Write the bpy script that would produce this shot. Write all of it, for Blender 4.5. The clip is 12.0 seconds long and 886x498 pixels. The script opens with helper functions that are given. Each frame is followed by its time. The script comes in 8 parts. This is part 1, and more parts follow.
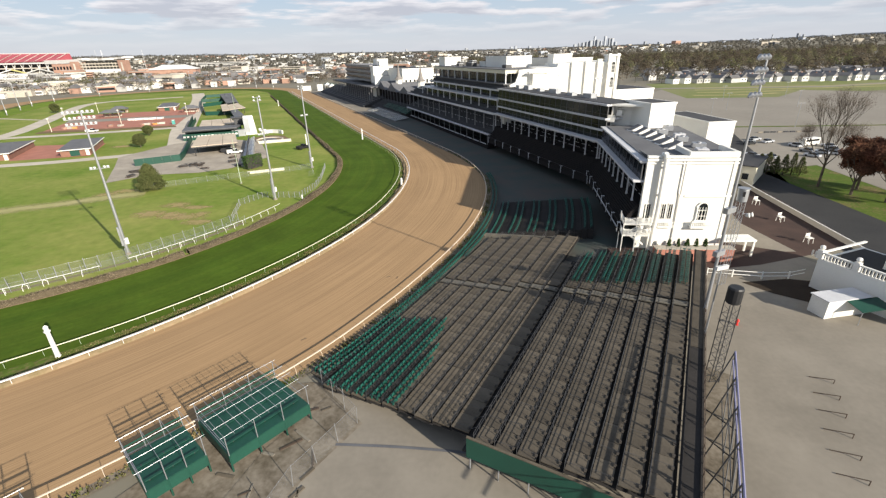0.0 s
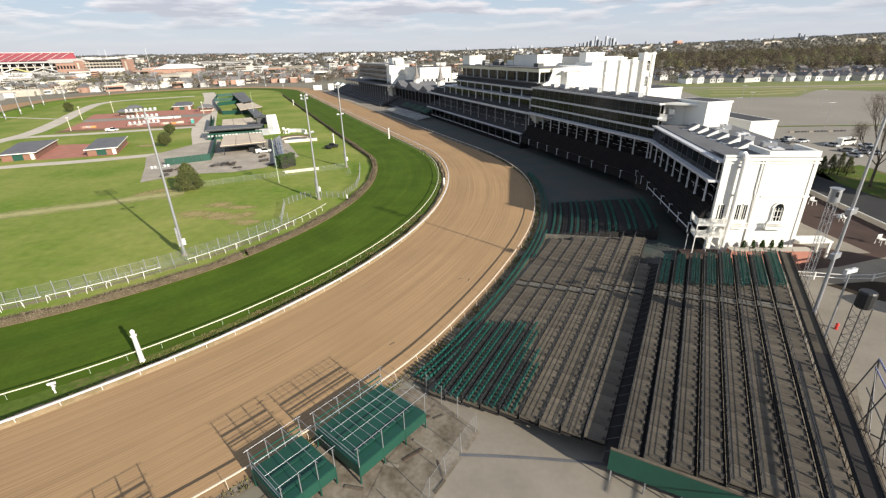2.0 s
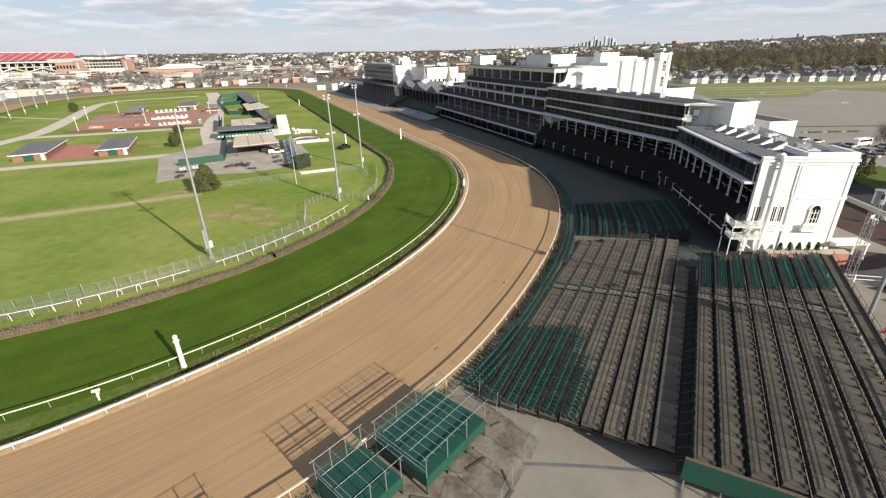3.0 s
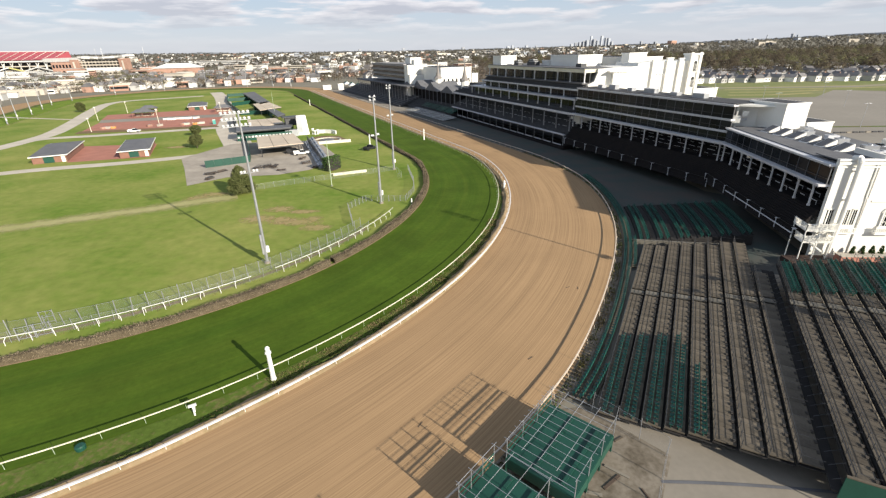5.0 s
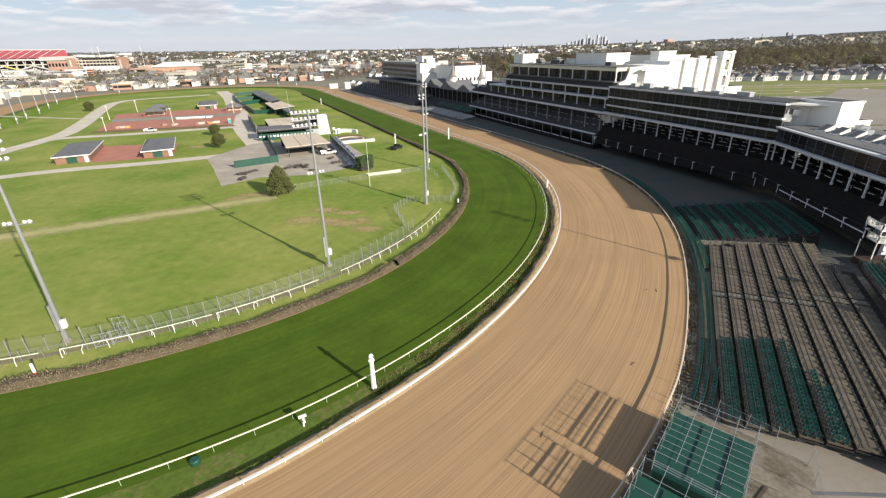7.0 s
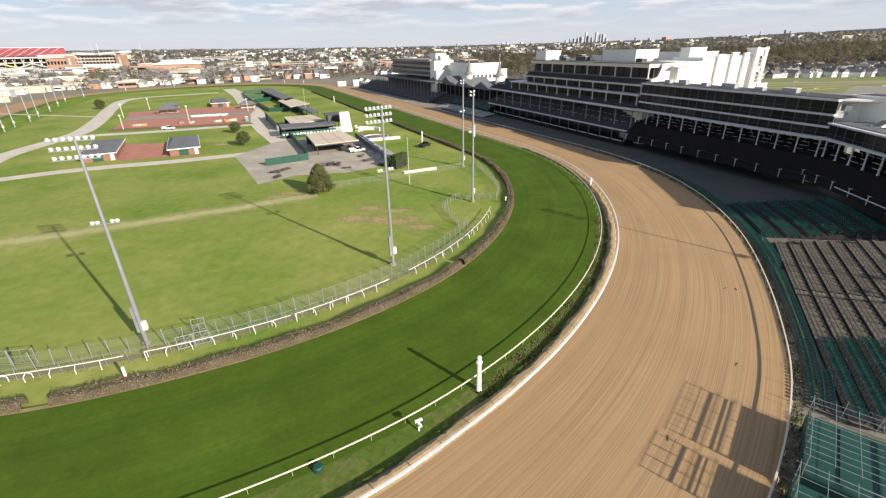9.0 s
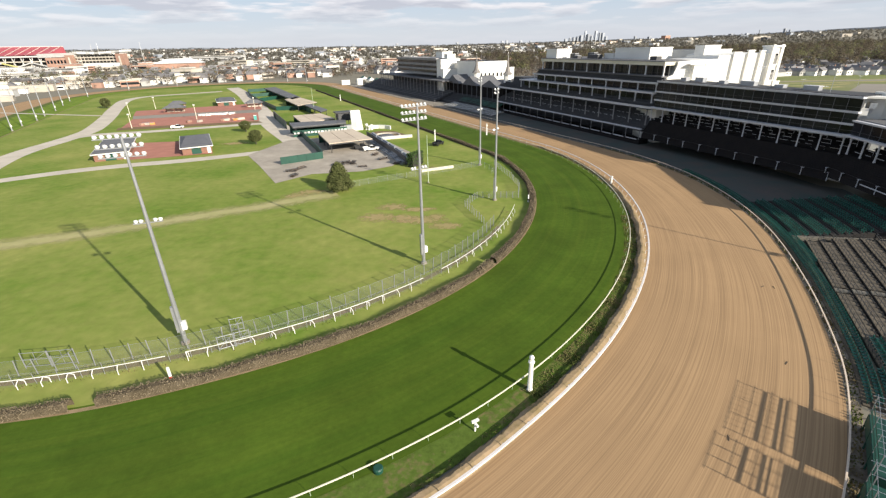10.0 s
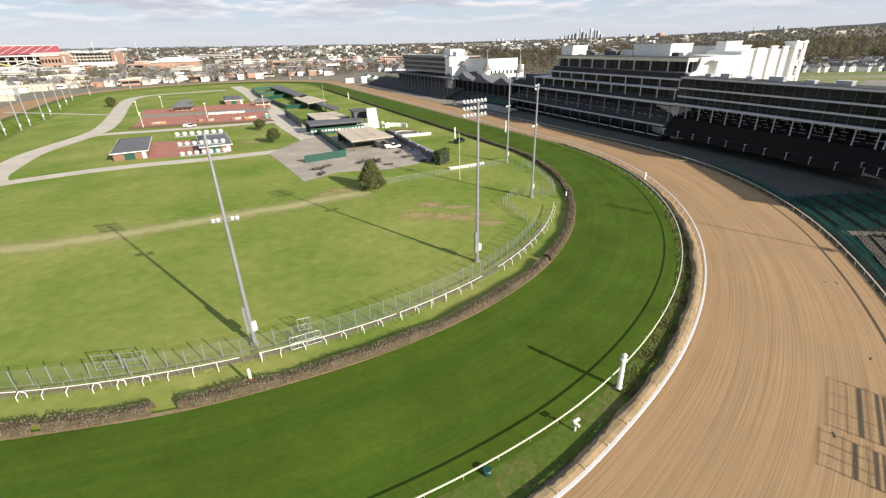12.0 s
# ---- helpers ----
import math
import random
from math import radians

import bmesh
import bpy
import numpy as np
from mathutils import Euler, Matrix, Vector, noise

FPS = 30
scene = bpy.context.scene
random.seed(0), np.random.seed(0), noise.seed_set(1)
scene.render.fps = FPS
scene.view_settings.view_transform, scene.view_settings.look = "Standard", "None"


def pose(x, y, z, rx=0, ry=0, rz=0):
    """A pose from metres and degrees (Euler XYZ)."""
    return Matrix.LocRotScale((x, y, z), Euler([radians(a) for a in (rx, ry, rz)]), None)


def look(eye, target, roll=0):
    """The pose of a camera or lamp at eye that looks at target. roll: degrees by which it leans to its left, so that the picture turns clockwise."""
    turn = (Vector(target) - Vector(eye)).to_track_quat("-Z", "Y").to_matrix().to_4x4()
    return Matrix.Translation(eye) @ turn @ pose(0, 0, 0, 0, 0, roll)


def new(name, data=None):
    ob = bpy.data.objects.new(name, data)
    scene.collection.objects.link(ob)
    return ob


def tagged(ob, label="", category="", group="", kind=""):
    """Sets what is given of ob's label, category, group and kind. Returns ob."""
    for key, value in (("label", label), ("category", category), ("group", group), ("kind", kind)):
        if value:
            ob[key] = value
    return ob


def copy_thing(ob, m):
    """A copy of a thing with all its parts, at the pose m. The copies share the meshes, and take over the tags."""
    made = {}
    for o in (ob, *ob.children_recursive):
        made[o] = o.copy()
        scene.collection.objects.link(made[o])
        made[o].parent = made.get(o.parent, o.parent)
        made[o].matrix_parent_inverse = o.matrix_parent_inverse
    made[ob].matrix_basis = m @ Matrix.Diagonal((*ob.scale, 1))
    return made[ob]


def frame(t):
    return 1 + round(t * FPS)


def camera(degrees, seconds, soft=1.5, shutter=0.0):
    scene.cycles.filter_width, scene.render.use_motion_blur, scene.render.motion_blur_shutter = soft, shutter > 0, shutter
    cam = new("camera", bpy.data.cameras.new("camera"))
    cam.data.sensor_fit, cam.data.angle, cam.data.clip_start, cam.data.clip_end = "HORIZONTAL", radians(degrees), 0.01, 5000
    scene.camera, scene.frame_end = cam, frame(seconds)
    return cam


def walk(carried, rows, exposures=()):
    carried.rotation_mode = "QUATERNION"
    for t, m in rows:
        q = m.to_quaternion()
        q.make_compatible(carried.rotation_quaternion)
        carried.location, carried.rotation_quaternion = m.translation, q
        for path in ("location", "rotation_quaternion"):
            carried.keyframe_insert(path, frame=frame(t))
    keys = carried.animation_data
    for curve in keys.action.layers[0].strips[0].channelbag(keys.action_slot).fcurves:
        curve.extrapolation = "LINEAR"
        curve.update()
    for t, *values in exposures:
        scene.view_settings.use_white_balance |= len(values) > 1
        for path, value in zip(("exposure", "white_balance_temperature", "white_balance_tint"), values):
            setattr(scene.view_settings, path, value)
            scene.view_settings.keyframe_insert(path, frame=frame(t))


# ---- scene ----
cam = camera(89.5, 12.0, soft=1.3)
PATH = [
    (0, (35.615, -5.366, 33.133), (35.256, 3.773, 29.090), -1.44),
    (0.5, (32.648, -5.122, 33.001), (32.282, 4.016, 28.955), -1.42),
    (1, (29.757, -4.825, 32.938), (29.390, 4.312, 28.890), -1.41),
    (1.5, (26.910, -4.488, 32.930), (26.548, 4.649, 28.882), -1.39),
    (2, (24.081, -4.121, 32.963), (23.729, 5.016, 28.915), -1.37),
    (2.5, (21.252, -3.733, 33.027), (20.914, 5.405, 28.978), -1.35),
    (3, (18.407, -3.332, 33.109), (18.087, 5.806, 29.060), -1.33),
    (5, (6.754, -1.726, 33.459), (6.531, 7.411, 29.400), -1.27),
    (5.5, (3.776, -1.345, 33.520), (3.578, 7.790, 29.456), -1.26),
    (6, (0.785, -0.979, 33.561), (0.611, 8.154, 29.491), -1.25),
    (6.5, (-2.209, -0.629, 33.581), (-2.361, 8.501, 29.503), -1.25),
    (7, (-5.193, -0.296, 33.578), (-5.325, 8.831, 29.493), -1.25),
    (9, (-16.766, 0.859, 33.366), (-16.842, 9.969, 29.243), -1.27),
    (9.5, (-19.498, 1.105, 33.279), (-19.564, 10.210, 29.146), -1.29),
    (10, (-22.141, 1.335, 33.189), (-22.196, 10.436, 29.046), -1.32),
    (10.5, (-24.683, 1.550, 33.104), (-24.726, 10.647, 28.952), -1.35),
    (11, (-27.118, 1.751, 33.032), (-27.142, 10.844, 28.871), -1.38),
    (11.5, (-29.438, 1.939, 32.983), (-29.437, 11.029, 28.814), -1.42),
    (12, (-31.642, 2.115, 32.969), (-31.605, 11.200, 28.792), -1.47),
]
walk(cam, [(t, look(eye, target, roll)) for t, eye, target, roll in PATH], [(0, 0.685), (6.5, 0.71), (9, 0.75), (12, 0.75)])

# ---------- light ----------
SUN_DIR = Vector((0.735, -0.678, 0.40)).normalized()      # towards the sun
world = bpy.data.worlds.new("sky")
scene.world = world
world.use_nodes = True
wn, wl = world.node_tree.nodes, world.node_tree.links
wn.clear()
w_out, w_bg = wn.new("ShaderNodeOutputWorld"), wn.new("ShaderNodeBackground")
w_sky = wn.new("ShaderNodeTexSky")
w_sky.sky_type, w_sky.sun_disc = "NISHITA", False
w_sky.sun_elevation = math.asin(SUN_DIR.z)
w_sky.sun_rotation = math.atan2(SUN_DIR.x, SUN_DIR.y)
w_sky.dust_density, w_sky.ozone_density = 0.5, 2.0
# rows of flat-based cumulus over a pale haze, drawn out along the horizon
def wnode(kind, **values):
    n_ = wn.new(kind)
    for key, value in values.items():
        n_.inputs[key.replace("_", " ")].default_value = value
    return n_


def wmix(factor, a, b):
    m_ = wn.new("ShaderNodeMix")
    m_.data_type = "RGBA"
    for value, pin in ((factor, "Factor"), (a, "A"), (b, "B")):
        if isinstance(value, (tuple, float)):
            m_.inputs[pin].default_value = value
        else:
            wl.new(value, m_.inputs[pin])
    return m_.outputs["Result"]


def wrange(value, lo, hi, to_lo, to_hi):
    r_ = wnode("ShaderNodeMapRange", From_Min=lo, From_Max=hi, To_Min=to_lo, To_Max=to_hi)
    wl.new(value, r_.inputs["Value"])
    return r_.outputs["Result"]


w_tc, w_map, w_up, w_sep = wn.new("ShaderNodeTexCoord"), wn.new("ShaderNodeMapping"), wn.new("ShaderNodeMapping"), wn.new("ShaderNodeSeparateXYZ")
w_map.inputs["Scale"].default_value, w_up.inputs["Scale"].default_value = (7.0, 7.0, 52.0), (7.0, 7.0, 52.0)
w_map.inputs["Location"].default_value, w_up.inputs["Location"].default_value = (3.1, 0.4, 0.0), (3.1, 0.4, 0.34)
w_noise, w_noise2 = (wnode("ShaderNodeTexNoise", Scale=1.0, Detail=7.0, Roughness=0.55) for _ in range(2))
for m_, n_ in ((w_map, w_noise), (w_up, w_noise2)):
    wl.new(w_tc.outputs["Generated"], m_.inputs["Vector"])
    wl.new(m_.outputs[0], n_.inputs["Vector"])
wl.new(w_tc.outputs["Generated"], w_sep.inputs[0])
w_z = w_sep.outputs["Z"]
w_gap = wmix(wrange(w_z, 0.02, 0.12, 0.0, 0.75), (5.3, 5.6, 6.25, 1), (3.5, 4.9, 6.3, 1))
w_cloud = wmix(wrange(w_noise2.outputs["Fac"], 0.46, 0.62, 0.0, 1.0), (7.5, 7.2, 7.5, 1), (4.5, 4.5, 5.2, 1))
w_cover = wn.new("ShaderNodeMath")
w_cover.operation = "MULTIPLY"
wl.new(wrange(w_noise.outputs["Fac"], 0.45, 0.54, 0.0, 0.92), w_cover.inputs[0])
wl.new(wrange(w_z, 0.028, 0.07, 0.12, 1.0), w_cover.inputs[1])
w_low = wmix(w_cover.outputs[0], w_gap, w_cloud)
w_mix = wn.new("ShaderNodeMix")
w_mix.data_type = "RGBA"
# cloud and haze thin out towards the zenith
wl.new(wrange(w_z, 0.14, 0.5, 0.90, 0.38), w_mix.inputs["Factor"])
wl.new(w_sky.outputs[0], w_mix.inputs["A"])
wl.new(w_low, w_mix.inputs["B"])
wl.new(w_mix.outputs["Result"], w_bg.inputs["Color"])
w_bg.inputs["Strength"].default_value = 0.076
wl.new(w_bg.outputs[0], w_out.inputs[0])

sun = new("sun", bpy.data.lights.new("sun", "SUN"))
sun.data.energy, sun.data.angle, sun.data.color = 5.0, radians(0.6), (1.0, 0.92, 0.78)
sun.matrix_world = look(SUN_DIR * 300, (0, 0, 0))


# ---------- materials ----------
def material(name, base, other=None, rough=0.8, scale=1.0, fine=12.0, bump=0.15, metal=0.0, spec=0.4, rand=0.0, island=0.0, uv=False,
             stretch=(1, 1, 1), mixpos=(0.38, 0.66), finemix=0.35, dist=0.02):
    """Principled paint of two colours, mixed by coarse and fine noise, with a fine bump."""
    m = bpy.data.materials.new(name)
    m.use_nodes = True
    nd, ln = m.node_tree.nodes, m.node_tree.links
    b = nd["Principled BSDF"]
    b.inputs["Roughness"].default_value, b.inputs["Metallic"].default_value = rough, metal
    b.inputs["Specular IOR Level"].default_value = spec
    other = other or tuple(c * 0.8 for c in base)
    tc, mp = nd.new("ShaderNodeTexCoord"), nd.new("ShaderNodeMapping")
    ln.new(tc.outputs["UV" if uv else "Object"], mp.inputs["Vector"])
    mp.inputs["Scale"].default_value = stretch
    n1, n2, rmp = nd.new("ShaderNodeTexNoise"), nd.new("ShaderNodeTexNoise"), nd.new("ShaderNodeValToRGB")
    n1.inputs["Scale"].default_value, n1.inputs["Detail"].default_value = scale, 4
    n2.inputs["Scale"].default_value, n2.inputs["Detail"].default_value = fine, 3
    ln.new(mp.outputs[0], n1.inputs["Vector"])
    ln.new(mp.outputs[0], n2.inputs["Vector"])
    mixf = nd.new("ShaderNodeMix")
    mixf.inputs["Factor"].default_value = finemix
    ln.new(n1.outputs["Fac"], mixf.inputs["A"])
    ln.new(n2.outputs["Fac"], mixf.inputs["B"])
    rmp.color_ramp.elements[0].position, rmp.color_ramp.elements[1].position = mixpos
    rmp.color_ramp.elements[0].color, rmp.color_ramp.elements[1].color = (*base, 1), (*other, 1)
    ln.new(mixf.outputs["Result"], rmp.inputs[0])
    colour = rmp.outputs["Color"]
    if rand or island:
        hs, mr = nd.new("ShaderNodeHueSaturation"), nd.new("ShaderNodeMapRange")
        if island:
            src = nd.new("ShaderNodeNewGeometry").outputs["Random Per Island"]
        else:
            src = nd.new("ShaderNodeObjectInfo").outputs["Random"]
        k = rand or island
        mr.inputs["To Min"].default_value, mr.inputs["To Max"].default_value = 1 - k, 1 + k
        ln.new(src, mr.inputs["Value"])
        ln.new(mr.outputs["Result"], hs.inputs["Value"])
        ln.new(colour, hs.inputs["Color"])
        colour = hs.outputs["Color"]
    ln.new(colour, b.inputs["Base Color"])
    if bump:
        bp = nd.new("ShaderNodeBump")
        bp.inputs["Strength"].default_value, bp.inputs["Distance"].default_value = bump, dist
        ln.new(n2.outputs["Fac"], bp.inputs["Height"])
        ln.new(bp.outputs[0], b.inputs["Normal"])
    return m


M_LAWN = material("lawn", (0.124, 0.197, 0.026), (0.300, 0.296, 0.088), 0.95, 0.042, 0.5, 0.5, spec=0.1, mixpos=(0.34, 0.72), finemix=0.26, dist=0.05)
M_TURF = material("turf", (0.044, 0.088, 0.008), (0.082, 0.120, 0.013), 0.95, 0.35, 1.6, 0.4, spec=0.1, uv=True, stretch=(0.035, 1.5, 1), dist=0.04, mixpos=(0.26, 0.78))
M_ROUGHGRASS = material("rough_grass", (0.085, 0.128, 0.022), (0.185, 0.140, 0.070), 0.95, 0.18, 1.8, 0.6, spec=0.1, dist=0.05, mixpos=(0.50, 0.66), finemix=0.45)
M_DIRT = material("track_dirt", (0.405, 0.264, 0.142), (0.292, 0.189, 0.103), 0.95, 0.35, 3.4, 0.3, spec=0.15, uv=True, stretch=(0.012, 2.3, 1), finemix=0.68, dist=0.03, mixpos=(0.40, 0.60))
M_TRAMPLED = material("bare_earth", (0.22, 0.15, 0.09), (0.15, 0.115, 0.06), 0.95, 0.4, 5, 0.4, spec=0.1)
M_ROAD = material("infield_asphalt", (0.560, 0.500, 0.420), (0.460, 0.410, 0.340), 0.9, 0.12, 2.5, 0.2, spec=0.2)
M_YARD = material("patched_yard_asphalt", (0.400, 0.350, 0.290), (0.300, 0.265, 0.220), 0.9, 0.12, 2.5, 0.2, spec=0.2)
M_ASPHALT = material("dark_asphalt", (0.036, 0.036, 0.037), (0.052, 0.051, 0.050), 0.9, 0.1, 3, 0.2, spec=0.2)
M_APRON = material("apron_asphalt", (0.058, 0.078, 0.072), (0.100, 0.082, 0.072), 0.8, 0.12, 3, 0.2, spec=0.25)
M_PLAZA = material("plaza_concrete", (0.270, 0.240, 0.198), (0.210, 0.186, 0.152), 0.9, 0.12, 2.0, 0.15, spec=0.2)
M_BRICKPAVE = material("brick_paving", (0.430, 0.195, 0.145), (0.340, 0.155, 0.118), 0.9, 0.25, 3, 0.25, spec=0.15)
# brick darkened in its colour for the shade on walk and terrace
M_BRICKWALK = material("shaded_brick_paving", (0.078, 0.051, 0.043), (0.056, 0.039, 0.034), 0.9, 0.25, 3, 0.25, spec=0.15)
M_PALEGRASS = material("worn_grass", (0.390, 0.330, 0.170), (0.270, 0.255, 0.095), 0.95, 0.15, 1.5, 0.4, spec=0.1)
M_LAND = material("distant_land", (0.195, 0.180, 0.142), (0.240, 0.215, 0.170), 0.95, 0.012, 0.08, 0, spec=0.1)
M_FIELD = material("far_field", (0.170, 0.200, 0.070), (0.235, 0.225, 0.120), 0.95, 0.02, 0.3, 0, spec=0.1)
M_SANDEDGE = material("sandy_edge", (0.330, 0.240, 0.150), (0.215, 0.165, 0.085), 0.95, 0.5, 3, 0.4, spec=0.1)
M_WORN = material("worn_pad", (0.250, 0.215, 0.170), (0.105, 0.085, 0.060), 0.95, 0.5, 2.5, 0.3, spec=0.15)
M_PALEWEAR = material("worn_fence_strip", (0.215, 0.160, 0.100), (0.150, 0.150, 0.060), 0.95, 0.3, 2.0, 0.4, spec=0.1)
# blue-grey in the base colour stands for haze over the far woods
M_HAZERIDGE = material("hazy_ridge_woods", (0.155, 0.170, 0.195), (0.135, 0.148, 0.172), 0.95, 0.004, 0.02, 0, spec=0.0)
M_DARKROOF = material("dark_roof", (0.060, 0.060, 0.064), (0.042, 0.042, 0.046), 0.85, 0.12, 2, 0.15)
M_GRAVEL = material("gravel_lot", (0.290, 0.264, 0.225), (0.240, 0.218, 0.188), 0.95, 0.03, 0.5, 0, spec=0.1)
M_WHITE = material("white_paint", (0.80, 0.79, 0.75), (0.68, 0.66, 0.61), 0.55, 0.35, 5, 0.06, spec=0.4)
M_STUCCO = material("white_stucco", (0.79, 0.78, 0.73), (0.72, 0.70, 0.65), 0.8, 0.15, 6, 0.12, spec=0.3)
M_RAILWHITE = material("white_plastic_rail", (0.720, 0.680, 0.660), (0.600, 0.560, 0.530), 0.45, 0.8, 8, 0.05)
M_RAILPAINT = material("white_rail_paint", (0.80, 0.79, 0.75), (0.62, 0.60, 0.55), 0.6, 0.8, 8, 0.05)
M_RAILWEATHER = material("weathered_white_rail", (0.66, 0.55, 0.44), (0.55, 0.45, 0.35), 0.7, 0.8, 8, 0.1)
M_STEEL = material("galvanised_steel", (0.42, 0.43, 0.45), (0.33, 0.34, 0.36), 0.42, 0.6, 9, 0.05, metal=0.6)
M_DARKSTEEL = material("dark_steel", (0.060, 0.062, 0.068), (0.090, 0.088, 0.088), 0.5, 0.6, 9, 0.05, metal=0.4)
M_GREEN = material("green_painted_metal", (0.012, 0.068, 0.047), (0.010, 0.052, 0.037), 0.5, 0.3, 5, 0.06)
M_SEAT = material("green_seat_plastic", (0.016, 0.100, 0.076), (0.012, 0.070, 0.054), 0.45, 0.5, 6, 0.03, rand=0.25)
M_DECK = material("weathered_deck", (0.146, 0.122, 0.093), (0.094, 0.079, 0.060), 0.9, 0.5, 4, 0.25, spec=0.2, rand=0.14)
M_DECKOLD = material("old_timber_deck", (0.112, 0.095, 0.074), (0.074, 0.063, 0.050), 0.9, 0.5, 4, 0.25, spec=0.2, rand=0.16)
M_AISLE = material("pale_deck", (0.170, 0.155, 0.130), (0.125, 0.115, 0.096), 0.9, 0.5, 4, 0.2, spec=0.2, rand=0.12)
# near-black: the shade in gaps, risers and undersides is put into this colour
M_DECKDARK = material("dark_deck_and_gap_shade", (0.046, 0.042, 0.040), (0.032, 0.030, 0.029), 0.9, 0.3, 4, 0.1, spec=0.1)
M_MOUNT = material("rusty_seat_mount", (0.075, 0.064, 0.053), (0.050, 0.043, 0.037), 0.8, 0.5, 4, 0.05)
M_ROOF = material("grey_roof_membrane", (0.150, 0.150, 0.155), (0.105, 0.105, 0.112), 0.85, 0.12, 2, 0.15)
M_SLATE = material("slate_shingles", (0.135, 0.136, 0.145), (0.100, 0.101, 0.110), 0.7, 0.4, 4, 0.3)
M_TANROOF = material("tan_gravel_roof", (0.580, 0.490, 0.380), (0.450, 0.370, 0.290), 0.9, 0.15, 2, 0.15)
M_FASCIA = material("pale_grey_fascia", (0.600, 0.600, 0.620), (0.510, 0.510, 0.530), 0.6, 0.3, 4, 0.05)
M_GLASS = material("dark_glazing", (0.010, 0.012, 0.015), (0.020, 0.022, 0.024), 0.13, 0.3, 2, 0.0, spec=0.2, rand=0.6)
# fascia grey taken down in colour for the shade on the stand fronts
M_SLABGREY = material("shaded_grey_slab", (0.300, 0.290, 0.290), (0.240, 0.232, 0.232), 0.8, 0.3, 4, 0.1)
# near-black colour carries the gloom under the stand roofs
M_SEATDARK = material("stand_interior_shade", (0.019, 0.018, 0.019), (0.026, 0.023, 0.022), 0.95, 0.5, 4, 0.2, spec=0.05)
# lighter copy of the stand interior: roof shade in the colour, lifted for haze
M_SEATGREY = material("hazed_stand_interior", (0.072, 0.072, 0.076), (0.052, 0.053, 0.058), 0.9, 0.5, 4, 0.2)
M_BRICKWALL = material("red_brick_wall", (0.250, 0.130, 0.095), (0.195, 0.100, 0.072), 0.9, 0.4, 6, 0.2)
M_HEDGE = material("clipped_hedge", (0.130, 0.105, 0.070), (0.225, 0.182, 0.125), 0.9, 0.5, 6, 0.4, island=0.22, spec=0.1)
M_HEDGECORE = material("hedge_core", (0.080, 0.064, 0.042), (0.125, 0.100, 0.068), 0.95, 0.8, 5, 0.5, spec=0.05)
M_WEED = material("verge_weeds", (0.085, 0.105, 0.030), (0.185, 0.145, 0.075), 0.95, 0.25, 2, 0, island=0.35, spec=0.05, mixpos=(0.42, 0.58))
M_CONIFER = material("evergreen_foliage", (0.062, 0.076, 0.026), (0.105, 0.108, 0.044), 0.9, 0.4, 3, 0, island=0.4, spec=0.1)
M_SHRUB = material("shrub_foliage", (0.035, 0.065, 0.020), (0.060, 0.090, 0.030), 0.9, 0.4, 3, 0, island=0.35, spec=0.1)
M_BARETREE = material("bare_twigs", (0.172, 0.136, 0.112), (0.215, 0.180, 0.135), 0.95, 0.018, 0.12, 0, island=0.06, mixpos=(0.42, 0.58), spec=0.05)
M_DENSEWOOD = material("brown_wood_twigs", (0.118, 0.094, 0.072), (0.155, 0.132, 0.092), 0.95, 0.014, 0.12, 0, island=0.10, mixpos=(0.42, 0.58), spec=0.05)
# pale grey-brown twigs with distance haze mixed into the colour
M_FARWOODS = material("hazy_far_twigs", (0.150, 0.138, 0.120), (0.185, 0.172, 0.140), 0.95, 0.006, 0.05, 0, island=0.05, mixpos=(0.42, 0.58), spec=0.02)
M_SPRINGTREE = material("spring_foliage", (0.170, 0.180, 0.085), (0.215, 0.200, 0.112), 0.95, 0.018, 0.12, 0, island=0.08, mixpos=(0.42, 0.58), spec=0.05)
M_MULCH = material("dark_mulch", (0.045, 0.034, 0.026), (0.030, 0.023, 0.018), 0.95, 0.5, 5, 0.4, spec=0.1)
M_RUSTTREE = material("russet_leaves", (0.150, 0.062, 0.040), (0.105, 0.060, 0.036), 0.9, 0.3, 3, 0, island=0.35, spec=0.05)
M_BARK = material("bark", (0.105, 0.085, 0.066), (0.075, 0.060, 0.046), 0.95, 1.5, 9, 0.4)
M_TURFRAIL = material("cream_rail_paint", (0.74, 0.70, 0.56), (0.66, 0.61, 0.46), 0.5, 0.8, 8, 0.05)
M_YELLOWPAINT = material("pale_yellow_steel", (0.62, 0.58, 0.22), (0.52, 0.48, 0.20), 0.6, 0.5, 5, 0)
M_RED = material("red_paint", (0.600, 0.045, 0.035), (0.520, 0.035, 0.030), 0.5, 0.5, 5, 0.05)
M_REDSEATS = material("red_stadium_seats", (0.400, 0.085, 0.105), (0.340, 0.075, 0.090), 0.6, 0.05, 0.5, 0)
M_TANBLOCK = material("pale_masonry", (0.520, 0.470, 0.400), (0.430, 0.390, 0.330), 0.85, 0.05, 0.5, 0, rand=0.2)
M_BRICKFAR = material("far_brick", (0.400, 0.245, 0.185), (0.310, 0.185, 0.140), 0.9, 0.05, 0.5, 0, rand=0.25)
# bluish tint in the tower colour stands for distance haze
M_TOWER = material("hazy_far_tower", (0.310, 0.335, 0.380), (0.250, 0.275, 0.320), 0.5, 0.02, 0.3, 0, rand=0.25)
M_HOUSE = material("house_siding", (0.680, 0.670, 0.650), (0.560, 0.550, 0.530), 0.8, 0.2, 2, 0, rand=0.45)
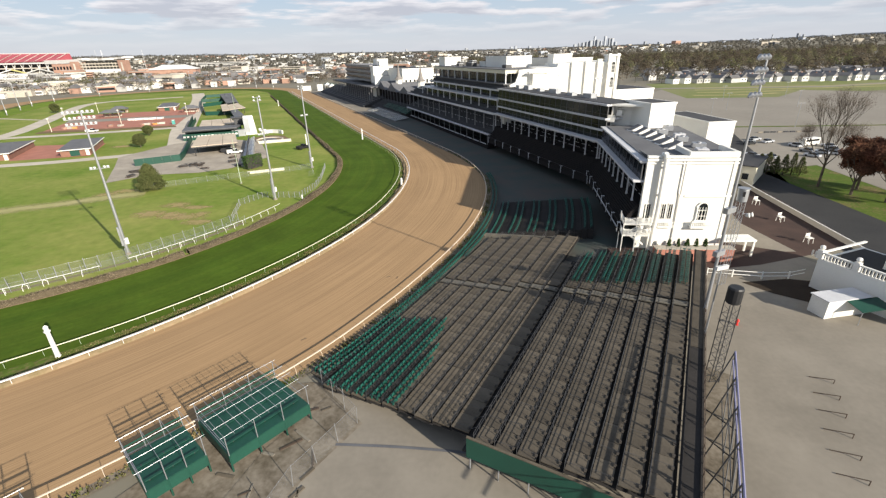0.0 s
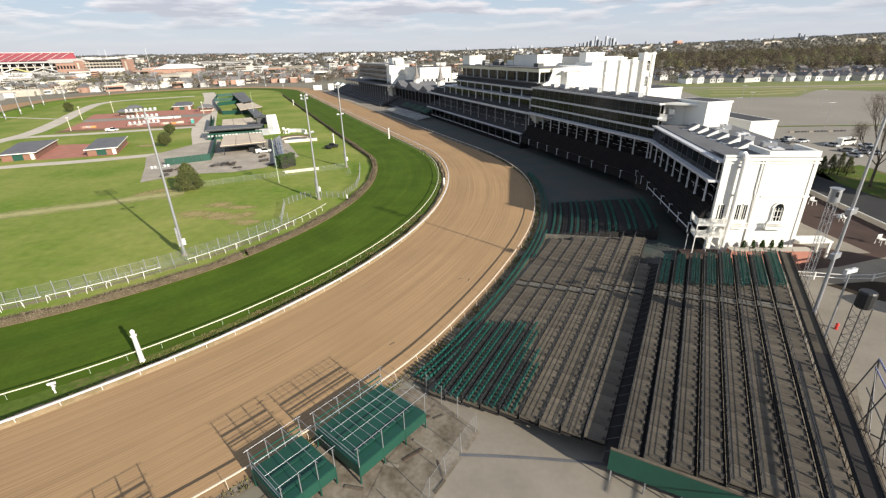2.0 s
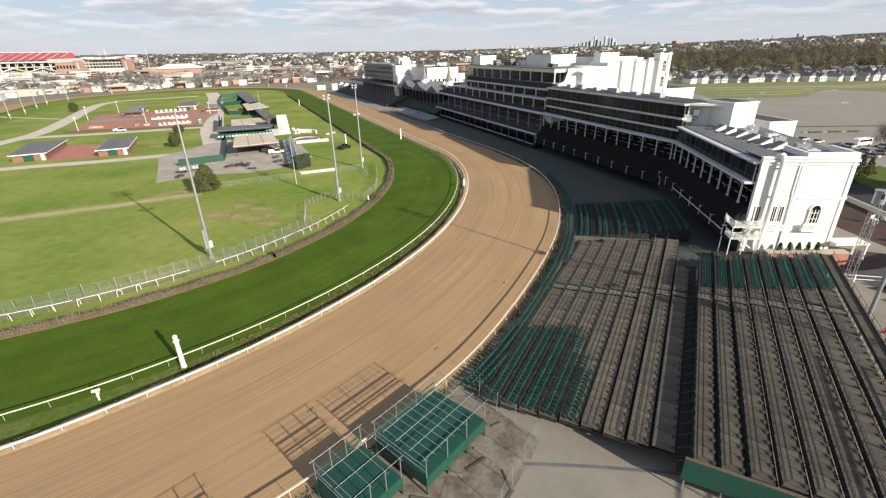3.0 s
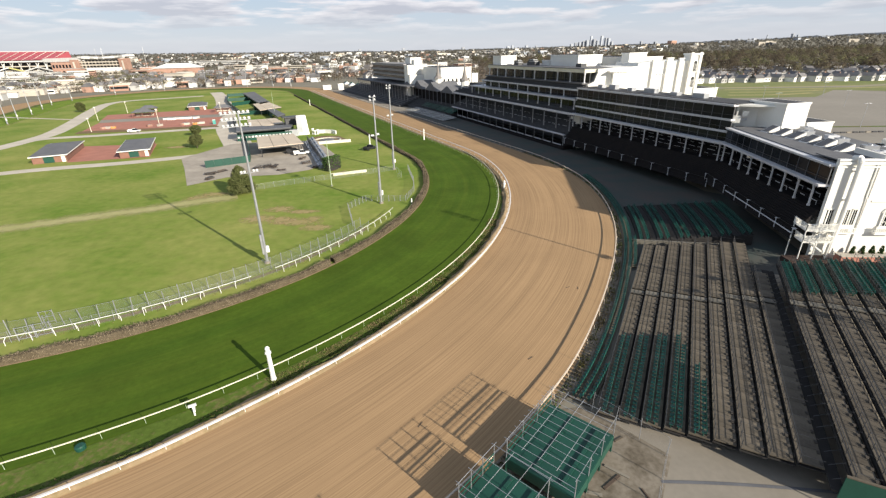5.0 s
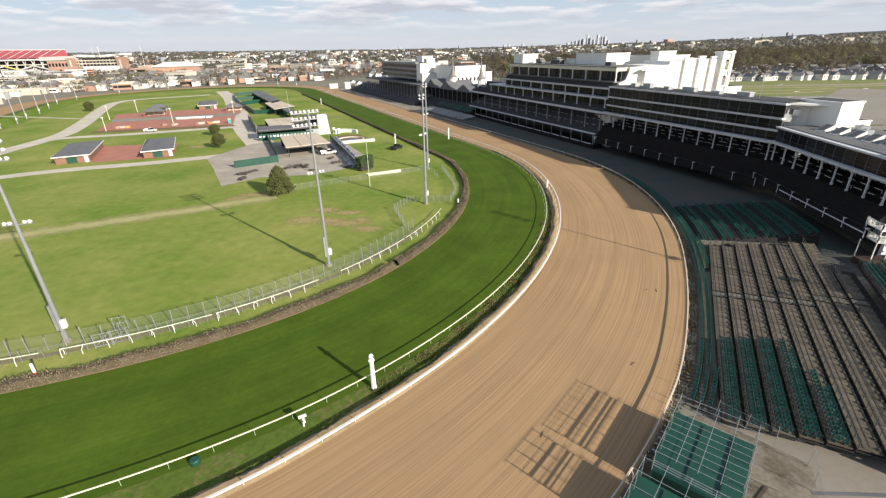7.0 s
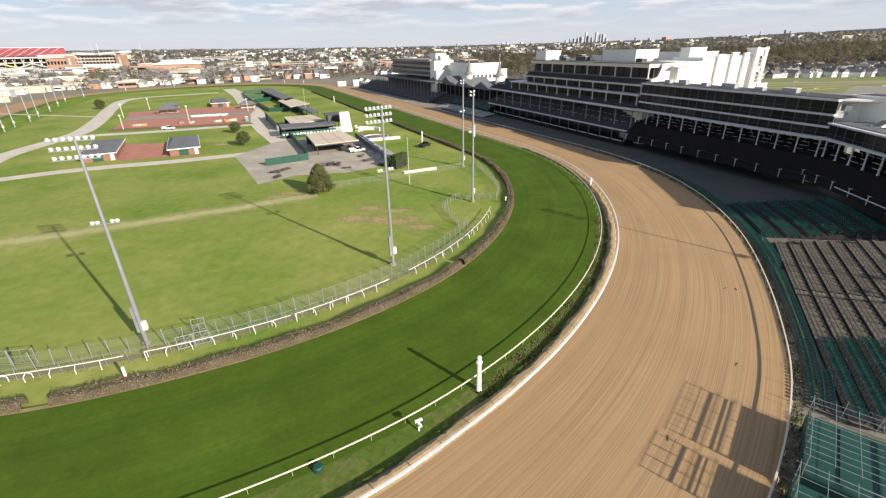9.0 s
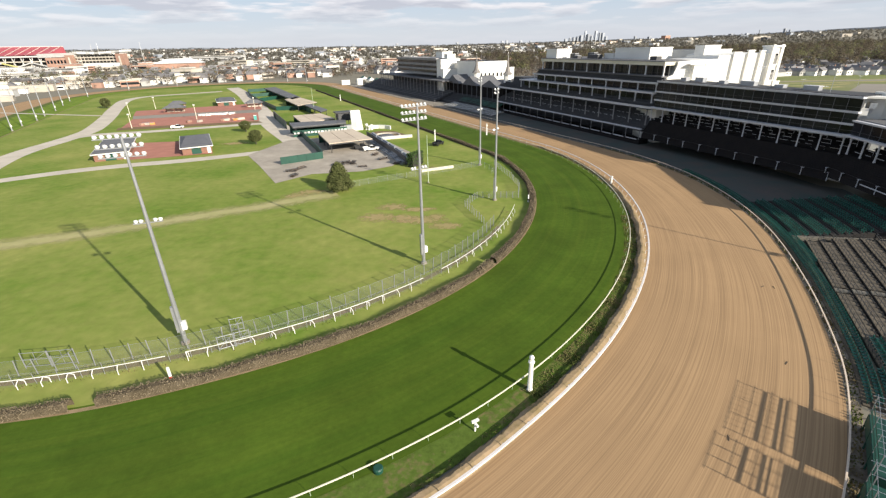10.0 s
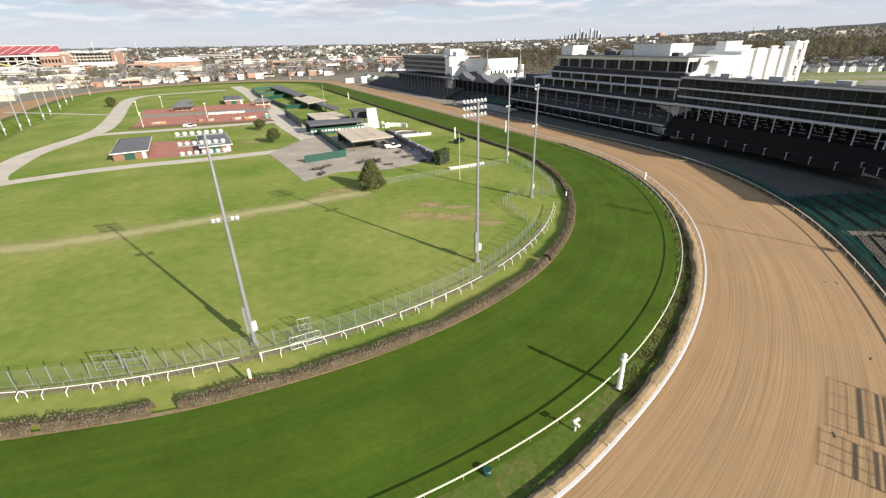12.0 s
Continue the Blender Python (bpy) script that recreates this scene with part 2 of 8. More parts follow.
M_HOUSEROOF = material("house_roof", (0.170, 0.165, 0.168), (0.120, 0.115, 0.118), 0.9, 0.2, 2, 0, rand=0.35)
M_HOUSEMIX = material("mixed_house_siding", (0.600, 0.590, 0.570), (0.470, 0.460, 0.440), 0.8, 0.2, 2, 0, island=0.5)
M_ROOFMIX = material("mixed_house_roofs", (0.175, 0.168, 0.168), (0.125, 0.118, 0.118), 0.9, 0.2, 2, 0, island=0.5)
M_CARS = material("car_paint", (0.300, 0.310, 0.330), (0.260, 0.270, 0.290), 0.3, 0.5, 3, 0, rand=0.9)
M_BLACK = material("black_plastic", (0.014, 0.014, 0.016), (0.022, 0.022, 0.024), 0.5, 0.5, 4, 0.05)
M_LAMP = material("floodlight_glass", (0.62, 0.62, 0.60), (0.50, 0.50, 0.50), 0.25, 1.0, 6, 0, spec=0.6)
M_PALEGREEN = material("pale_green_paint", (0.42, 0.50, 0.36), (0.36, 0.43, 0.31), 0.6, 0.5, 5, 0.05)
M_TEAL = material("turquoise_plastic", (0.10, 0.38, 0.34), (0.08, 0.31, 0.28), 0.5, 0.5, 5, 0.02)
M_PURPLE = material("faded_blue_paint", (0.240, 0.235, 0.360), (0.180, 0.178, 0.280), 0.6, 0.5, 5, 0.08)


M_SPIRE = material("pale_slate", (0.230, 0.210, 0.195), (0.180, 0.165, 0.155), 0.7, 0.4, 4, 0.2)
M_CREAM = material("cream_stucco", (0.70, 0.66, 0.53), (0.62, 0.58, 0.46), 0.8, 0.15, 6, 0.1, spec=0.3)
M_ORANGE = material("orange_plastic", (0.62, 0.30, 0.10), (0.5, 0.24, 0.08), 0.6, 0.5, 4, 0)


M_BROWNSTEEL = material("rusty_steel", (0.100, 0.070, 0.050), (0.070, 0.050, 0.038), 0.7, 0.6, 9, 0.05)


def mottle(m, scale, k, detail=5, rough=0.65):
    """Blotches over a paint: growth and wear at one more scale."""
    nd, ln = m.node_tree.nodes, m.node_tree.links
    pin = nd["Principled BSDF"].inputs["Base Color"]
    src = pin.links[0].from_socket
    tc, noi, mr, hs = nd.new("ShaderNodeTexCoord"), nd.new("ShaderNodeTexNoise"), nd.new("ShaderNodeMapRange"), nd.new("ShaderNodeHueSaturation")
    noi.inputs["Scale"].default_value, noi.inputs["Detail"].default_value, noi.inputs["Roughness"].default_value = scale, detail, rough
    mr.inputs["From Min"].default_value, mr.inputs["From Max"].default_value = 0.28, 0.72
    mr.inputs["To Min"].default_value, mr.inputs["To Max"].default_value = 1 - k, 1 + k
    ln.new(tc.outputs["Object"], noi.inputs["Vector"])
    ln.new(noi.outputs["Fac"], mr.inputs["Value"])
    ln.new(mr.outputs["Result"], hs.inputs["Value"])
    ln.new(src, hs.inputs["Color"])
    ln.new(hs.outputs["Color"], pin)


def thin_leaf(m, share):
    """Lets light through twigs and leaves."""
    nd, ln = m.node_tree.nodes, m.node_tree.links
    b = nd["Principled BSDF"]
    tr, mx, out = nd.new("ShaderNodeBsdfTranslucent"), nd.new("ShaderNodeMixShader"), nd["Material Output"]
    ln.new(b.inputs["Base Color"].links[0].from_socket, tr.inputs["Color"])
    mx.inputs["Fac"].default_value = share
    ln.new(b.outputs[0], mx.inputs[1])
    ln.new(tr.outputs[0], mx.inputs[2])
    ln.new(mx.outputs[0], out.inputs["Surface"])


mottle(M_TURF, 0.11, 0.20, 4, 0.6)
mottle(M_TURF, 1.3, 0.13, 5, 0.7)
mottle(M_LAWN, 0.45, 0.13, 5, 0.7)
mottle(M_ROUGHGRASS, 1.2, 0.28, 5, 0.75)
mottle(M_DIRT, 0.07, 0.07, 4, 0.6)
mottle(M_YARD, 0.3, 0.16, 6, 0.7)
mottle(M_ROAD, 0.2, 0.08, 6, 0.7)
mottle(M_PLAZA, 0.25, 0.10, 6, 0.7)
mottle(M_GRAVEL, 0.06, 0.10, 6, 0.7)
def paler_sward(m, tint):
    """Lightens the turf towards the backstretch: brightness of sun on the mown grass, put into the tint."""
    nd, ln = m.node_tree.nodes, m.node_tree.links
    pin = nd["Principled BSDF"].inputs["Base Color"]
    src = pin.links[0].from_socket
    geo, mul, mix = nd.new("ShaderNodeNewGeometry"), nd.new("ShaderNodeMath"), nd.new("ShaderNodeMix")
    mul.operation, mix.data_type, mix.blend_type = "MULTIPLY", "RGBA", "MULTIPLY"
    for k, (way, far) in enumerate((((-0.429, 0.903, 0), (60, 190)), ((-0.903, -0.429, 0), (-30, 60)))):
        sub, dot, mr = nd.new("ShaderNodeVectorMath"), nd.new("ShaderNodeVectorMath"), nd.new("ShaderNodeMapRange")
        sub.operation, dot.operation = "SUBTRACT", "DOT_PRODUCT"
        sub.inputs[1].default_value, dot.inputs[1].default_value = (-84, 114, 0), way
        mr.inputs["From Min"].default_value, mr.inputs["From Max"].default_value = far
        ln.new(geo.outputs["Position"], sub.inputs[0])
        ln.new(sub.outputs[0], dot.inputs[0])
        ln.new(dot.outputs["Value"], mr.inputs["Value"])
        ln.new(mr.outputs["Result"], mul.inputs[k])
    ln.new(mul.outputs[0], mix.inputs[0])
    ln.new(src, mix.inputs[6])
    mix.inputs[7].default_value = (*tint, 1)
    ln.new(mix.outputs[2], pin)


paler_sward(M_TURF, (2.3, 2.0, 2.4))
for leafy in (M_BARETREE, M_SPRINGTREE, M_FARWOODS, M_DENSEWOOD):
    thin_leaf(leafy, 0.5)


def mesh_fence():
    """Chain-link mesh: wire grid with gaps."""
    m = bpy.data.materials.new("chain_link")
    m.use_nodes = True
    nd, ln = m.node_tree.nodes, m.node_tree.links
    b = nd["Principled BSDF"]
    b.inputs["Base Color"].default_value, b.inputs["Metallic"].default_value, b.inputs["Roughness"].default_value = (0.40, 0.41, 0.42, 1), 0.5, 0.5
    b.inputs["Alpha"].default_value = 0.10
    return m


M_CHAIN = mesh_fence()


def soft_patch():
    """Worn turf that thins out raggedly towards the rim of its sheet."""
    m = material("worn_turf", (0.460, 0.345, 0.180), (0.390, 0.320, 0.140), 0.95, 0.15, 1.5, 0.4, spec=0.1)
    nd, ln = m.node_tree.nodes, m.node_tree.links
    tc, dist, noi, mix, rmp = (nd.new("ShaderNodeTexCoord"), nd.new("ShaderNodeVectorMath"), nd.new("ShaderNodeTexNoise"), nd.new("ShaderNodeMath"), nd.new("ShaderNodeMapRange"))
    dist.operation = "DISTANCE"
    dist.inputs[1].default_value = (0.5, 0.5, 0.0)
    flat = nd.new("ShaderNodeVectorMath")
    flat.operation = "MULTIPLY"
    flat.inputs[1].default_value = (1, 1, 0)
    ln.new(tc.outputs["Generated"], flat.inputs[0])
    ln.new(flat.outputs[0], dist.inputs[0])
    ln.new(tc.outputs["Object"], noi.inputs["Vector"])
    noi.inputs["Scale"].default_value, noi.inputs["Detail"].default_value = 0.9, 6
    mix.operation = "SUBTRACT"
    ln.new(noi.outputs["Fac"], mix.inputs[0])
    ln.new(dist.outputs["Value"], mix.inputs[1])
    rmp.inputs["From Min"].default_value, rmp.inputs["From Max"].default_value = 0.0, 0.30
    rmp.inputs["To Max"].default_value = 0.68
    ln.new(mix.outputs[0], rmp.inputs["Value"])
    ln.new(rmp.outputs["Result"], nd["Principled BSDF"].inputs["Alpha"])
    return m


M_PATCH = soft_patch()


# ---------- geometry helpers ----------
class Geo:
    """A growing mesh in metres."""

    def __init__(self):
        self.v, self.f, self.uv = [], [], None

    def add(self, vs, fs):
        n = len(self.v)
        self.v.extend([tuple(p) for p in vs])
        self.f.extend([tuple(i + n for i in f) for f in fs])
        return self

    def obox(self, o, a, b, c):
        """A block from its corner o and three edges."""
        o, a, b, c = Vector(o), Vector(a), Vector(b), Vector(c)
        if a.cross(b).dot(c) < 0:
            a, b = b, a
        vs = [o, o + a, o + a + b, o + b, o + c, o + a + c, o + a + b + c, o + b + c]
        return self.add(vs, [(3, 2, 1, 0), (4, 5, 6, 7), (0, 1, 5, 4), (1, 2, 6, 5), (2, 3, 7, 6), (3, 0, 4, 7)])

    def box(self, c, s, turn=0.0):
        """A block by centre, size and turn in degrees."""
        k, q = math.cos(radians(turn)), math.sin(radians(turn))
        a, b = Vector((k, q, 0)) * s[0], Vector((-q, k, 0)) * s[1]
        return self.obox(Vector(c) - a / 2 - b / 2 - Vector((0, 0, s[2] / 2)), a, b, (0, 0, s[2]))

    def tube(self, p, q, r, r2=None, n=6):
        p, q = Vector(p), Vector(q)
        r2 = r if r2 is None else r2
        w = (q - p).normalized()
        u = w.orthogonal().normalized()
        t = w.cross(u)
        vs = []
        for e, k in ((p, r), (q, r2)):
            vs += [e + (u * math.cos(2 * math.pi * i / n) + t * math.sin(2 * math.pi * i / n)) * k for i in range(n)]
        fs = [(i, (i + 1) % n, n + (i + 1) % n, n + i) for i in range(n)]
        return self.add(vs, fs + [tuple(range(n - 1, -1, -1)), tuple(range(n, 2 * n))])

    def prism(self, pts, z0, z1):
        n = len(pts)
        area = sum(pts[i][0] * pts[(i + 1) % n][1] - pts[(i + 1) % n][0] * pts[i][1] for i in range(n))
        if area < 0:
            pts = pts[::-1]
        vs = [(x, y, z0) for x, y in pts] + [(x, y, z1) for x, y in pts]
        fs = [(i, (i + 1) % n, n + (i + 1) % n, n + i) for i in range(n)]
        return self.add(vs, fs + [tuple(range(n - 1, -1, -1)), tuple(range(n, 2 * n))])

    def lathe(self, profile, c=(0, 0), n=12):
        vs, fs = [], []
        for r, z in profile:
            vs += [(c[0] + r * math.cos(2 * math.pi * i / n), c[1] + r * math.sin(2 * math.pi * i / n), z) for i in range(n)]
        for k in range(len(profile) - 1):
            fs += [(k * n + i, k * n + (i + 1) % n, (k + 1) * n + (i + 1) % n, (k + 1) * n + i) for i in range(n)]
        return self.add(vs, fs + [tuple(range(n - 1, -1, -1)), tuple(range((len(profile) - 1) * n, len(profile) * n))])

    def quad(self, a, b, c, d):
        return self.add([a, b, c, d], [(0, 1, 2, 3)])

    def make(self, name, mat, parent=None, label=""):
        me = bpy.data.meshes.new(name)
        me.from_pydata(self.v, [], self.f)
        me.materials.append(mat)
        if self.uv:
            layer = me.uv_layers.new(name="UVMap")
            for loop in me.loops:
                layer.data[loop.index].uv = self.uv[loop.vertex_index]
        ob = new(name, me)
        if parent:
            ob.parent = parent
        if label:
            tagged(ob, label)
        return ob


def thing(name, label, category, group="", at=(0, 0, 0), turn=0.0):
    ob = new(name)
    ob.matrix_basis = pose(*at, 0, 0, turn)
    return tagged(ob, label, category, group)


def piece(name, me, parent, m, label=""):
    """One more object on shared mesh data."""
    ob = new(name, me)
    ob.parent = parent
    ob.matrix_basis = m
    return ob


def spin(a):
    return Vector((math.cos(radians(a)), math.sin(radians(a)), 0))


# ---------- the oval ----------
DX, DY = -0.43, 0.9028                    # along the homestretch
ALONG, ACROSS = Vector((DX, DY, 0)), Vector((DY, -DX, 0))
BASE = math.degrees(math.atan2(-DX, DY))  # direction of ACROSS
LONG = 330.0


CENTRE = Vector((-84.0, 114.0, 0))
# how far each line lies from the centre of the near turn, by direction in degrees
LINES = {
    "dirt": ((-154.5, 111.0), (-110, 108.6), (-80, 107.6), (-55, 107.5), (-50, 107.1), (-42, 106.7), (-35, 106.3), (-20, 105.7), (-5, 105.4), (10, 105.8), (25.5, 106.6)),
    "outer": ((-154.5, 131.0), (-80, 129.0), (-50, 128.3), (-37, 128.2), (-30, 127.3), (-24, 126.9), (-15, 127.1), (-5, 127.0), (3, 126.4), (10, 125.0), (25.5, 122.5)),
    "turf": ((-154.5, 104.0), (-80, 100.8), (-65, 101.2), (-57, 102.0), (-50, 102.6), (-35, 102.8), (-20, 102.7), (-5, 102.6), (10, 103.0), (25.5, 103.6)),
    "hedge": ((-154.5, 83.0), (-80, 80.4), (-72, 80.9), (-65, 81.2), (-57, 81.9), (-50, 82.5), (-43, 83.0), (-35, 83.4), (-20, 83.4), (-5, 83.5), (10, 84.0), (25.5, 85.2)),
    "fence": ((-154.5, 77.0), (-95, 75.3), (-85, 75.5), (-77, 75.7), (-68, 76.2), (-60, 76.9), (-53, 77.6), (-47, 78.1), (-40, 78.7), (-30, 79.2), (-20, 79.5), (25.5, 80.0)),
}


def radius(line, a):
    """Distance of a line from the centre, eased between its marks."""
    marks = LINES[line]
    if a <= marks[0][0]:
        return marks[0][1]
    for i in range(len(marks) - 1):
        (a0, r0), (a1, r1) = marks[i], marks[i + 1]
        if a <= a1:
            k = (a - a0) / (a1 - a0)
            s0 = (r1 - marks[i - 1][1]) / (a1 - marks[i - 1][0]) if i else 0.0
            s1 = (marks[i + 2][1] - r0) / (marks[i + 2][0] - a0) if i + 2 < len(marks) else 0.0
            h = a1 - a0
            return (2 * k ** 3 - 3 * k ** 2 + 1) * r0 + (k ** 3 - 2 * k ** 2 + k) * h * s0 + (3 * k ** 2 - 2 * k ** 3) * r1 + (k ** 3 - k ** 2) * h * s1
    return marks[-1][1]


def on_line(line, a, off=0.0):
    return CENTRE + spin(a) * (radius(line, a) + off)


def oval(line, off=0.0, n=150, m=24):
    """A closed oval: homestretch towards the near turn, the turn, the backstretch, the far turn."""
    r0, r1 = radius(line, BASE) + off, radius(line, BASE - 180) + off
    pts = [CENTRE + ACROSS * r0 + ALONG * LONG * (1 - i / m) for i in range(m)]
    pts += [on_line(line, BASE - 180 * i / n, off) for i in range(n)]
    pts += [CENTRE - ACROSS * r1 + ALONG * LONG * i / m for i in range(m)]
    pts += [CENTRE + ALONG * LONG + spin(BASE + 180 - 180 * i / n) * (r1 + (r0 - r1) * i / n) for i in range(n)]
    return pts


def ring(name, inner, outer, z, mat, label, category="ground"):
    g = Geo()
    n = len(inner)
    g.uv = []
    s = 0.0
    for i in range(n + 1):
        a, b = inner[i % n], outer[i % n]
        if i:
            s += (a - inner[i - 1]).length
        g.v += [(a.x, a.y, z), (b.x, b.y, z)]
        g.uv += [(s, 0.0), (s, (b - a).length)]
    for i in range(n):
        g.f.append((2 * i + 1, 2 * i + 3, 2 * i + 2, 2 * i))
    return tagged(g.make(name, mat), label, category, kind="structure")



def sheet(name, pts, z, mat, label, category="ground"):
    g = Geo()
    n = len(pts)
    area = sum(pts[i][0] * pts[(i + 1) % n][1] - pts[(i + 1) % n][0] * pts[i][1] for i in range(n))
    if area < 0:
        pts = pts[::-1]
    g.add([(x, y, z) for x, y in pts], [tuple(range(n))])
    return tagged(g.make(name, mat), label, category, kind="structure")


def between(marks, v):
    """Straight-line reading of a table of (place, value) marks."""
    if v <= marks[0][0]:
        return marks[0][1]
    for (a0, r0), (a1, r1) in zip(marks, marks[1:]):
        if v <= a1:
            return r0 + (r1 - r0) * (v - a0) / (a1 - a0)
    return marks[-1][1]


def land(x, y):
    """Height of the country round the course: flat near by, rising slowly to low hills."""
    r, az = math.hypot(x, y), math.degrees(math.atan2(x, y))
    top = between(((-90, 0), (-60, 56), (-35, 54), (-20, 42), (-5, 32), (10, 34), (25, 44), (38, 68), (60, 80), (90, 0)), az)
    start = between(((-10, 1700), (15, 700)), az)
    return top * min(1.0, max(0.0, (r - start) / (4200 - start))) ** 1.7


g = Geo()
radii, turns = (700, 1000, 1350, 1700, 2200, 2800, 3500, 4200, 5600), 120
g.v = [(0, 0, -0.05)]
for r in radii:
    for k in range(turns):
        x, y = r * math.sin(2 * math.pi * k / turns), r * math.cos(2 * math.pi * k / turns)
        g.v.append((x, y, land(x, y) * (1 if r < 5000 else 0.6) - 0.05))
g.f = [(0, 1 + (k + 1) % turns, 1 + k) for k in range(turns)]
for i in range(len(radii) - 1):
    a, b = 1 + i * turns, 1 + (i + 1) * turns
    g.f += [(a + k, a + (k + 1) % turns, b + (k + 1) % turns, b + k) for k in range(turns)]
tagged(g.make("ground", M_LAND), "built-up land rising gently out to the horizon", "ground", kind="structure")

# ---------- ground, track and paths ----------
hedge_line, turf_line, dirt_line, outer_line, sand_line = oval("hedge"), oval("turf"), oval("dirt", -0.3), oval("outer", 0.1), oval("dirt", -1.9)
infield = sheet("infield_lawn", [(p.x, p.y) for p in oval("hedge", 0.5)], 0.0, M_LAWN, "mown infield lawn with worn yellowish patches")
ring("turf_course", hedge_line, turf_line, 0.03, M_TURF, "dense green turf course in mown bands")
ring("sandy_edge", oval("dirt", -1.7), dirt_line, 0.03, M_SANDEDGE, "strip of bare sandy earth behind the inner rail")
ring("outer_edge", outer_line, oval("outer", 1.3), 0.03, M_WORN, "narrow weedy strip outside the outer rail")
ring("verge", turf_line, sand_line, 0.015, M_ROUGHGRASS, "uneven grass verge with bare patches between the rails")
ring("dirt_track", dirt_line, outer_line, 0.035, M_DIRT, "harrowed tan dirt racetrack with fine tyre lines")



def strip(name, pts, width, z, mat, label, category="road"):
    """A paved strip along a smooth line."""
    v = [Vector((*p, 0)) for p in pts]
    fine = []
    for i in range(len(v) - 1):
        p0, p1, p2, p3 = v[max(i - 1, 0)], v[i], v[i + 1], v[min(i + 2, len(v) - 1)]
        for k in range(6):
            t = k / 6
            fine.append(0.5 * (2 * p1 + (p2 - p0) * t + (2 * p0 - 5 * p1 + 4 * p2 - p3) * t * t + (3 * p1 - p0 - 3 * p2 + p3) * t ** 3))
    fine.append(v[-1])
    g = Geo()
    for i, p in enumerate(fine):
        d = (fine[min(i + 1, len(fine) - 1)] - fine[max(i - 1, 0)]).normalized()
        s = Vector((d.y, -d.x, 0)) * width / 2
        g.v += [(p.x - s.x, p.y - s.y, z), (p.x + s.x, p.y + s.y, z)]
    g.f = [(2 * i, 2 * i + 1, 2 * i + 3, 2 * i + 2) for i in range(len(fine) - 1)]
    return tagged(g.make(name, mat), label, category, kind="structure")


strip("infield_road", [(-196, 88), (-170, 113), (-154.6, 126.3), (-138.8, 137.8), (-125.4, 144.3), (-109.4, 149.5), (-95, 156), (-80, 164)], 6.0, 0.020, M_ROAD, "pale worn asphalt road through the infield")
strip("infield_road", [(-154, 122), (-163, 131), (-169.4, 142.9), (-177.4, 160.9), (-181.1, 175.5), (-183, 191), (-187, 212), (-195, 231), (-214.3, 267.6), (-231, 297), (-247.3, 327), (-262, 356), (-267, 376), (-262, 392), (-244.1, 404.7), (-218.6, 423.6)], 8.5, 0.026, M_ROAD, "pale asphalt road round the infield lawns")
strip("infield_road", [(-184, 192), (-182, 201), (-176, 206), (-162.1, 209.5), (-146.9, 214.7), (-126.6, 222.8), (-104, 231)], 6.5, 0.032, M_ROAD, "narrow asphalt road past the brick terrace")
strip("infield_road", [(-57, 134), (-76, 173), (-101, 217.7), (-121, 258), (-144.1, 306.1), (-185.6, 390.1), (-220.4, 452.6), (-226, 462)], 11.0, 0.038, M_ROAD, "wide asphalt drive down the middle of the infield")
strip("infield_path", [(-216, 270), (-245, 279), (-305, 298)], 2.6, 0.044, M_ROAD, "thin paved path across the far lawn", "path")
strip("far_lane", [(108, 202), (135, 199.5), (203, 197), (300, 194)], 2.6, 0.01, M_ROUGHGRASS, "thin grass strip across the car park")
far_ap = [CENTRE + ACROSS * (radius("outer", BASE) + o) + ALONG * s for o, s in ((1.2, 118), (1.2, 330), (15, 330), (15, 118))]
sheet("homestretch_apron", [(p.x, p.y) for p in far_ap], 0.012, M_PLAZA, "pale concrete apron along the homestretch rail", "pavement")
sheet("service_yard", [(-90, 156), (-80, 140), (-68, 119.5), (-60.5, 128.5), (-46, 130.5), (-38, 136), (-32, 152), (-48, 184), (-63, 190), (-84, 182)], 0.050, M_YARD, "asphalt service yard with patches and litter", "yard")
sheet("brick_terrace", [(-129, 152.5), (-146, 183), (-117, 186), (-104, 160)], 0.065, M_BRICKPAVE, "red brick terrace between two pavilions", "terrace")
sheet("brick_terrace", [(-178.4, 224), (-191.5, 253.5), (-129.5, 271), (-116, 237)], 0.065, M_BRICKPAVE, "long red brick terrace", "terrace")
sheet("brick_terrace", [(-199.5, 266.6), (-213, 291), (-164.8, 311), (-148, 320), (-132.5, 286)], 0.065, M_BRICKPAVE, "red brick terrace behind the concrete strip", "terrace")
sheet("concrete_strip", [(-191.6, 253.8), (-199.4, 266.3), (-132.6, 285.7), (-129.6, 271.3)], 0.062, M_GRAVEL, "pale concrete strip between the brick terraces", "pavement")
sheet("mulch_strip", [(-176, 216), (-180, 224), (-116, 236.5), (-112, 231)], 0.058, M_TRAMPLED, "brown mulched strip beside the brick terrace", "ground")
rnd = random.Random(17)


def worn_patch(cx, cy, rx, ry, level, label):
    sheet("worn_patch", [(cx + rx * math.cos(k * 0.524), cy + ry * math.sin(k * 0.524)) for k in range(12)], 0.006 + 0.001 * level, M_PATCH, label, "ground")


for level, (cx, cy, r) in enumerate(((-36.5, 91.3, 4), (-27.4, 89.2, 4.5), (-22, 85.6, 3), (-28, 96, 3.5), (-57.8, 107.5, 5.5), (-55.5, 111, 4), (-104, 178, 5), (-34, 98, 3), (-31, 90.5, 3), (-24, 91, 2.5))):
    worn_patch(cx, cy, r * rnd.uniform(0.9, 1.5), r * rnd.uniform(0.5, 0.9), level, "worn yellowish patch in the lawn")
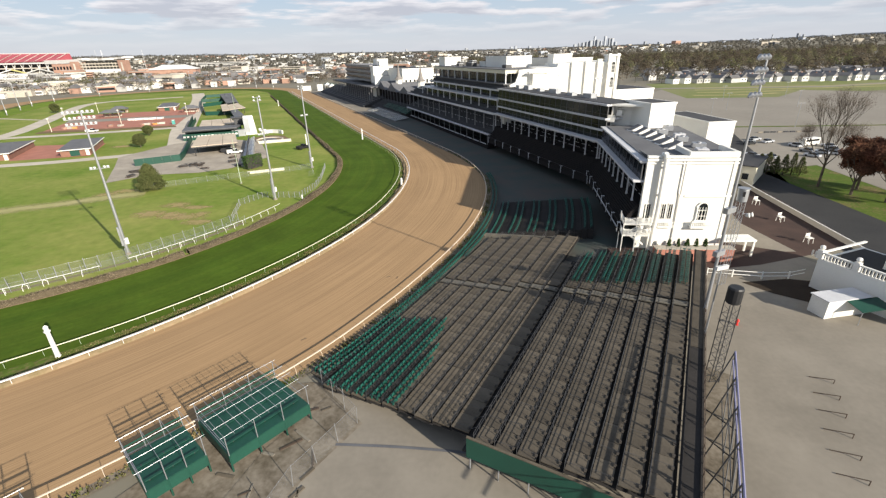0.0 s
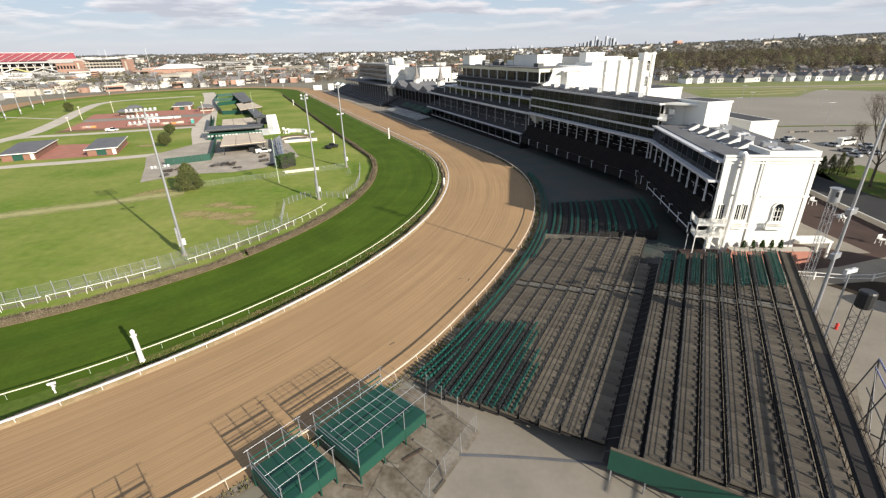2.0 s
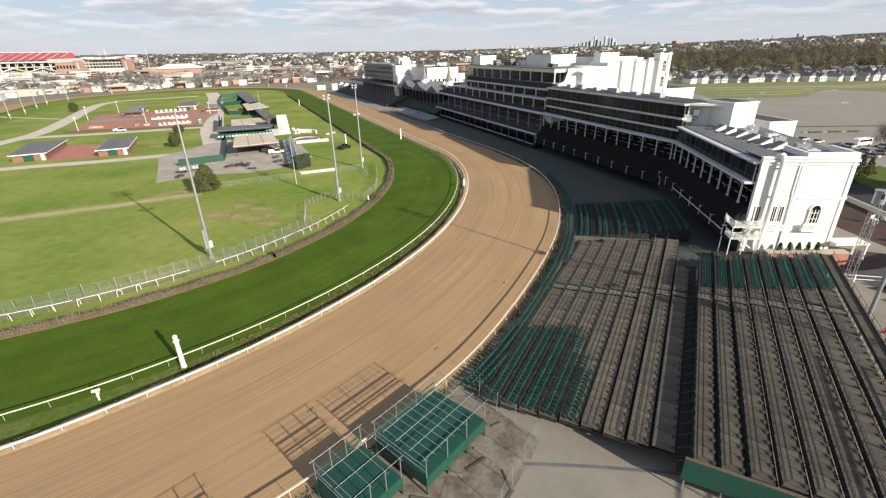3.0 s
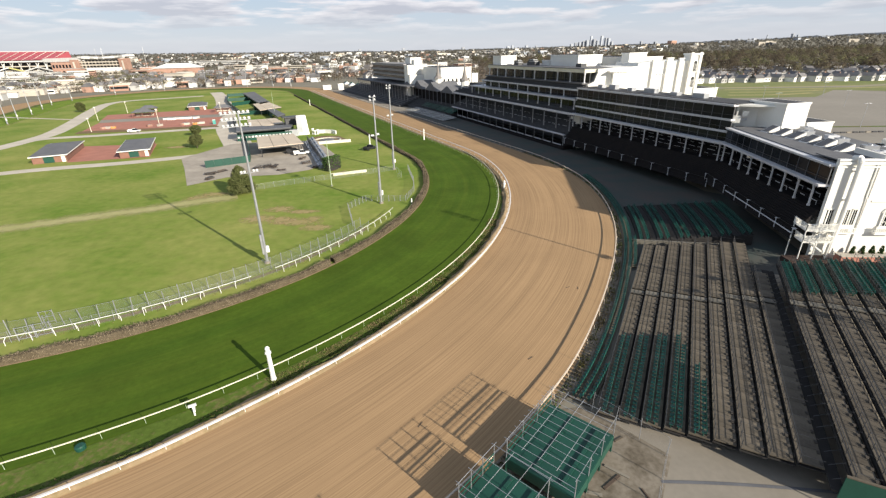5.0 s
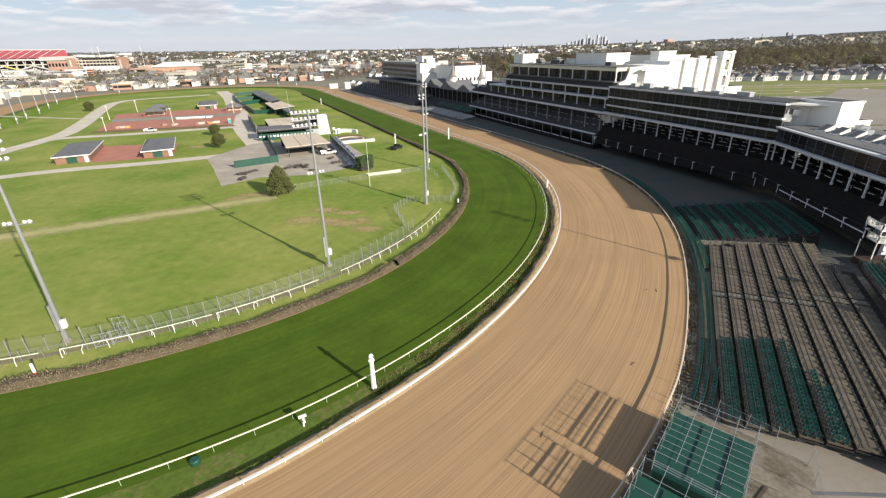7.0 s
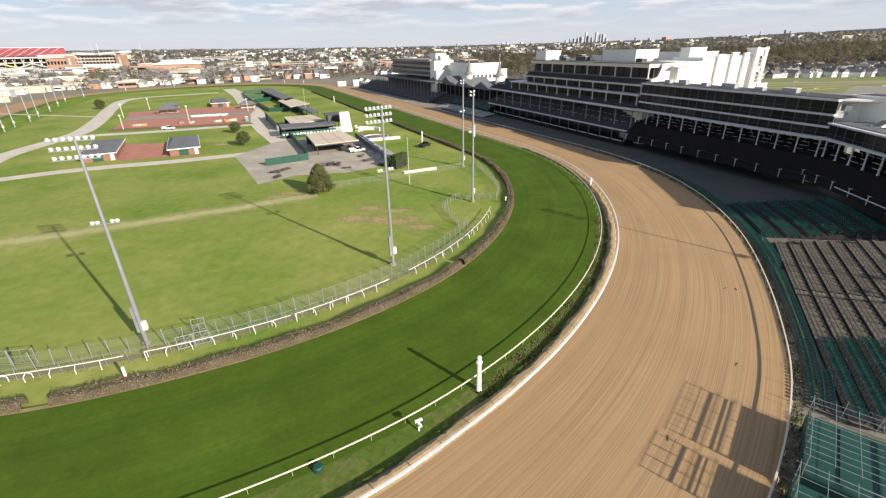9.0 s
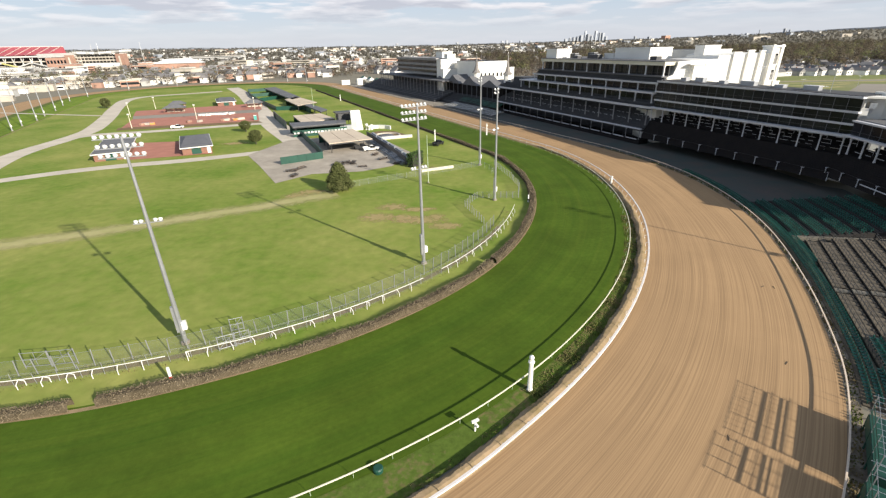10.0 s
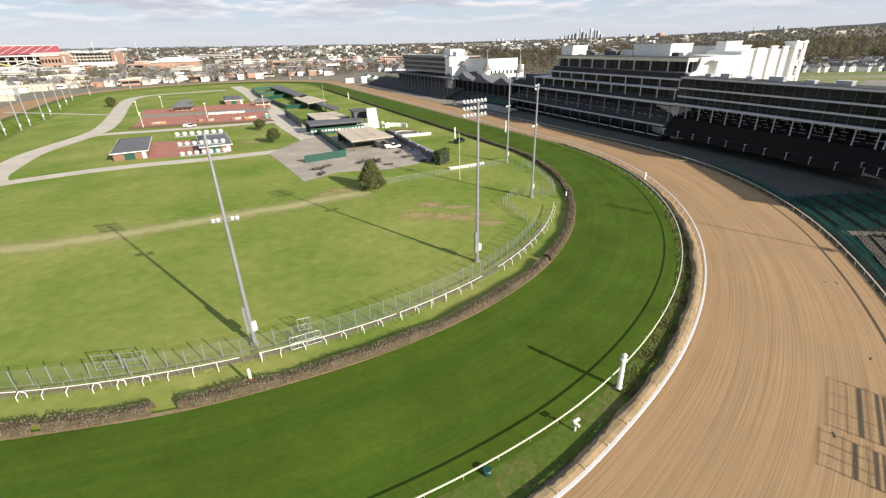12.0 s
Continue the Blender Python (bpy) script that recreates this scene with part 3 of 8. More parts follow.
trail = [(-150, 64), (-138, 68.5), (-125, 74), (-112, 79), (-104, 81.5), (-95.8, 84.8), (-88.6, 88.2), (-80.4, 92.8), (-65.8, 99.6), (-56.1, 105.5), (-49, 109)]


def trodden_strip(pts, width, z, label):
    """A faint pale track over the grass, ragged and thin towards its sides."""
    m = material("trodden_grass", (0.470, 0.420, 0.215), (0.380, 0.370, 0.150), 0.95, 0.15, 1.5, 0.4, spec=0.1)
    nd, ln = m.node_tree.nodes, m.node_tree.links
    tc, sep, away, noi, add, out = (nd.new("ShaderNodeTexCoord"), nd.new("ShaderNodeSeparateXYZ"), nd.new("ShaderNodeMath"), nd.new("ShaderNodeTexNoise"), nd.new("ShaderNodeMath"), nd.new("ShaderNodeMapRange"))
    ln.new(tc.outputs["UV"], sep.inputs[0])
    away.operation, add.operation = "ABSOLUTE", "SUBTRACT"
    ln.new(sep.outputs["Y"], away.inputs[0])
    ln.new(tc.outputs["Object"], noi.inputs["Vector"])
    noi.inputs["Scale"].default_value, noi.inputs["Detail"].default_value = 0.35, 6
    ln.new(noi.outputs["Fac"], add.inputs[0])
    ln.new(away.outputs[0], add.inputs[1])
    out.inputs["From Min"].default_value, out.inputs["From Max"].default_value, out.inputs["To Max"].default_value = -0.45, 0.30, 0.85
    ln.new(add.outputs[0], out.inputs["Value"])
    ln.new(out.outputs["Result"], nd["Principled BSDF"].inputs["Alpha"])
    g = Geo()
    g.uv = []
    n = 90
    for k in range(n + 1):
        f = k / n * (len(pts) - 1)
        i = min(int(f), len(pts) - 2)
        a, b = Vector((*pts[i], 0)), Vector((*pts[i + 1], 0))
        c, side = a.lerp(b, f - i), Vector((b.y - a.y, a.x - b.x, 0)).normalized() * width / 2
        for e in (-1, 0, 1):
            q = c + side * e
            g.v.append((q.x, q.y, z))
            g.uv.append((k * 1.0, float(e)))
    for k in range(n):
        for e in (0, 1):
            g.f.append((3 * k + e, 3 * k + e + 1, 3 * k + e + 4, 3 * k + e + 3))
    tagged(g.make("trodden_track", m), label, "path", kind="structure")


trodden_strip(trail, 8.6, 0.012, "pale trodden track across the infield grass")
# plaza and apron on the stand side
sheet("plaza", [(12, -30), (14.5, 12), (21, 33), (42, 78), (62, 82), (92, 68), (98, 52), (112, 40), (108, -30)], -0.01, M_PLAZA, "pale concrete plaza with stains and joints", "plaza")
apron = [on_line("outer", a, 0.5) for a in range(-24, 26, 2)]
apron += [apron[-1] + ALONG * 330, apron[-1] + ALONG * 330 + ACROSS * 40, apron[-1] + ACROSS * 40, Vector((70, 105, 0)), Vector((66, 68, 0)), Vector((58, 74, 0))]
sheet("stand_apron", [(p.x, p.y) for p in apron], 0.0, M_APRON, "dark paved apron below the stands, partly brick", "pavement")
sheet("wing_apron", [(42, 77), (54, 64), (66, 58), (74, 60), (74, 66.2), (67.2, 67), (73, 104), (58, 120)], -0.004, M_APRON, "dark paving below the stand wing", "pavement")
sheet("brick_walk", [(74, 60), (85, 62), (96.5, 66), (107, 71), (111, 108), (103, 101), (82, 69), (74, 70)], 0.005, M_BRICKWALK, "red brick walk beside the end building", "pavement")
sheet("tan_walk", [(83, 72), (92, 67), (94, 67), (92.5, 81), (97, 98), (90, 92)], 0.02, M_PLAZA, "pale paved strip in the brick walk", "pavement")
sheet("service_road", [(107, 107), (99, 40), (120, 40), (121, 110), (150, 190), (135, 190)], 0.0, M_ASPHALT, "dark asphalt service road", "road")
# darker grass colour stands for the shade of the roadside trees
sheet("roadside_lawn", [(121, 122), (120.2, 40), (134, 40), (141, 128)], 0.0, M_ROUGHGRASS, "lawn with bare patches, darkened for the shade under the roadside trees")
sheet("car_park", [(105, 125), (121.5, 123), (141.2, 128.5), (134.5, 40), (300, 40), (330, 330), (240, 445), (150, 310), (120, 260)], -0.01, M_GRAVEL, "wide pale gravel car park", "car park")
sheet("far_field", [(192, 320), (250, 316), (297, 362), (330, 345), (640, 420), (520, 540), (215, 455)], 0.01, M_FIELD, "green field beyond the car park")
sheet("far_street", [(205, 398), (330, 384), (560, 440), (552, 452), (330, 396), (207, 408)], 0.02, M_GRAVEL, "pale street crossing the field", "road")


for yy, x0, x1 in ((336, 205, 268), (357, 218, 292), (378, 226, 420), (398, 236, 480)):
    strip("field_track", [(x0, yy + 3), ((x0 + x1) / 2, yy), (x1, yy + 8)], 5.0, 0.03, M_PALEGRASS, "pale worn track across the green field")


# ---------- rails, hedge and fences along the turn ----------
def arc_points(line, off, a0, a1, step):
    n = max(2, int(abs(radians(a1 - a0)) * radius(line, (a0 + a1) / 2) / step) + 1)
    return [on_line(line, a0 + (a1 - a0) * i / (n - 1), off) for i in range(n)]


def run_on(pts, line, off, length, step):
    """Adds the straight that follows the arc's start along the homestretch."""
    first = CENTRE + ACROSS * (radius(line, BASE) + off)
    return [first + ALONG * (length - i * step) for i in range(int(length / step))] + pts


def rail_along(name, pts, z, half, thick, every, mat, post_mat, label, lean=0.35, post_r=0.04, group="", wobble=0.0):
    """A rail with gooseneck posts: a continuous top and one post object per bay."""
    top = thing(name, label, "rail", group)
    tagged(top, kind="structure")
    g = Geo()
    n = len(pts)
    for i, p in enumerate(pts):
        t = (pts[min(i + 1, n - 1)] - pts[max(i - 1, 0)]).normalized()
        s = Vector((t.y, -t.x, 0))
        for a, b in ((-half, -thick), (half, -thick), (half * 0.8, thick), (-half * 0.8, thick)):
            g.v.append(tuple(p + s * a + Vector((0, 0, z + b))))
    for i in range(n - 1):
        for k in range(4):
            a, b = 4 * i + k, 4 * i + (k + 1) % 4
            g.f.append((a, b, b + 4, a + 4))
    g.make("top_rail", mat, top)
    pm = Geo().tube((lean, 0, 0), (lean, 0, z * 0.62), post_r).tube((lean, 0, z * 0.6), (0, 0, z), post_r)
    first = pm.make("post", post_mat, top)
    me = first.data
    bpy.data.objects.remove(first)
    travelled = 0.0
    tilt = random.Random(n)
    for i in range(1, n):
        travelled += (pts[i] - pts[i - 1]).length
        if travelled >= every:
            travelled = 0.0
            t = (pts[i] - pts[i - 1]).normalized()
            m = Matrix.Translation(pts[i]) @ Matrix.Rotation(math.atan2(t.y, t.x) + math.pi / 2 + wobble * tilt.uniform(-1.6, 1.6), 4, "Z")
            piece("post", me, top, m)
            if wobble and tilt.random() < 0.3:
                piece("post", me, top, m @ Matrix.Rotation(math.pi * 0.8, 4, "Z"))
    return top


def earth_berm(a0, a1):
    """Low sandy bank under the inner rail, with a crumbling edge towards the grass."""
    g = Geo()
    n = 900
    rnd = random.Random(41)
    jag = [rnd.uniform(-1, 1) for _ in range(n + 2)]
    for i in range(n + 1):
        a = a0 + (a1 - a0) * i / n
        w = 0.16 * math.sin(i * 0.33) + 0.12 * math.sin(i * 0.11 + 1) + 0.10 * jag[i]
        h = 0.40 + 0.06 * math.sin(i * 0.21) + 0.04 * jag[i + 1]
        for off, z in ((-0.25, 0.03), (-0.5, h * 0.5), (-0.9, h * 0.95), (-1.45 + w, h), (-1.62 + w, h * 0.8), (-1.7 + w, 0.0)):
            g.v.append(tuple(on_line("dirt", a, off) + Vector((0, 0, z))))
    for i in range(n):
        for k in range(5):
            a, b = 6 * i + k, 6 * i + 6 + k
            g.f.append((a, b, b + 1, a + 1))
    tagged(g.make("earth_berm", M_SANDEDGE), "crumbling sandy bank under the inner rail", "bank", kind="structure")


earth_berm(BASE, BASE - 178)
pts = run_on(arc_points("dirt", 0, BASE, BASE - 178, 1.2), "dirt", 0, 320, 4.0)
rail_along("dirt_inner_rail", pts, 1.05, 0.15, 0.06, 2.9, M_RAILWHITE, M_RAILWHITE, "white safety rail on slanting posts inside the dirt track", -0.45)
pts = run_on(arc_points("outer", 0, BASE, BASE - 100, 1.2), "outer", 0, 320, 4.0)
rail_along("dirt_outer_rail", pts, 1.1, 0.085, 0.045, 3.2, M_RAILWEATHER, M_RAILWEATHER, "weathered white rail along the outside of the dirt track", 0.25, 0.025)
pts = run_on(arc_points("turf", 0, BASE, BASE - 178, 1.2), "turf", 0, 320, 4.0)
rail_along("turf_rail", pts, 1.1, 0.06, 0.04, 3.2, M_TURFRAIL, M_PALEGREEN, "cream turf rail on thin pale green posts", -0.35, 0.022)
fence_parts = ((-14, -27), (-27.4, -39), (-42, -53), (-53.4, -66), (-67.6, -84), (-84.2, -101), (-101.2, -180))
for a0, a1 in fence_parts:
    pts = arc_points("fence", 0, a0, a1, 1.2)
    rail_along("infield_rail", pts, 1.05, 0.038, 0.032, 2.2, M_RAILPAINT, M_RAILPAINT, "white wooden infield rail with splayed posts", 0.42, 0.042, wobble=0.5)


def hedge(a0, a1, gap):
    """Clipped brown hedge of many small twig quads on a rounded core, with gaps."""
    rnd = random.Random(7)
    core, fuzz = Geo(), Geo()
    pts = run_on(arc_points("hedge", 0, a0, a1, 0.8), "hedge", 0, 290, 2.0)
    for i in range(len(pts) - 1):
        p, q = pts[i], pts[i + 1]
        bearing = math.degrees(math.atan2(p.y - CENTRE.y, p.x - CENTRE.x))
        if abs(bearing + 72.2) < 0.9 or i % 83 == 0:
            continue
        t = (q - p)
        s = Vector((t.y, -t.x, 0)).normalized()
        h, w = 0.85 + 0.16 * math.sin(i * 0.41) * math.sin(i * 0.13), 0.66 + 0.08 * math.sin(i * 0.29)
        ring_ = [(-w, 0), (-w * 0.9, h * 0.7), (-w * 0.5, h), (w * 0.5, h), (w * 0.9, h * 0.7), (w, 0)]
        n = len(core.v)
        for e in (p, q):
            core.v += [tuple(e + s * a + Vector((0, 0, b))) for a, b in ring_]
        core.f += [(n + k, n + k + 1, n + 7 + k, n + 6 + k) for k in range(5)]
        near = p.y < 190
        for _ in range(170 if near else 10):
            k, a = rnd.random(), rnd.uniform(-0.15, math.pi + 0.15)
            bulge = rnd.uniform(0.92, 1.16)
            o = p + t * k + s * (w * bulge * max(-1, min(1, 1.25 * math.cos(a)))) + Vector((0, 0, h * bulge * max(0.03, min(1, 1.3 * math.sin(a)))))
            d1 = Vector((rnd.uniform(-1, 1), rnd.uniform(-1, 1), rnd.uniform(0.2, 1.6))) * 0.095
            d2 = Vector((rnd.uniform(-1, 1), rnd.uniform(-1, 1), rnd.uniform(-0.3, 0.3))) * 0.05
            fuzz.quad(o - d1, o + d2, o + d1, o - d2)
    top = thing("hedge", "clipped brown winter hedge along the inside of the turf", "hedge")
    tagged(top, kind="stuff")
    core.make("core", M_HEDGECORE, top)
    fuzz.make("twigs", M_HEDGE, top)


hedge(BASE, BASE - 178, 0.004)
# bare earth beside the hedge
ring("hedge_border", oval("hedge", 0.3), oval("hedge", 0.88), 0.05, M_SANDEDGE, "strip of bare earth at the foot of the hedge")


def weeds(label, line, a0, a1, lo, hi, n, size, seed):
    """Ragged tufts along a verge, past counting."""
    rnd = random.Random(seed)
    g = Geo()
    for _ in range(n):
        a = rnd.uniform(a0, a1)
        clump = 0.5 + 0.5 * math.sin(a * 2.3) * math.sin(a * 0.71 + 1)
        if rnd.random() > 0.35 + 0.65 * clump:
            continue
        o = on_line(line, a, rnd.uniform(lo, hi))
        h = size * rnd.uniform(0.5, 1.5) * (0.6 + clump)
        d = Vector((rnd.uniform(-1, 1), rnd.uniform(-1, 1), 0)).normalized() * size * 0.5
        tip = o + Vector((rnd.uniform(-0.5, 0.5) * h, rnd.uniform(-0.5, 0.5) * h, h))
        g.quad(o - d, o + d, tip + d * 0.5, tip - d * 0.5)
    tagged(g.make("verge_weeds", M_WEED), label, "weeds", kind="stuff")


weeds("brown brushy weeds on the verge beside the distance post", "dirt", -47.5, -14, -3.9, -1.75, 12000, 0.10, 1)
weeds("ragged grass along the foot of the sandy bank", "dirt", -100, 26, -2.6, -1.7, 5000, 0.10, 4)
weeds("weedy tufts outside the outer rail", "outer", -60, 20, 0.2, 1.2, 6000, 0.17, 2)
weeds("dry tufts at the foot of the infield fence", "fence", -110, -15, -2.6, 0.5, 5000, 0.09, 3)


def chain_fence(name, pts, h, every, label, mat=None, post=0.03):
    top = thing(name, label, "fence")
    tagged(top, kind="structure")
    g = Geo()
    for i in range(len(pts) - 1):
        p, q = Vector((*pts[i][:2], 0)), Vector((*pts[i + 1][:2], 0))
        g.quad(p, q, q + Vector((0, 0, h)), p + Vector((0, 0, h)))
    g.make("wire_mesh", mat or M_CHAIN, top)
    pm = Geo().tube((0, 0, 0), (0, 0, h + 0.12), post)
    first = pm.make("post", M_STEEL, top)
    me = first.data
    bpy.data.objects.remove(first)
    rl = Geo()
    lean_rnd = random.Random(len(pts))
    for i in range(len(pts) - 1):
        p, q = Vector((*pts[i][:2], 0)), Vector((*pts[i + 1][:2], 0))
        k = max(1, int((q - p).length / every + 0.5))
        for j in range(k):
            piece("post", me, top, Matrix.Translation(p.lerp(q, j / k)) @ Matrix.Rotation(radians(lean_rnd.uniform(-4, 4)), 4, "X") @ Matrix.Rotation(radians(lean_rnd.uniform(-4, 4)), 4, "Y") @ Matrix.Scale(lean_rnd.uniform(0.85, 1.1), 4, (0, 0, 1)))
        rl.tube(p + Vector((0, 0, h)), q + Vector((0, 0, h)), 0.012, n=4)
    rl.make("top_wire", M_STEEL, top)
    return top


chain_fence("infield_fence", arc_points("fence", -2.2, -22, -180, 2.0), 2.1, 2.0, "taller chain-link fence along the inside of the worn path", post=0.06)
chain_fence("infield_fence", arc_points("fence", -0.25, -22, -180, 2.2), 1.6, 2.2, "grey chain-link fence behind the infield rail")
chain_fence("infield_fence", [(-49, 113), (-40, 118.5), (-30, 123.5), (-20, 129), (-11, 134), (-8, 126), (-9, 124)], 1.5, 3.0, "low chain-link fence across the infield grass")
chain_fence("pole_enclosure", [(-14.2, 86), (-17.5, 97.0), (-14.4, 103.1), (-4.6, 102.7)], 1.5, 1.4, "pale steel panel fence round a light mast", post=0.07)
chain_fence("pole_enclosure", [(-4.6, 102.7), (-3.2, 111), (-4.0, 119.6), (-7.1, 136)], 1.5, 1.4, "pale steel panel fence along the infield corner", post=0.07)


g = Geo()
for a, b in zip(arc_points("fence", -0.6, -22, -180, 2.0), arc_points("fence", -1.5, -22, -180, 2.0)):
    g.v += [(a.x, a.y, 0.012), (b.x, b.y, 0.012)]
n = min(len(g.v), 2 * (len(g.v) // 2))
g.f = [(2 * i, 2 * i + 1, 2 * i + 3, 2 * i + 2) for i in range(n // 2 - 1)]
tagged(g.make("worn_strip", M_PALEWEAR), "strip of worn brown earth between the two fences", "path", kind="structure")


def gate_panel(p, q, h, label):
    """A welded pipe frame with braces, standing in the fence line."""
    top = thing("fence_gate", label, "gate", "fence gates")
    p, q, up = Vector((*p, 0)), Vector((*q, 0)), Vector((0, 0, 1))
    for e in (p, q):
        Geo().tube(e, e + up * (h + 0.1), 0.06).make("gate_post", M_STEEL, top)
    for z in (0.25, h * 0.55, h):
        Geo().tube(p + up * z, q + up * z, 0.03, n=5).make("gate_rail", M_STEEL, top)
    Geo().tube(p + up * 0.25, q + up * h, 0.03, n=5).make("brace", M_STEEL, top)
    mid = p.lerp(q, 0.5)
    Geo().tube(mid + up * 0.25, mid + up * h, 0.03, n=5).make("gate_bar", M_STEEL, top)


gate_panel((-49.8, 45.7), (-48.2, 46.5), 1.9, "pale steel gate leaf in the infield fence")
gate_panel((-48.1, 46.6), (-46.6, 47.3), 1.9, "pale steel gate leaf in the infield fence")
gate_panel((-50.0, 49.6), (-48.6, 50.2), 1.9, "square steel gate in the inner fence")
gate_panel((-71.2, 43.1), (-68.4, 43.4), 2.1, "braced steel fence bay at the fence corner")
gate_panel((-68.3, 43.4), (-65.6, 43.8), 2.1, "braced steel fence bay at the fence corner")


# ---------- light masts ----------
def light_mast(h, label, full=True):
    top = thing("light_mast", label, "light mast", "infield light masts")
    Geo().tube((0, 0, 0), (0, 0, h), 0.30, 0.13, 10).make("pole", M_STEEL, top)
    Geo().lathe([(0.5, 0), (0.5, 0.35), (0.36, 0.4)], n=10).make("footing", M_PLAZA, top)
    Geo().box((0.42, 0, 2.6), (0.5, 0.55, 1.1)).make("control_box", M_WHITE, top)
    Geo().box((-0.36, 0, 3.6), (0.28, 0.4, 3.6)).make("ballast_box", M_STEEL, top)
    rows = (h - 0.2, h - 1.15, h - 2.1) if full else (h - 0.2, h - 0.9)
    lamp = None
    spots = [(x, z) for z in rows for x in ((-1.95, -1.3, -0.65, 0.0, 0.65, 1.3, 1.95) if full else (-0.8, 0.8))]
    for z in rows:
        Geo().box((-0.45 if full else 0, 0.12, z), (4.3 if full else 2.2, 0.1, 0.1)).make("crossarm", M_STEEL, top)
    lower = [(-1.2, 16.1), (-0.7, 16.1), (0.7, 16.1), (1.2, 16.1)]
    Geo().box((0, 0.12, 16.1), (2.9, 0.1, 0.1)).make("crossarm", M_STEEL, top)
    for x, z in spots + lower:
        if lamp is None:
            g = Geo()
            g.lathe([(0.09, -0.14), (0.12, -0.1), (0.21, 0.08), (0.24, 0.16), (0.23, 0.2)], n=12)
            lamp_ob = g.make("floodlight", M_LAMP, top)
            lamp = lamp_ob.data
            bpy.data.objects.remove(lamp_ob)
        piece("floodlight", lamp, top, pose(x - (0.45 if full and z > 17 else 0), 0.2, z + 0.12, -58, 0, 0))
    return top


mast = light_mast(25.5, "tall steel light mast with rows of white floodlights")
mast.matrix_basis = pose(-54.8, 47.4, 0, 0, 0, 20)
copy_thing(mast, pose(-25.8, 68.5, 0, 0, 0, 35))
mast2 = light_mast(24.6, "slim steel light mast with a few floodlights beside the infield fence", False)
mast2.matrix_basis = pose(-10.4, 101.2, 0, 0, 0, 60)
copy_thing(mast2, pose(-11.2, 135.0, 0, 0, 0, 60))
far_masts = [(-226, 209), (-229, 221), (-238, 237), (-246, 256), (-258, 276), (-272, 302), (-292, 334), (-310, 364), (-322, 400), (-322, 455), (-300, 500), (-268, 528), (-225, 535), (-190, 520), (-165, 505)]
mast3 = light_mast(19, "distant steel light mast on the far side of the track", False)
mast3.matrix_basis = pose(*far_masts[0], 0, 0, 0, -30)
for x, y in far_masts[1:]:
    copy_thing(mast3, pose(x, y, 0, 0, 0, -30))


# ---------- marker posts ----------
def furlong_post(x, y, label, h=4.5):
    top = thing("furlong_post", label, "marker post", "marker posts", (x, y, 0))
    Geo().lathe([(0.34, 0), (0.34, 0.12), (0.28, 0.16), (0.22, h - 0.95)], n=8).make("shaft", M_WHITE, top)
    Geo().lathe([(0.22, h - 0.95), (0.34, h - 0.9), (0.34, h - 0.76), (0.2, h - 0.7), (0.25, h - 0.5)], n=8).make("collar", M_WHITE, top)
    Geo().lathe([(0.02, h - 0.56), (0.21, h - 0.46), (0.27, h - 0.28), (0.18, h - 0.1), (0.03, h)], n=12).make("ball", M_WHITE, top)
    return top


furlong_post(-13.6, 38.0, "white octagonal distance post with a ball finial beside the turf rail")
furlong_post(20.3, 111.5, "short white distance post beside the dirt rail", 2.4)
furlong_post(-4.6, 184.5, "white distance post with a ball finial beside the homestretch", 4.5)
furlong_post(-25.3, 174.7, "white post with a ball finial on the turf", 4.2)
furlong_post(-92.5, 325.0, "white distance post far along the homestretch", 4.0)


def striped_post(x, y, h, label):
    top = thing("marker_pole", label, "marker post", "marker posts", (x, y, 0))
    for k in range(4):
        Geo().tube((0, 0, h * k / 4), (0, 0, h * (k + 1) / 4), 0.16, n=10).make("band", (M_WHITE, M_RED, M_WHITE, M_WHITE)[k] if h > 1.8 else (M_WHITE, M_BLACK, M_WHITE, M_WHITE)[k], top)
    Geo().lathe([(0.16, h), (0.14, h + 0.1), (0.04, h + 0.16)], n=10).make("cap", M_WHITE, top)


striped_post(-52.4, 40.0, 2.1, "red and white banded marker pole beside the hedge")
striped_post(-2.9, 99.4, 1.6, "black and white banded marker pole beside the hedge")


# ---------- grandstand ----------
class Run:
    """A straight facade from p to q: s along it, o outwards to the track, z up."""

    def __init__(self, p, q):
        self.p, self.q = Vector((*p, 0)), Vector((*q, 0))
        self.len = (self.q - self.p).length
        self.t = (self.q - self.p).normalized()
        self.o = Vector((-self.t.y, self.t.x, 0))

    def at(self, s, o, z):
        return self.p + self.t * s + self.o * o + Vector((0, 0, z))

    def block(self, g, s0, s1, o0, o1, z0, z1):
        return g.obox(self.at(s0, o0, z0), self.t * (s1 - s0), self.o * (o1 - o0), (0, 0, z1 - z0))


def glazed_band(top, run, s0, s1, o, z0, z1, bay, deck_depth=14):
    """One storey: floor slab, glass set back between mullions, dim back wall."""
    n = max(1, int((s1 - s0) / bay + 0.5))
    me = None
    for k in range(n):
        a, b = s0 + (s1 - s0) * k / n, s0 + (s1 - s0) * (k + 1) / n
        g = Geo()
        run.block(g, a + 0.05, b - 0.05, o - 0.45, o - 0.4, z0, z1)
        g.make("pane", M_GLASS, top)
        g = Geo()
        run.block(g, a - 0.05, a + 0.05, o - 0.5, o - 0.32, z0, z1)
        g.make("mullion", M_ROOF, top)
    g = Geo()
    run.block(g, s0, s1, o - 0.2, o - 0.15, z0 + 0.85, z0 + 0.92)
    g.make("balustrade", M_DARKSTEEL, top)


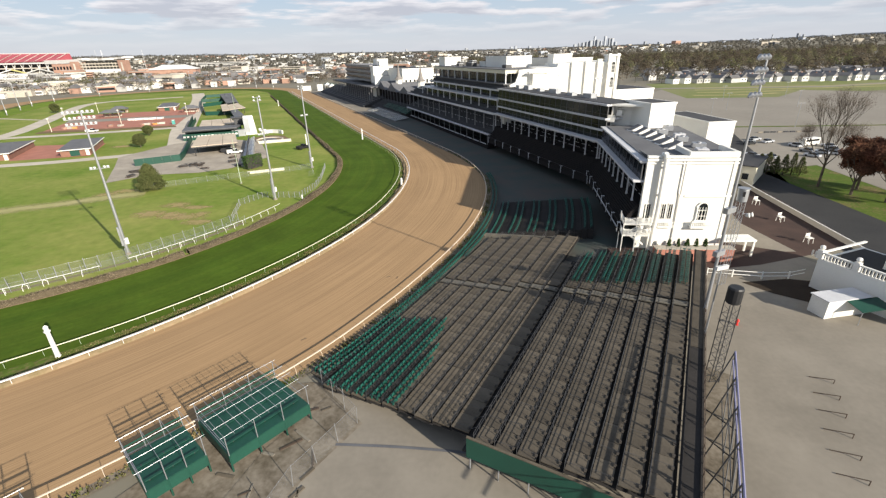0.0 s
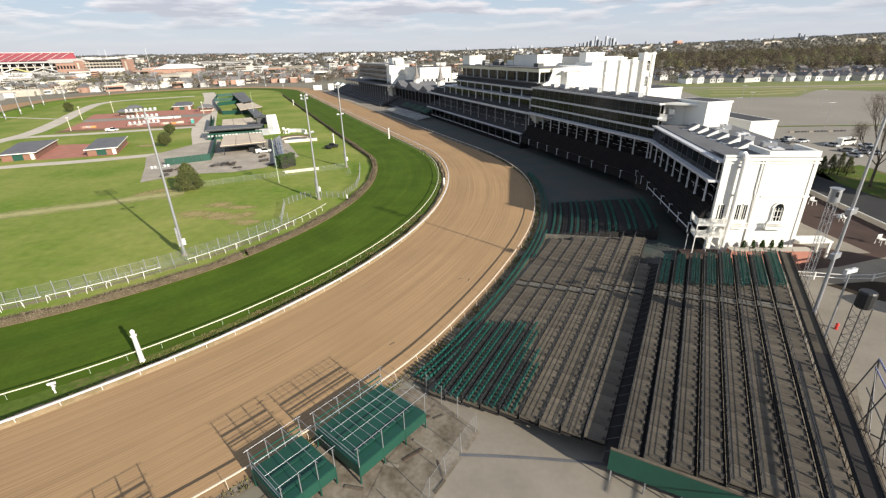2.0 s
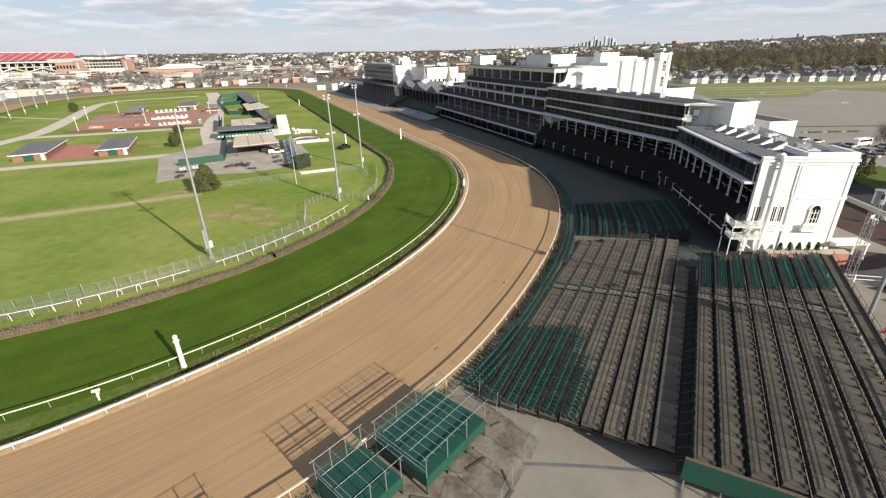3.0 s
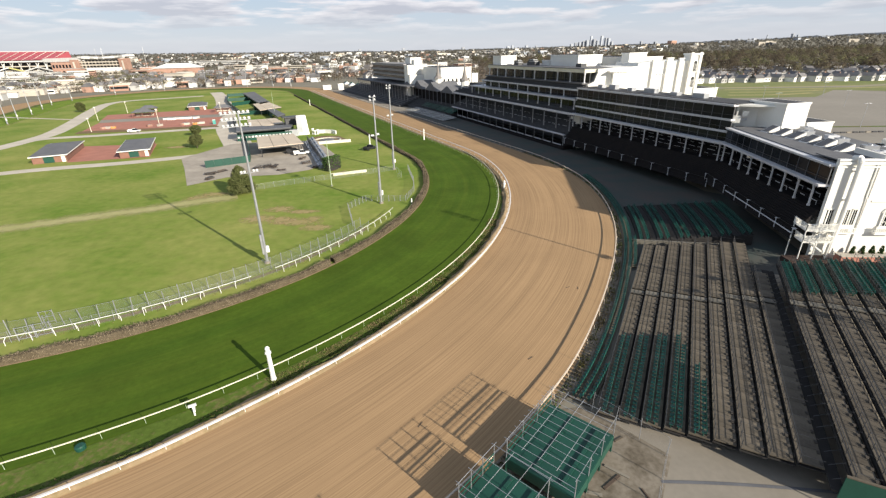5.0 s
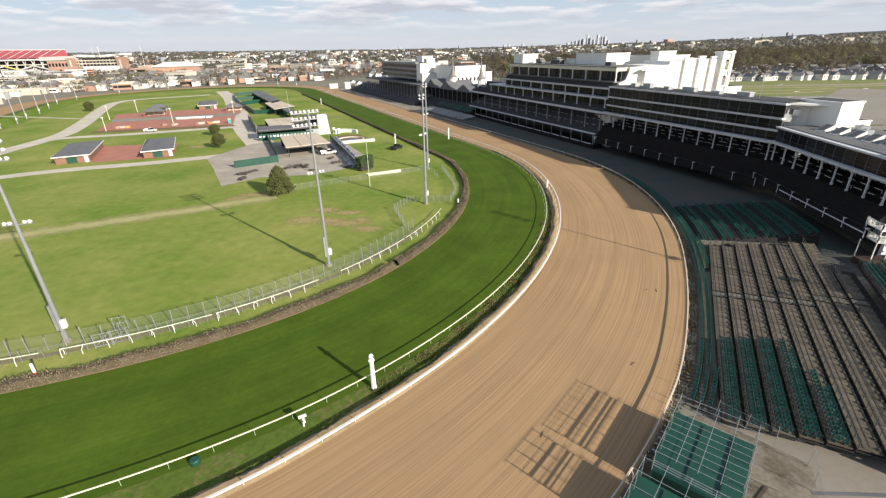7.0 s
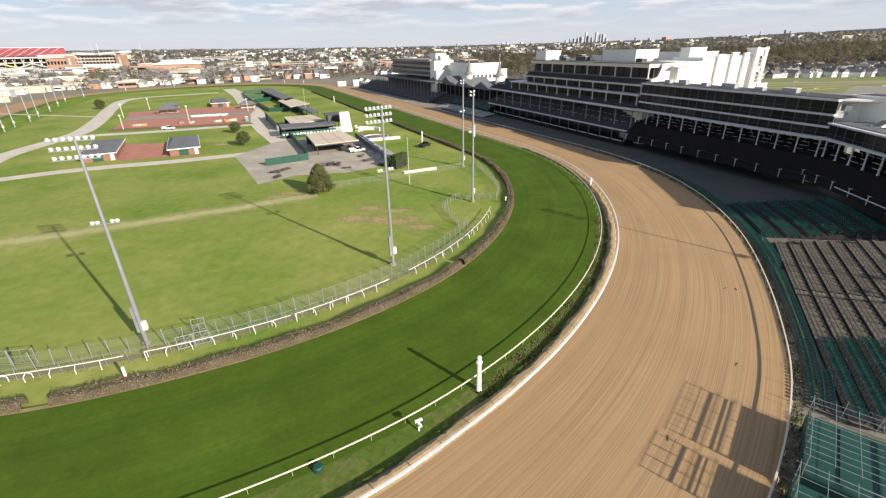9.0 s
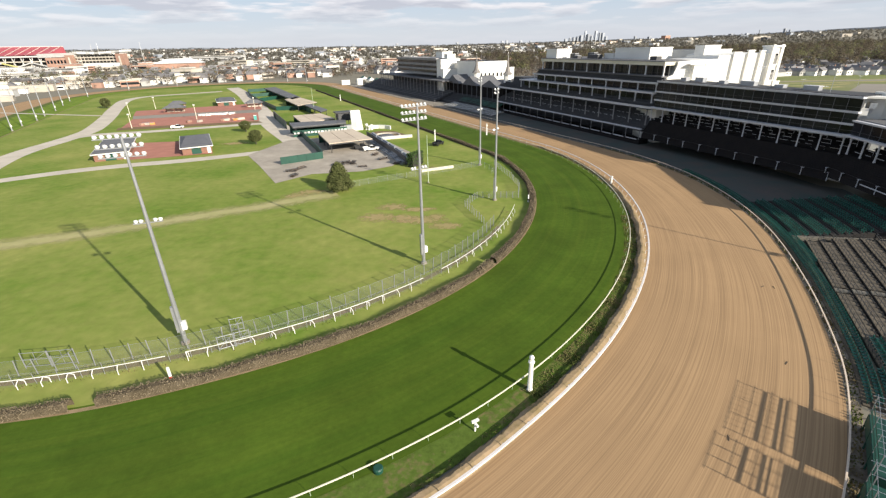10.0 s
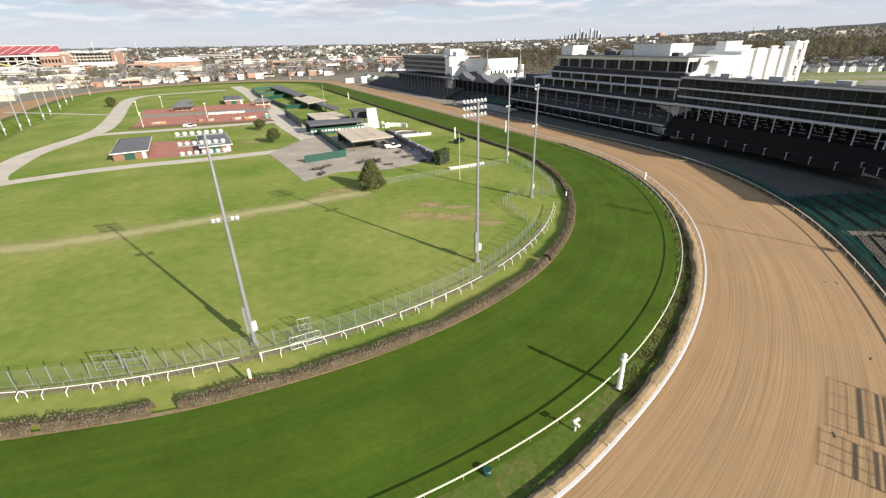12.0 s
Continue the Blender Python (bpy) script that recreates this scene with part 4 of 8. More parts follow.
def fascia(top, run, s0, s1, o, z0, z1, depth, mat=None, name="fascia"):
    g = Geo()
    run.block(g, s0, s1, o - depth, o, z0, z1)
    run.block(g, s0 - 0.05, s1 + 0.05, o - 0.1, o + 0.12, z1 - 0.18, z1 + 0.03)
    g.make(name, mat or M_FASCIA, top)


def columns(top, run, s0, s1, o, z0, z1, every, size=0.36, mat=None):
    n = int((s1 - s0) / every + 0.5)
    for k in range(n + 1):
        s = s0 + (s1 - s0) * k / n
        g = Geo()
        run.block(g, s - size / 2, s + size / 2, o - size, o, z0, z1 - 0.5)
        run.block(g, s - size * 0.75, s + size * 0.75, o - size * 1.25, o + size * 0.25, z1 - 0.5, z1)
        run.block(g, s - size * 0.7, s + size * 0.7, o - size * 1.2, o + size * 0.2, z0, z0 + 0.35)
        g.make("column", mat or M_FASCIA, top)


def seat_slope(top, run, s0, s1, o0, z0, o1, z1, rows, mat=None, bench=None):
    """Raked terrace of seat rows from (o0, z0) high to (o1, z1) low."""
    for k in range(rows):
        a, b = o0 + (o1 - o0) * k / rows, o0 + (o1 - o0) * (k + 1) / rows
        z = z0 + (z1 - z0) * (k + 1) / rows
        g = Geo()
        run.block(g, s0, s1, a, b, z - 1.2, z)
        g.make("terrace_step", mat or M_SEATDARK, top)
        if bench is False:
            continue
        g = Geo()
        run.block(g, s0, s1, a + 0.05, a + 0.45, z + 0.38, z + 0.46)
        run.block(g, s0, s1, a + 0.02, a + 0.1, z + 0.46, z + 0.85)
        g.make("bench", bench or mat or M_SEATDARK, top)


def front_fence(top, run, s0, s1, o, z, every=6.0, down=1.3):
    g = Geo()
    run.block(g, s0, s1, o - 0.06, o, z + 0.95, z + 1.03)
    g.make("handrail", M_BLACK, top)
    n = int((s1 - s0) / every + 0.5)
    for k in range(n + 1):
        s = s0 + (s1 - s0) * k / n
        g = Geo()
        run.block(g, s - 0.06, s + 0.06, o - 0.08, o + 0.04, z - down * 0.6, z + 0.75)
        run.block(g, s - 0.3, s + 0.3, o - 0.5, o + 0.1, z + 0.75, z + 0.81)
        g.make("rail_post", M_FASCIA, top)


# the three-storey glazed section
S1 = Run((70.3, 104.0), (49.6, 159.8))
stand = thing("clubhouse_stand", "long clubhouse stand with dark glazed storeys above a white colonnade", "grandstand")
n1 = S1.len
for z0, z1 in ((20.55, 21.0), (17.4, 17.85), (14.75, 15.2)):
    fascia(stand, S1, 0, n1, 0.0, z0, z1, 8)
fascia(stand, S1, -0.5, n1, 1.6, 12.3, 12.75, 9, M_FASCIA, "eave")
for z0, z1 in ((17.85, 20.55), (15.2, 17.4), (12.75, 14.75)):
    glazed_band(stand, S1, 0, n1, 0.0, z0, z1, 2.8)
g = Geo()
S1.block(g, 0, n1, -9, -0.6, 20.9, 21.15)
g.make("roof", M_DARKROOF, stand)
g = Geo()
S1.block(g, 0, n1, -9, -8, 0, 20.85)
g.make("core_wall", M_STUCCO, stand)
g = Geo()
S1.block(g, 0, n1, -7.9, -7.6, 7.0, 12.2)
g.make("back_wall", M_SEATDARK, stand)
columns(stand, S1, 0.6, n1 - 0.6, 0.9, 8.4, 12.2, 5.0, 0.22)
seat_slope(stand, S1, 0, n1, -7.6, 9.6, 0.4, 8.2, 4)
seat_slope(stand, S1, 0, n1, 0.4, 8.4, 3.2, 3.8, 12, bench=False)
front_fence(stand, S1, 0, n1, 3.3, 3.6, 6.2, 2.0)
def box_rails(top, run, s0, s1, rows):
    """Short pale partition rails of the shaded boxes, one object each."""
    rnd = random.Random(int(s1))
    for o, z in rows:
        s = s0 + rnd.uniform(0, 2)
        while s < s1 - 2:
            g = Geo()
            w = rnd.uniform(1.0, 2.3)
            run.block(g, s, s + w, o, o + 0.05, z, z + 0.11)
            if rnd.random() < 0.5:
                run.block(g, s, s + 0.07, o, o + 0.05, z - 0.6, z)
            g.make("box_rail", M_FASCIA, top)
            s += w + rnd.uniform(0.5, 2.2)


box_rails(stand, S1, 0.5, n1, ((-7.3, 11.4), (-6.6, 10.7), (-5.2, 10.1), (-3.6, 9.5), (-1.6, 9.0)))
for s, w, h in ((14, 3.6, 1.0), (22, 2.4, 0.7), (31, 4.2, 1.1), (39, 2.0, 0.8), (47, 3.0, 1.2), (53, 2.2, 0.9)):
    u_ = thing("roof_vent_box", "grey steel vent box on the clubhouse roof", "roof vent", "roof vents", S1.at(s, -5, 21.15), 20)
    Geo().box((0, 0, h / 2), (1.6, w, h)).make("casing", M_STEEL, u_)
    Geo().box((0, 0, h + 0.05), (1.8, w + 0.2, 0.1)).make("lid", M_FASCIA, u_)
for s in (9, 27, 44):
    rp = thing("roof_light_pole", "slim roof pole with small floodlights", "light pole", "roof light poles", S1.at(s, -3.5, 21.1))
    Geo().tube((0, 0, 0), (0, 0, 5.2), 0.06, 0.05).make("pole", M_STEEL, rp)
    Geo().box((0, 0, 5.0), (2.2, 0.08, 0.08), 15).make("crossarm", M_STEEL, rp)
    for k in (-0.9, 0, 0.9):
        Geo().box((k, 0.2 + 0.2 * k, 5.1), (0.4, 0.3, 0.3), 15).make("floodlight", M_LAMP, rp)

# the lower wing that bends round to the white end building
S0 = Run((66.2, 67.6), (70.3, 103.6))
wing = thing("stand_wing", "lower stand wing with one dark glazed storey over a white colonnade", "grandstand")
n0 = S0.len
fascia(wing, S0, 0, n0, 0.9, 15.75, 16.1, 4)
glazed_band(wing, S0, 0, n0, 0.9, 12.95, 15.75, 2.8)
fascia(wing, S0, 0, n0 + 0.5, 1.6, 12.55, 12.95, 4, M_FASCIA, "eave")
g = Geo()
S0.block(g, 6.2, n0, -16, -0.3, 16.0, 16.25)
S0.block(g, 0, 6.2, -3.5, -0.3, 16.0, 16.25)
g.make("roof", M_ROOF, wing)
g = Geo()
S0.block(g, 6.2, n0, -16, -8, 0, 15.4)
g.make("core_wall", M_STUCCO, wing)
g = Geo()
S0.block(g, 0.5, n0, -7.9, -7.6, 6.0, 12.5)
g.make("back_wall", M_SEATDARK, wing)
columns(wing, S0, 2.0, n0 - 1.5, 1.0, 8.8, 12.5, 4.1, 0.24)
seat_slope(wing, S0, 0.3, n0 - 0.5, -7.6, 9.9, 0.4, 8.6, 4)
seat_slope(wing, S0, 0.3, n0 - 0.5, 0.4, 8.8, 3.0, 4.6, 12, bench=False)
front_fence(wing, S0, 0.3, n0, 3.1, 4.6, 5.2, 1.6)
g = Geo()
S0.block(g, 0.3, 25, 3.15, 3.25, 4.5, 4.68)
g.make('top_rail', M_FASCIA, wing)
box_rails(wing, S0, 2, n0, ((-7.3, 11.6), (-6.2, 10.9), (-4.6, 10.3), (-2.8, 9.7), (-1.0, 9.2)))

# white end building of the wing
E0 = Run((80.2, 66.6), (66.2, 67.3))
end = thing("end_building", "white stucco end building with pilasters, arched window and parapet", "building")
ne = E0.len
g = Geo()
E0.block(g, 0, ne - 8.0, -6.0, 0, 0, 16.6)
E0.block(g, ne - 8.0, ne, -0.5, 0, 0, 16.6)
g.make("wall", M_STUCCO, end)
for s0, s1 in ((0, 0.6), (7.3, 7.9), (ne - 0.6, ne)):
    g = Geo()
    E0.block(g, s0, s1, 0, 0.12, 0, 16.2)
    g.make("pilaster", M_STUCCO, end)
g = Geo()
E0.block(g, -0.1, 7.3, 0, 0.22, 10.2, 10.5)
g.make("string_course", M_WHITE, end)
for z, h, o in ((16.2, 0.4, 0.32), (15.7, 0.2, 0.2), (0.0, 1.0, 0.18)):
    g = Geo()
    E0.block(g, -0.2, ne + 0.1, -0.1, o, z, z + h)
    g.make("cornice", M_WHITE, end)
g = Geo()
E0.block(g, 0, 7.6, -0.5, 0.1, 16.7, 17.6)
E0.block(g, 7.6, ne, -0.5, 0.1, 16.7, 17.0)
E0.block(g, 0, 0.5, -6, -0.5, 16.7, 17.6)
E0.block(g, 7.1, 7.6, -6, -0.5, 16.7, 17.6)
g.make("parapet", M_STUCCO, end)
g = Geo()
E0.block(g, 0.5, ne - 0.5, -6, -0.5, 16.6, 16.75)
g.make("roof", M_ROOF, end)


def arched_window(top, run, s, z, w, h, o=0.05):
    frame_ob = Geo()
    run.block(frame_ob, s - w * 0.75, s + w * 0.75, o, o + 0.25, z - 1.1, z - 0.75)
    run.block(frame_ob, s - w / 2 - 0.2, s - w / 2, o, o + 0.2, z - 0.75, z + h)
    run.block(frame_ob, s + w / 2, s + w / 2 + 0.2, o, o + 0.2, z - 0.75, z + h)
    for k in range(9):
        a0, a1 = math.pi * k / 9, math.pi * (k + 1) / 9
        p = [run.at(s + r * math.cos(a), o + 0.2, z + h + r * math.sin(a)) for a, r in ((a0, w / 2), (a1, w / 2), (a1, w / 2 + 0.25), (a0, w / 2 + 0.25))]
        frame_ob.quad(*p)
    win = frame_ob.make("window_frame", M_WHITE, top)
    g = Geo()
    run.block(g, s - w / 2, s + w / 2, o - 0.02, o + 0.04, z - 0.75, z + h)
    vs = [run.at(s, o + 0.04, z + h)] + [run.at(s + w / 2 * math.cos(math.pi * k / 12), o + 0.04, z + h + w / 2 * math.sin(math.pi * k / 12)) for k in range(13)]
    g.add(vs, [(0, k, k + 1) for k in range(1, 13)])
    g.make("pane", M_GLASS, win)
    g = Geo()
    for k in (-0.5, 0, 0.5):
        run.block(g, s + k * w * 0.66 - 0.04, s + k * w * 0.66 + 0.04, o + 0.04, o + 0.1, z - 0.75, z + h)
    for k in (0.3, 0.75):
        run.block(g, s - w / 2, s + w / 2, o + 0.04, o + 0.1, z - 0.75 + k * (h + 0.75), z - 0.67 + k * (h + 0.75))
    g.make("glazing_bar", M_WHITE, win)


arched_window(end, E0, 3.9, 6.9, 1.5, 1.5)
g = Geo()
E0.block(g, 2.2, 5.6, 0, 0.9, 4.9, 5.25)
for k in range(11):
    E0.block(g, 2.3 + 0.31 * k, 2.43 + 0.31 * k, 0.7, 0.82, 5.25, 5.95)
E0.block(g, 2.2, 5.6, 0.66, 0.9, 5.95, 6.1)
g.make("balcony", M_WHITE, end)
for s in (9.1, 10.2, 12.7, 13.5):
    g = Geo()
    E0.block(g, s - 0.3, s + 0.3, 0.0, 0.05, 6.4, 8.9)
    pane = g.make("window", M_GLASS, end)
    g = Geo()
    for a, b in ((-0.4, -0.3), (0.3, 0.4), (-0.03, 0.03)):
        E0.block(g, s + a, s + b, 0.0, 0.12, 6.3, 9.0)
    E0.block(g, s - 0.4, s + 0.4, 0.0, 0.12, 8.9, 9.1)
    g.make("window_frame", M_WHITE, pane)
g = Geo()
E0.block(g, 8.4, 10.9, 0, 0.6, 4.9, 5.15)
E0.block(g, 8.4, 10.9, 0.45, 0.6, 5.8, 5.95)
for k in range(8):
    E0.block(g, 8.5 + 0.32 * k, 8.6 + 0.32 * k, 0.47, 0.58, 5.15, 5.8)
g.make("balcony", M_WHITE, end)
g = Geo()
duct_line = [E0.at(11.4, -0.8, 17.1), E0.at(11.4, 0.4, 17.35), E0.at(11.4, 0.75, 16.7), E0.at(11.4, 0.75, 8.0), E0.at(11.75, 0.8, 0.2)]
for k in range(4):
    g.tube(duct_line[k], duct_line[k + 1], 0.36, n=12)
g.make("air_duct", M_WHITE, end)
for z in (5.0, 10.6, 15.2):
    g = Geo()
    E0.block(g, 11.0, 11.8, 0, 0.7, z, z + 0.1)
    g.make("duct_bracket", M_STEEL, end)
g = Geo()
g.tube(E0.at(8.3, 0.1, 16.2), E0.at(8.3, 0.1, 10.9), 0.1, n=8).tube(E0.at(8.3, 0.1, 10.9), E0.at(8.05, 0.2, 10.5), 0.1, n=8).tube(E0.at(8.05, 0.2, 10.5), E0.at(8.05, 0.1, 1.0), 0.1, n=8)
g.make("downpipe", M_WHITE, end)

# angular two-storey fire stair beside the end building
stair = thing("fire_stair", "white steel fire stair with two railed landings beside the end building", "stair")
plan = [(63.2, 65.6), (67.6, 65.3), (67.6, 66.6), (65.6, 66.9), (65.4, 69.4), (63.9, 69.4)]
for z in (4.0, 6.0):
    g = Geo()
    g.prism(plan, z - 0.16, z)
    g.make("landing", M_WHITE, stair)
    for a, b in ((plan[5], plan[0]), (plan[0], plan[1]), (plan[1], plan[2])):
        g = Geo()
        a, b = Vector((*a, z)), Vector((*b, z))
        for zz in (0.12, 1.05):
            g.tube(a + Vector((0, 0, zz)), b + Vector((0, 0, zz)), 0.045, n=5)
        n = int((b - a).length / 0.16)
        for k in range(n + 1):
            e = a.lerp(b, k / n)
            g.tube(e, e + Vector((0, 0, 1.05)), 0.028 if k % 6 else 0.05, n=4)
        g.make("railing", M_WHITE, stair)
for x, y in ((63.3, 65.7), (64.0, 69.3), (65.4, 65.55), (67.5, 65.4)):
    Geo().tube((x, y, 0), (x, y, 7.1), 0.09, n=8).make("post", M_WHITE, stair)
for z0, z1, x0, x1 in ((1.9, 4.0, 67.2, 64.2), (4.0, 6.0, 64.2, 67.2)):
    for y in (65.75, 66.45):
        Geo().obox((x0, y, z0), (x1 - x0, 0, z1 - z0), (0, 0.05, 0), (0, 0, 0.22)).make("stringer", M_WHITE, stair)
    for k in range(10):
        Geo().box((x0 + (x1 - x0) * (k + 0.5) / 10, 66.12, z0 + (z1 - z0) * (k + 0.5) / 10), (0.3, 0.66, 0.05)).make("tread", M_WHITE, stair)
ter = thing("stair_terrace", "low red brick terrace under the fire stair", "terrace")
Geo().obox((61.6, 64.7, 0), (6.8, -0.2, 0), (0, 2.4, 0), (0, 0, 1.0)).make("body", M_BRICKWALK, ter)
Geo().obox((61.5, 64.6, 1.0), (7.0, -0.2, 0), (0, 0.3, 0), (0, 0, 0.1)).make("coping", M_BRICKWALK, ter)

# roof plant on the wing
rnd = random.Random(3)
for k in range(6):
    s, o = 7 + 4.4 * k + rnd.uniform(-0.6, 0.6), -rnd.uniform(9, 12)
    u = thing("rooftop_unit", "pale grey rooftop air handling unit", "air conditioner", "rooftop units", S0.at(s, o, 16.25), 80 + rnd.uniform(-6, 6))
    w, d, h = rnd.uniform(1.2, 2.6), rnd.uniform(1.2, 2.2), rnd.uniform(0.5, 1.0)
    Geo().box((0, 0, h / 2 + 0.12), (w, d, h)).make("casing", M_FASCIA if k % 3 == 0 else M_STEEL, u)
    Geo().lathe([(0.35, h + 0.12), (0.35, h + 0.3), (0.3, h + 0.32)], n=10).make("fan_cowl", M_STEEL, u)
    Geo().box((0, 0, 0.06), (w * 0.9, d * 0.9, 0.12)).make("curb", M_DARKSTEEL, u)


for k in range(6):
    sk = thing("roof_skylight", "white sawtooth skylight with a sloping dark pane", "skylight", "roof skylights", (74.6 - 0.05 * k, 96.5 - 3.9 * k, 16.25), 6)
    g = Geo()
    g.add([(-1.5, -1.0, 0), (1.3, -1.0, 0), (1.3, 1.0, 0), (-1.5, 1.0, 0), (1.1, -1.0, 1.25), (1.1, 1.0, 1.25)], [(3, 2, 1, 0), (0, 1, 4), (2, 3, 5), (1, 2, 5, 4), (0, 4, 5, 3)])
    g.make("body", M_WHITE, sk)
    Geo().obox((-1.3, -0.8, 0.14), (2.2, 0, 1.06), (0, 1.6, 0), (-0.02, 0, 0.04)).make("pane", M_ROOF, sk)


def white_block(name, label, run, s0, s1, o0, o1, z0, z1, group=""):
    b = thing(name, label, "building", group)
    g = Geo()
    run.block(g, s0, s1, o0, o1, z0, z1)
    g.make("wall", M_STUCCO, b)
    g = Geo()
    run.block(g, s0 - 0.15, s1 + 0.15, o0 - 0.15, o1 + 0.15, z1, z1 + 0.35)
    g.make("coping", M_WHITE, b)
    g = Geo()
    run.block(g, s0 + 0.4, s1 - 0.4, o0 + 0.4, o1 - 0.4, z1 + 0.35, z1 + 0.38)
    g.make("roof", M_DARKROOF, b)
    return b


cw = thing("cream_rear_building", "low cream rear building with a dark flat roof", "building", "", (110.5, 117, 0), -40)
Geo().box((0, 0, 2.4), (12, 15, 4.8)).make("wall", M_CREAM, cw)
Geo().box((0, 0, 4.9), (12.6, 15.6, 0.2)).make("roof", M_DARKROOF, cw)
for k in (-4, 0, 4):
    Geo().box((k, -7.55, 2.2), (1.4, 0.12, 1.5)).make("window", M_GLASS, cw)
PH = Run((84.4, 100.4), (78.2, 98.6))
white_block("penthouse", "white boxy roof penthouse behind the wing", PH, 0, PH.len, -9, 0, 15.9, 21.3)
RC = Run((77.8, 101.2), (70.9, 105.2))
recess = thing("roof_shelter", "white recessed shelter with a thin flat roof beside the penthouse", "shelter")
for part_name, s0, s1, o0, o1, z0, z1 in (("rear_wall", 0, RC.len - 0.6, -6, -2.4, 15.9, 20.6), ("roof_slab", -0.3, RC.len + 0.3, -6, 0.3, 20.6, 21.0), ("parapet", RC.len - 1.9, RC.len + 0.4, -0.5, 0.4, 17.0, 18.5),
                                          ("post", RC.len - 1.2, RC.len - 0.9, -0.6, -0.3, 16.0, 20.6), ("stringer", RC.len - 3.2, RC.len - 2.0, -2.2, -0.6, 18.4, 19.6)):
    g = Geo()
    RC.block(g, s0, s1, o0, o1, z0, z1)
    g.make(part_name, M_STUCCO, recess)
AX = Run((121.0, 203.0), (100.0, 196.0))
white_block("side_annex", "low white annex with a dark flat roof beside the corner tower", AX, 0, AX.len, -22, 0, 0, 16.3)
RB = Run((118.8, 134.8), (110.3, 133.6))
white_block("rear_block", "white rear block with a dark flat roof", RB, 0, RB.len, -24, 0, 0, 11.8)
# roof monitors in a row on the wing
for k in range(6):
    mon = thing("roof_monitor", "grey triangular roof monitor on the wing", "skylight", "roof monitors")
    g = Geo()
    s = 5.0 + 4.6 * k
    a = [S0.at(s, -5.2, 16.25), S0.at(s + 2.6, -5.2, 16.25), S0.at(s, -9.2, 16.25), S0.at(s + 2.6, -9.2, 16.25), S0.at(s, -7.2, 16.9), S0.at(s + 2.6, -7.2, 16.9)]
    g.add(a, [(0, 1, 3, 2), (0, 4, 5, 1), (2, 3, 5, 4)])
    g.make("slope", M_ROOF, mon)
    g = Geo()
    g = Geo()
    t = S0.t * -0.06
    g.add([a[0] + t, a[2] + t, a[4] + t], [(0, 1, 2)])
    g.make("gable_end", M_FASCIA, mon)

# the tall old section
S2 = Run((52.2, 162.0), (11.5, 260.0))
tall = thing("main_stand", "tall main grandstand with stacked shaded terraces and a white top storey", "grandstand")
u = 72.0
fascia(tall, S2, 0, u, 0.0, 25.5, 26.6, 26, M_CREAM)
glazed_band(tall, S2, 0, u, -2.0, 22.2, 25.5, 2.4)
columns(tall, S2, 0.4, u - 1, -0.3, 22.2, 25.5, 8.0, 0.36, M_FASCIA)
fascia(tall, S2, 0, u + 2, 0.5, 21.8, 22.2, 26, M_ROOF)
seat_slope(tall, S2, 0, u + 2, -2.0, 22.0, 1.0, 20.6, 3, M_SEATGREY)
fascia(tall, S2, 0, u + 4, 1.6, 19.7, 20.2, 26)
glazed_band(tall, S2, 0, u + 4, -0.6, 17.2, 19.7, 4.0)
columns(tall, S2, 1, u + 3, 1.2, 17.2, 19.7, 8.0, 0.3)
fascia(tall, S2, 0, u + 14, 2.8, 16.6, 17.1, 26)
glazed_band(tall, S2, 0, u + 14, 0.2, 13.4, 16.6, 4.0)
columns(tall, S2, 1, u + 13, 2.4, 13.6, 16.6, 8.0, 0.3)
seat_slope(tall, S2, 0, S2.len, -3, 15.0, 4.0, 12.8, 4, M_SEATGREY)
fascia(tall, S2, -1.0, S2.len, 4.4, 12.0, 12.7, 10, M_FASCIA, "eave")
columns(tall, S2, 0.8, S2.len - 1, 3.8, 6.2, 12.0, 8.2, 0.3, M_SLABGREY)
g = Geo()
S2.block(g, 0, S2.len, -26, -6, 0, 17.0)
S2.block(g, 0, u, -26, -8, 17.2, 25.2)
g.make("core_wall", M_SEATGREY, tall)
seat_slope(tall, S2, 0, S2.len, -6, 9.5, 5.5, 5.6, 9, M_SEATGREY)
fascia(tall, S2, 0, S2.len - 4, 6.4, 5.05, 5.4, 6, M_FASCIA, "lower_eave")
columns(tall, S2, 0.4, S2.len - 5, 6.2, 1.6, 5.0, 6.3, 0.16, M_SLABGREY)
for k in range(15):
    g = Geo()
    S2.block(g, 1 + 6.3 * k, 6 + 6.3 * k, 6.4, 6.5, 1.6, 1.85)
    g.make("parapet_panel", M_FASCIA, tall)
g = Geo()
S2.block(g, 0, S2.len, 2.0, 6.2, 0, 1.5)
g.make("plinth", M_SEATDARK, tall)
g = Geo()
S2.block(g, 0, u, -26, 0, 26.7, 26.9)
g.make("roof", M_ROOF, tall)
box_rails(tall, S2, 3, S2.len - 4, ((-5.0, 10.6), (-2.0, 8.6), (2.0, 7.4)))

# big white gable wall with the corner tower, behind the glazed section
W = Run((90.2, 164.3), (52.4, 162.8))
gable = thing("white_gable_wall", "high white end wall of the main stand with buttresses", "building")
nw = W.len
g = Geo()
profile = [(0, 0), (nw, 0), (nw, 21.0), (nw - 3.6, 22.6), (nw - 4.6, 25.4), (nw - 4.6, 26.6), (nw - 18, 27.2), (nw - 18.2, 28.2), (12, 28.6), (0, 28.6)]
front = [W.at(s, 0, z) for s, z in profile]
back = [W.at(s, -20, z) for s, z in profile]
m = len(profile)
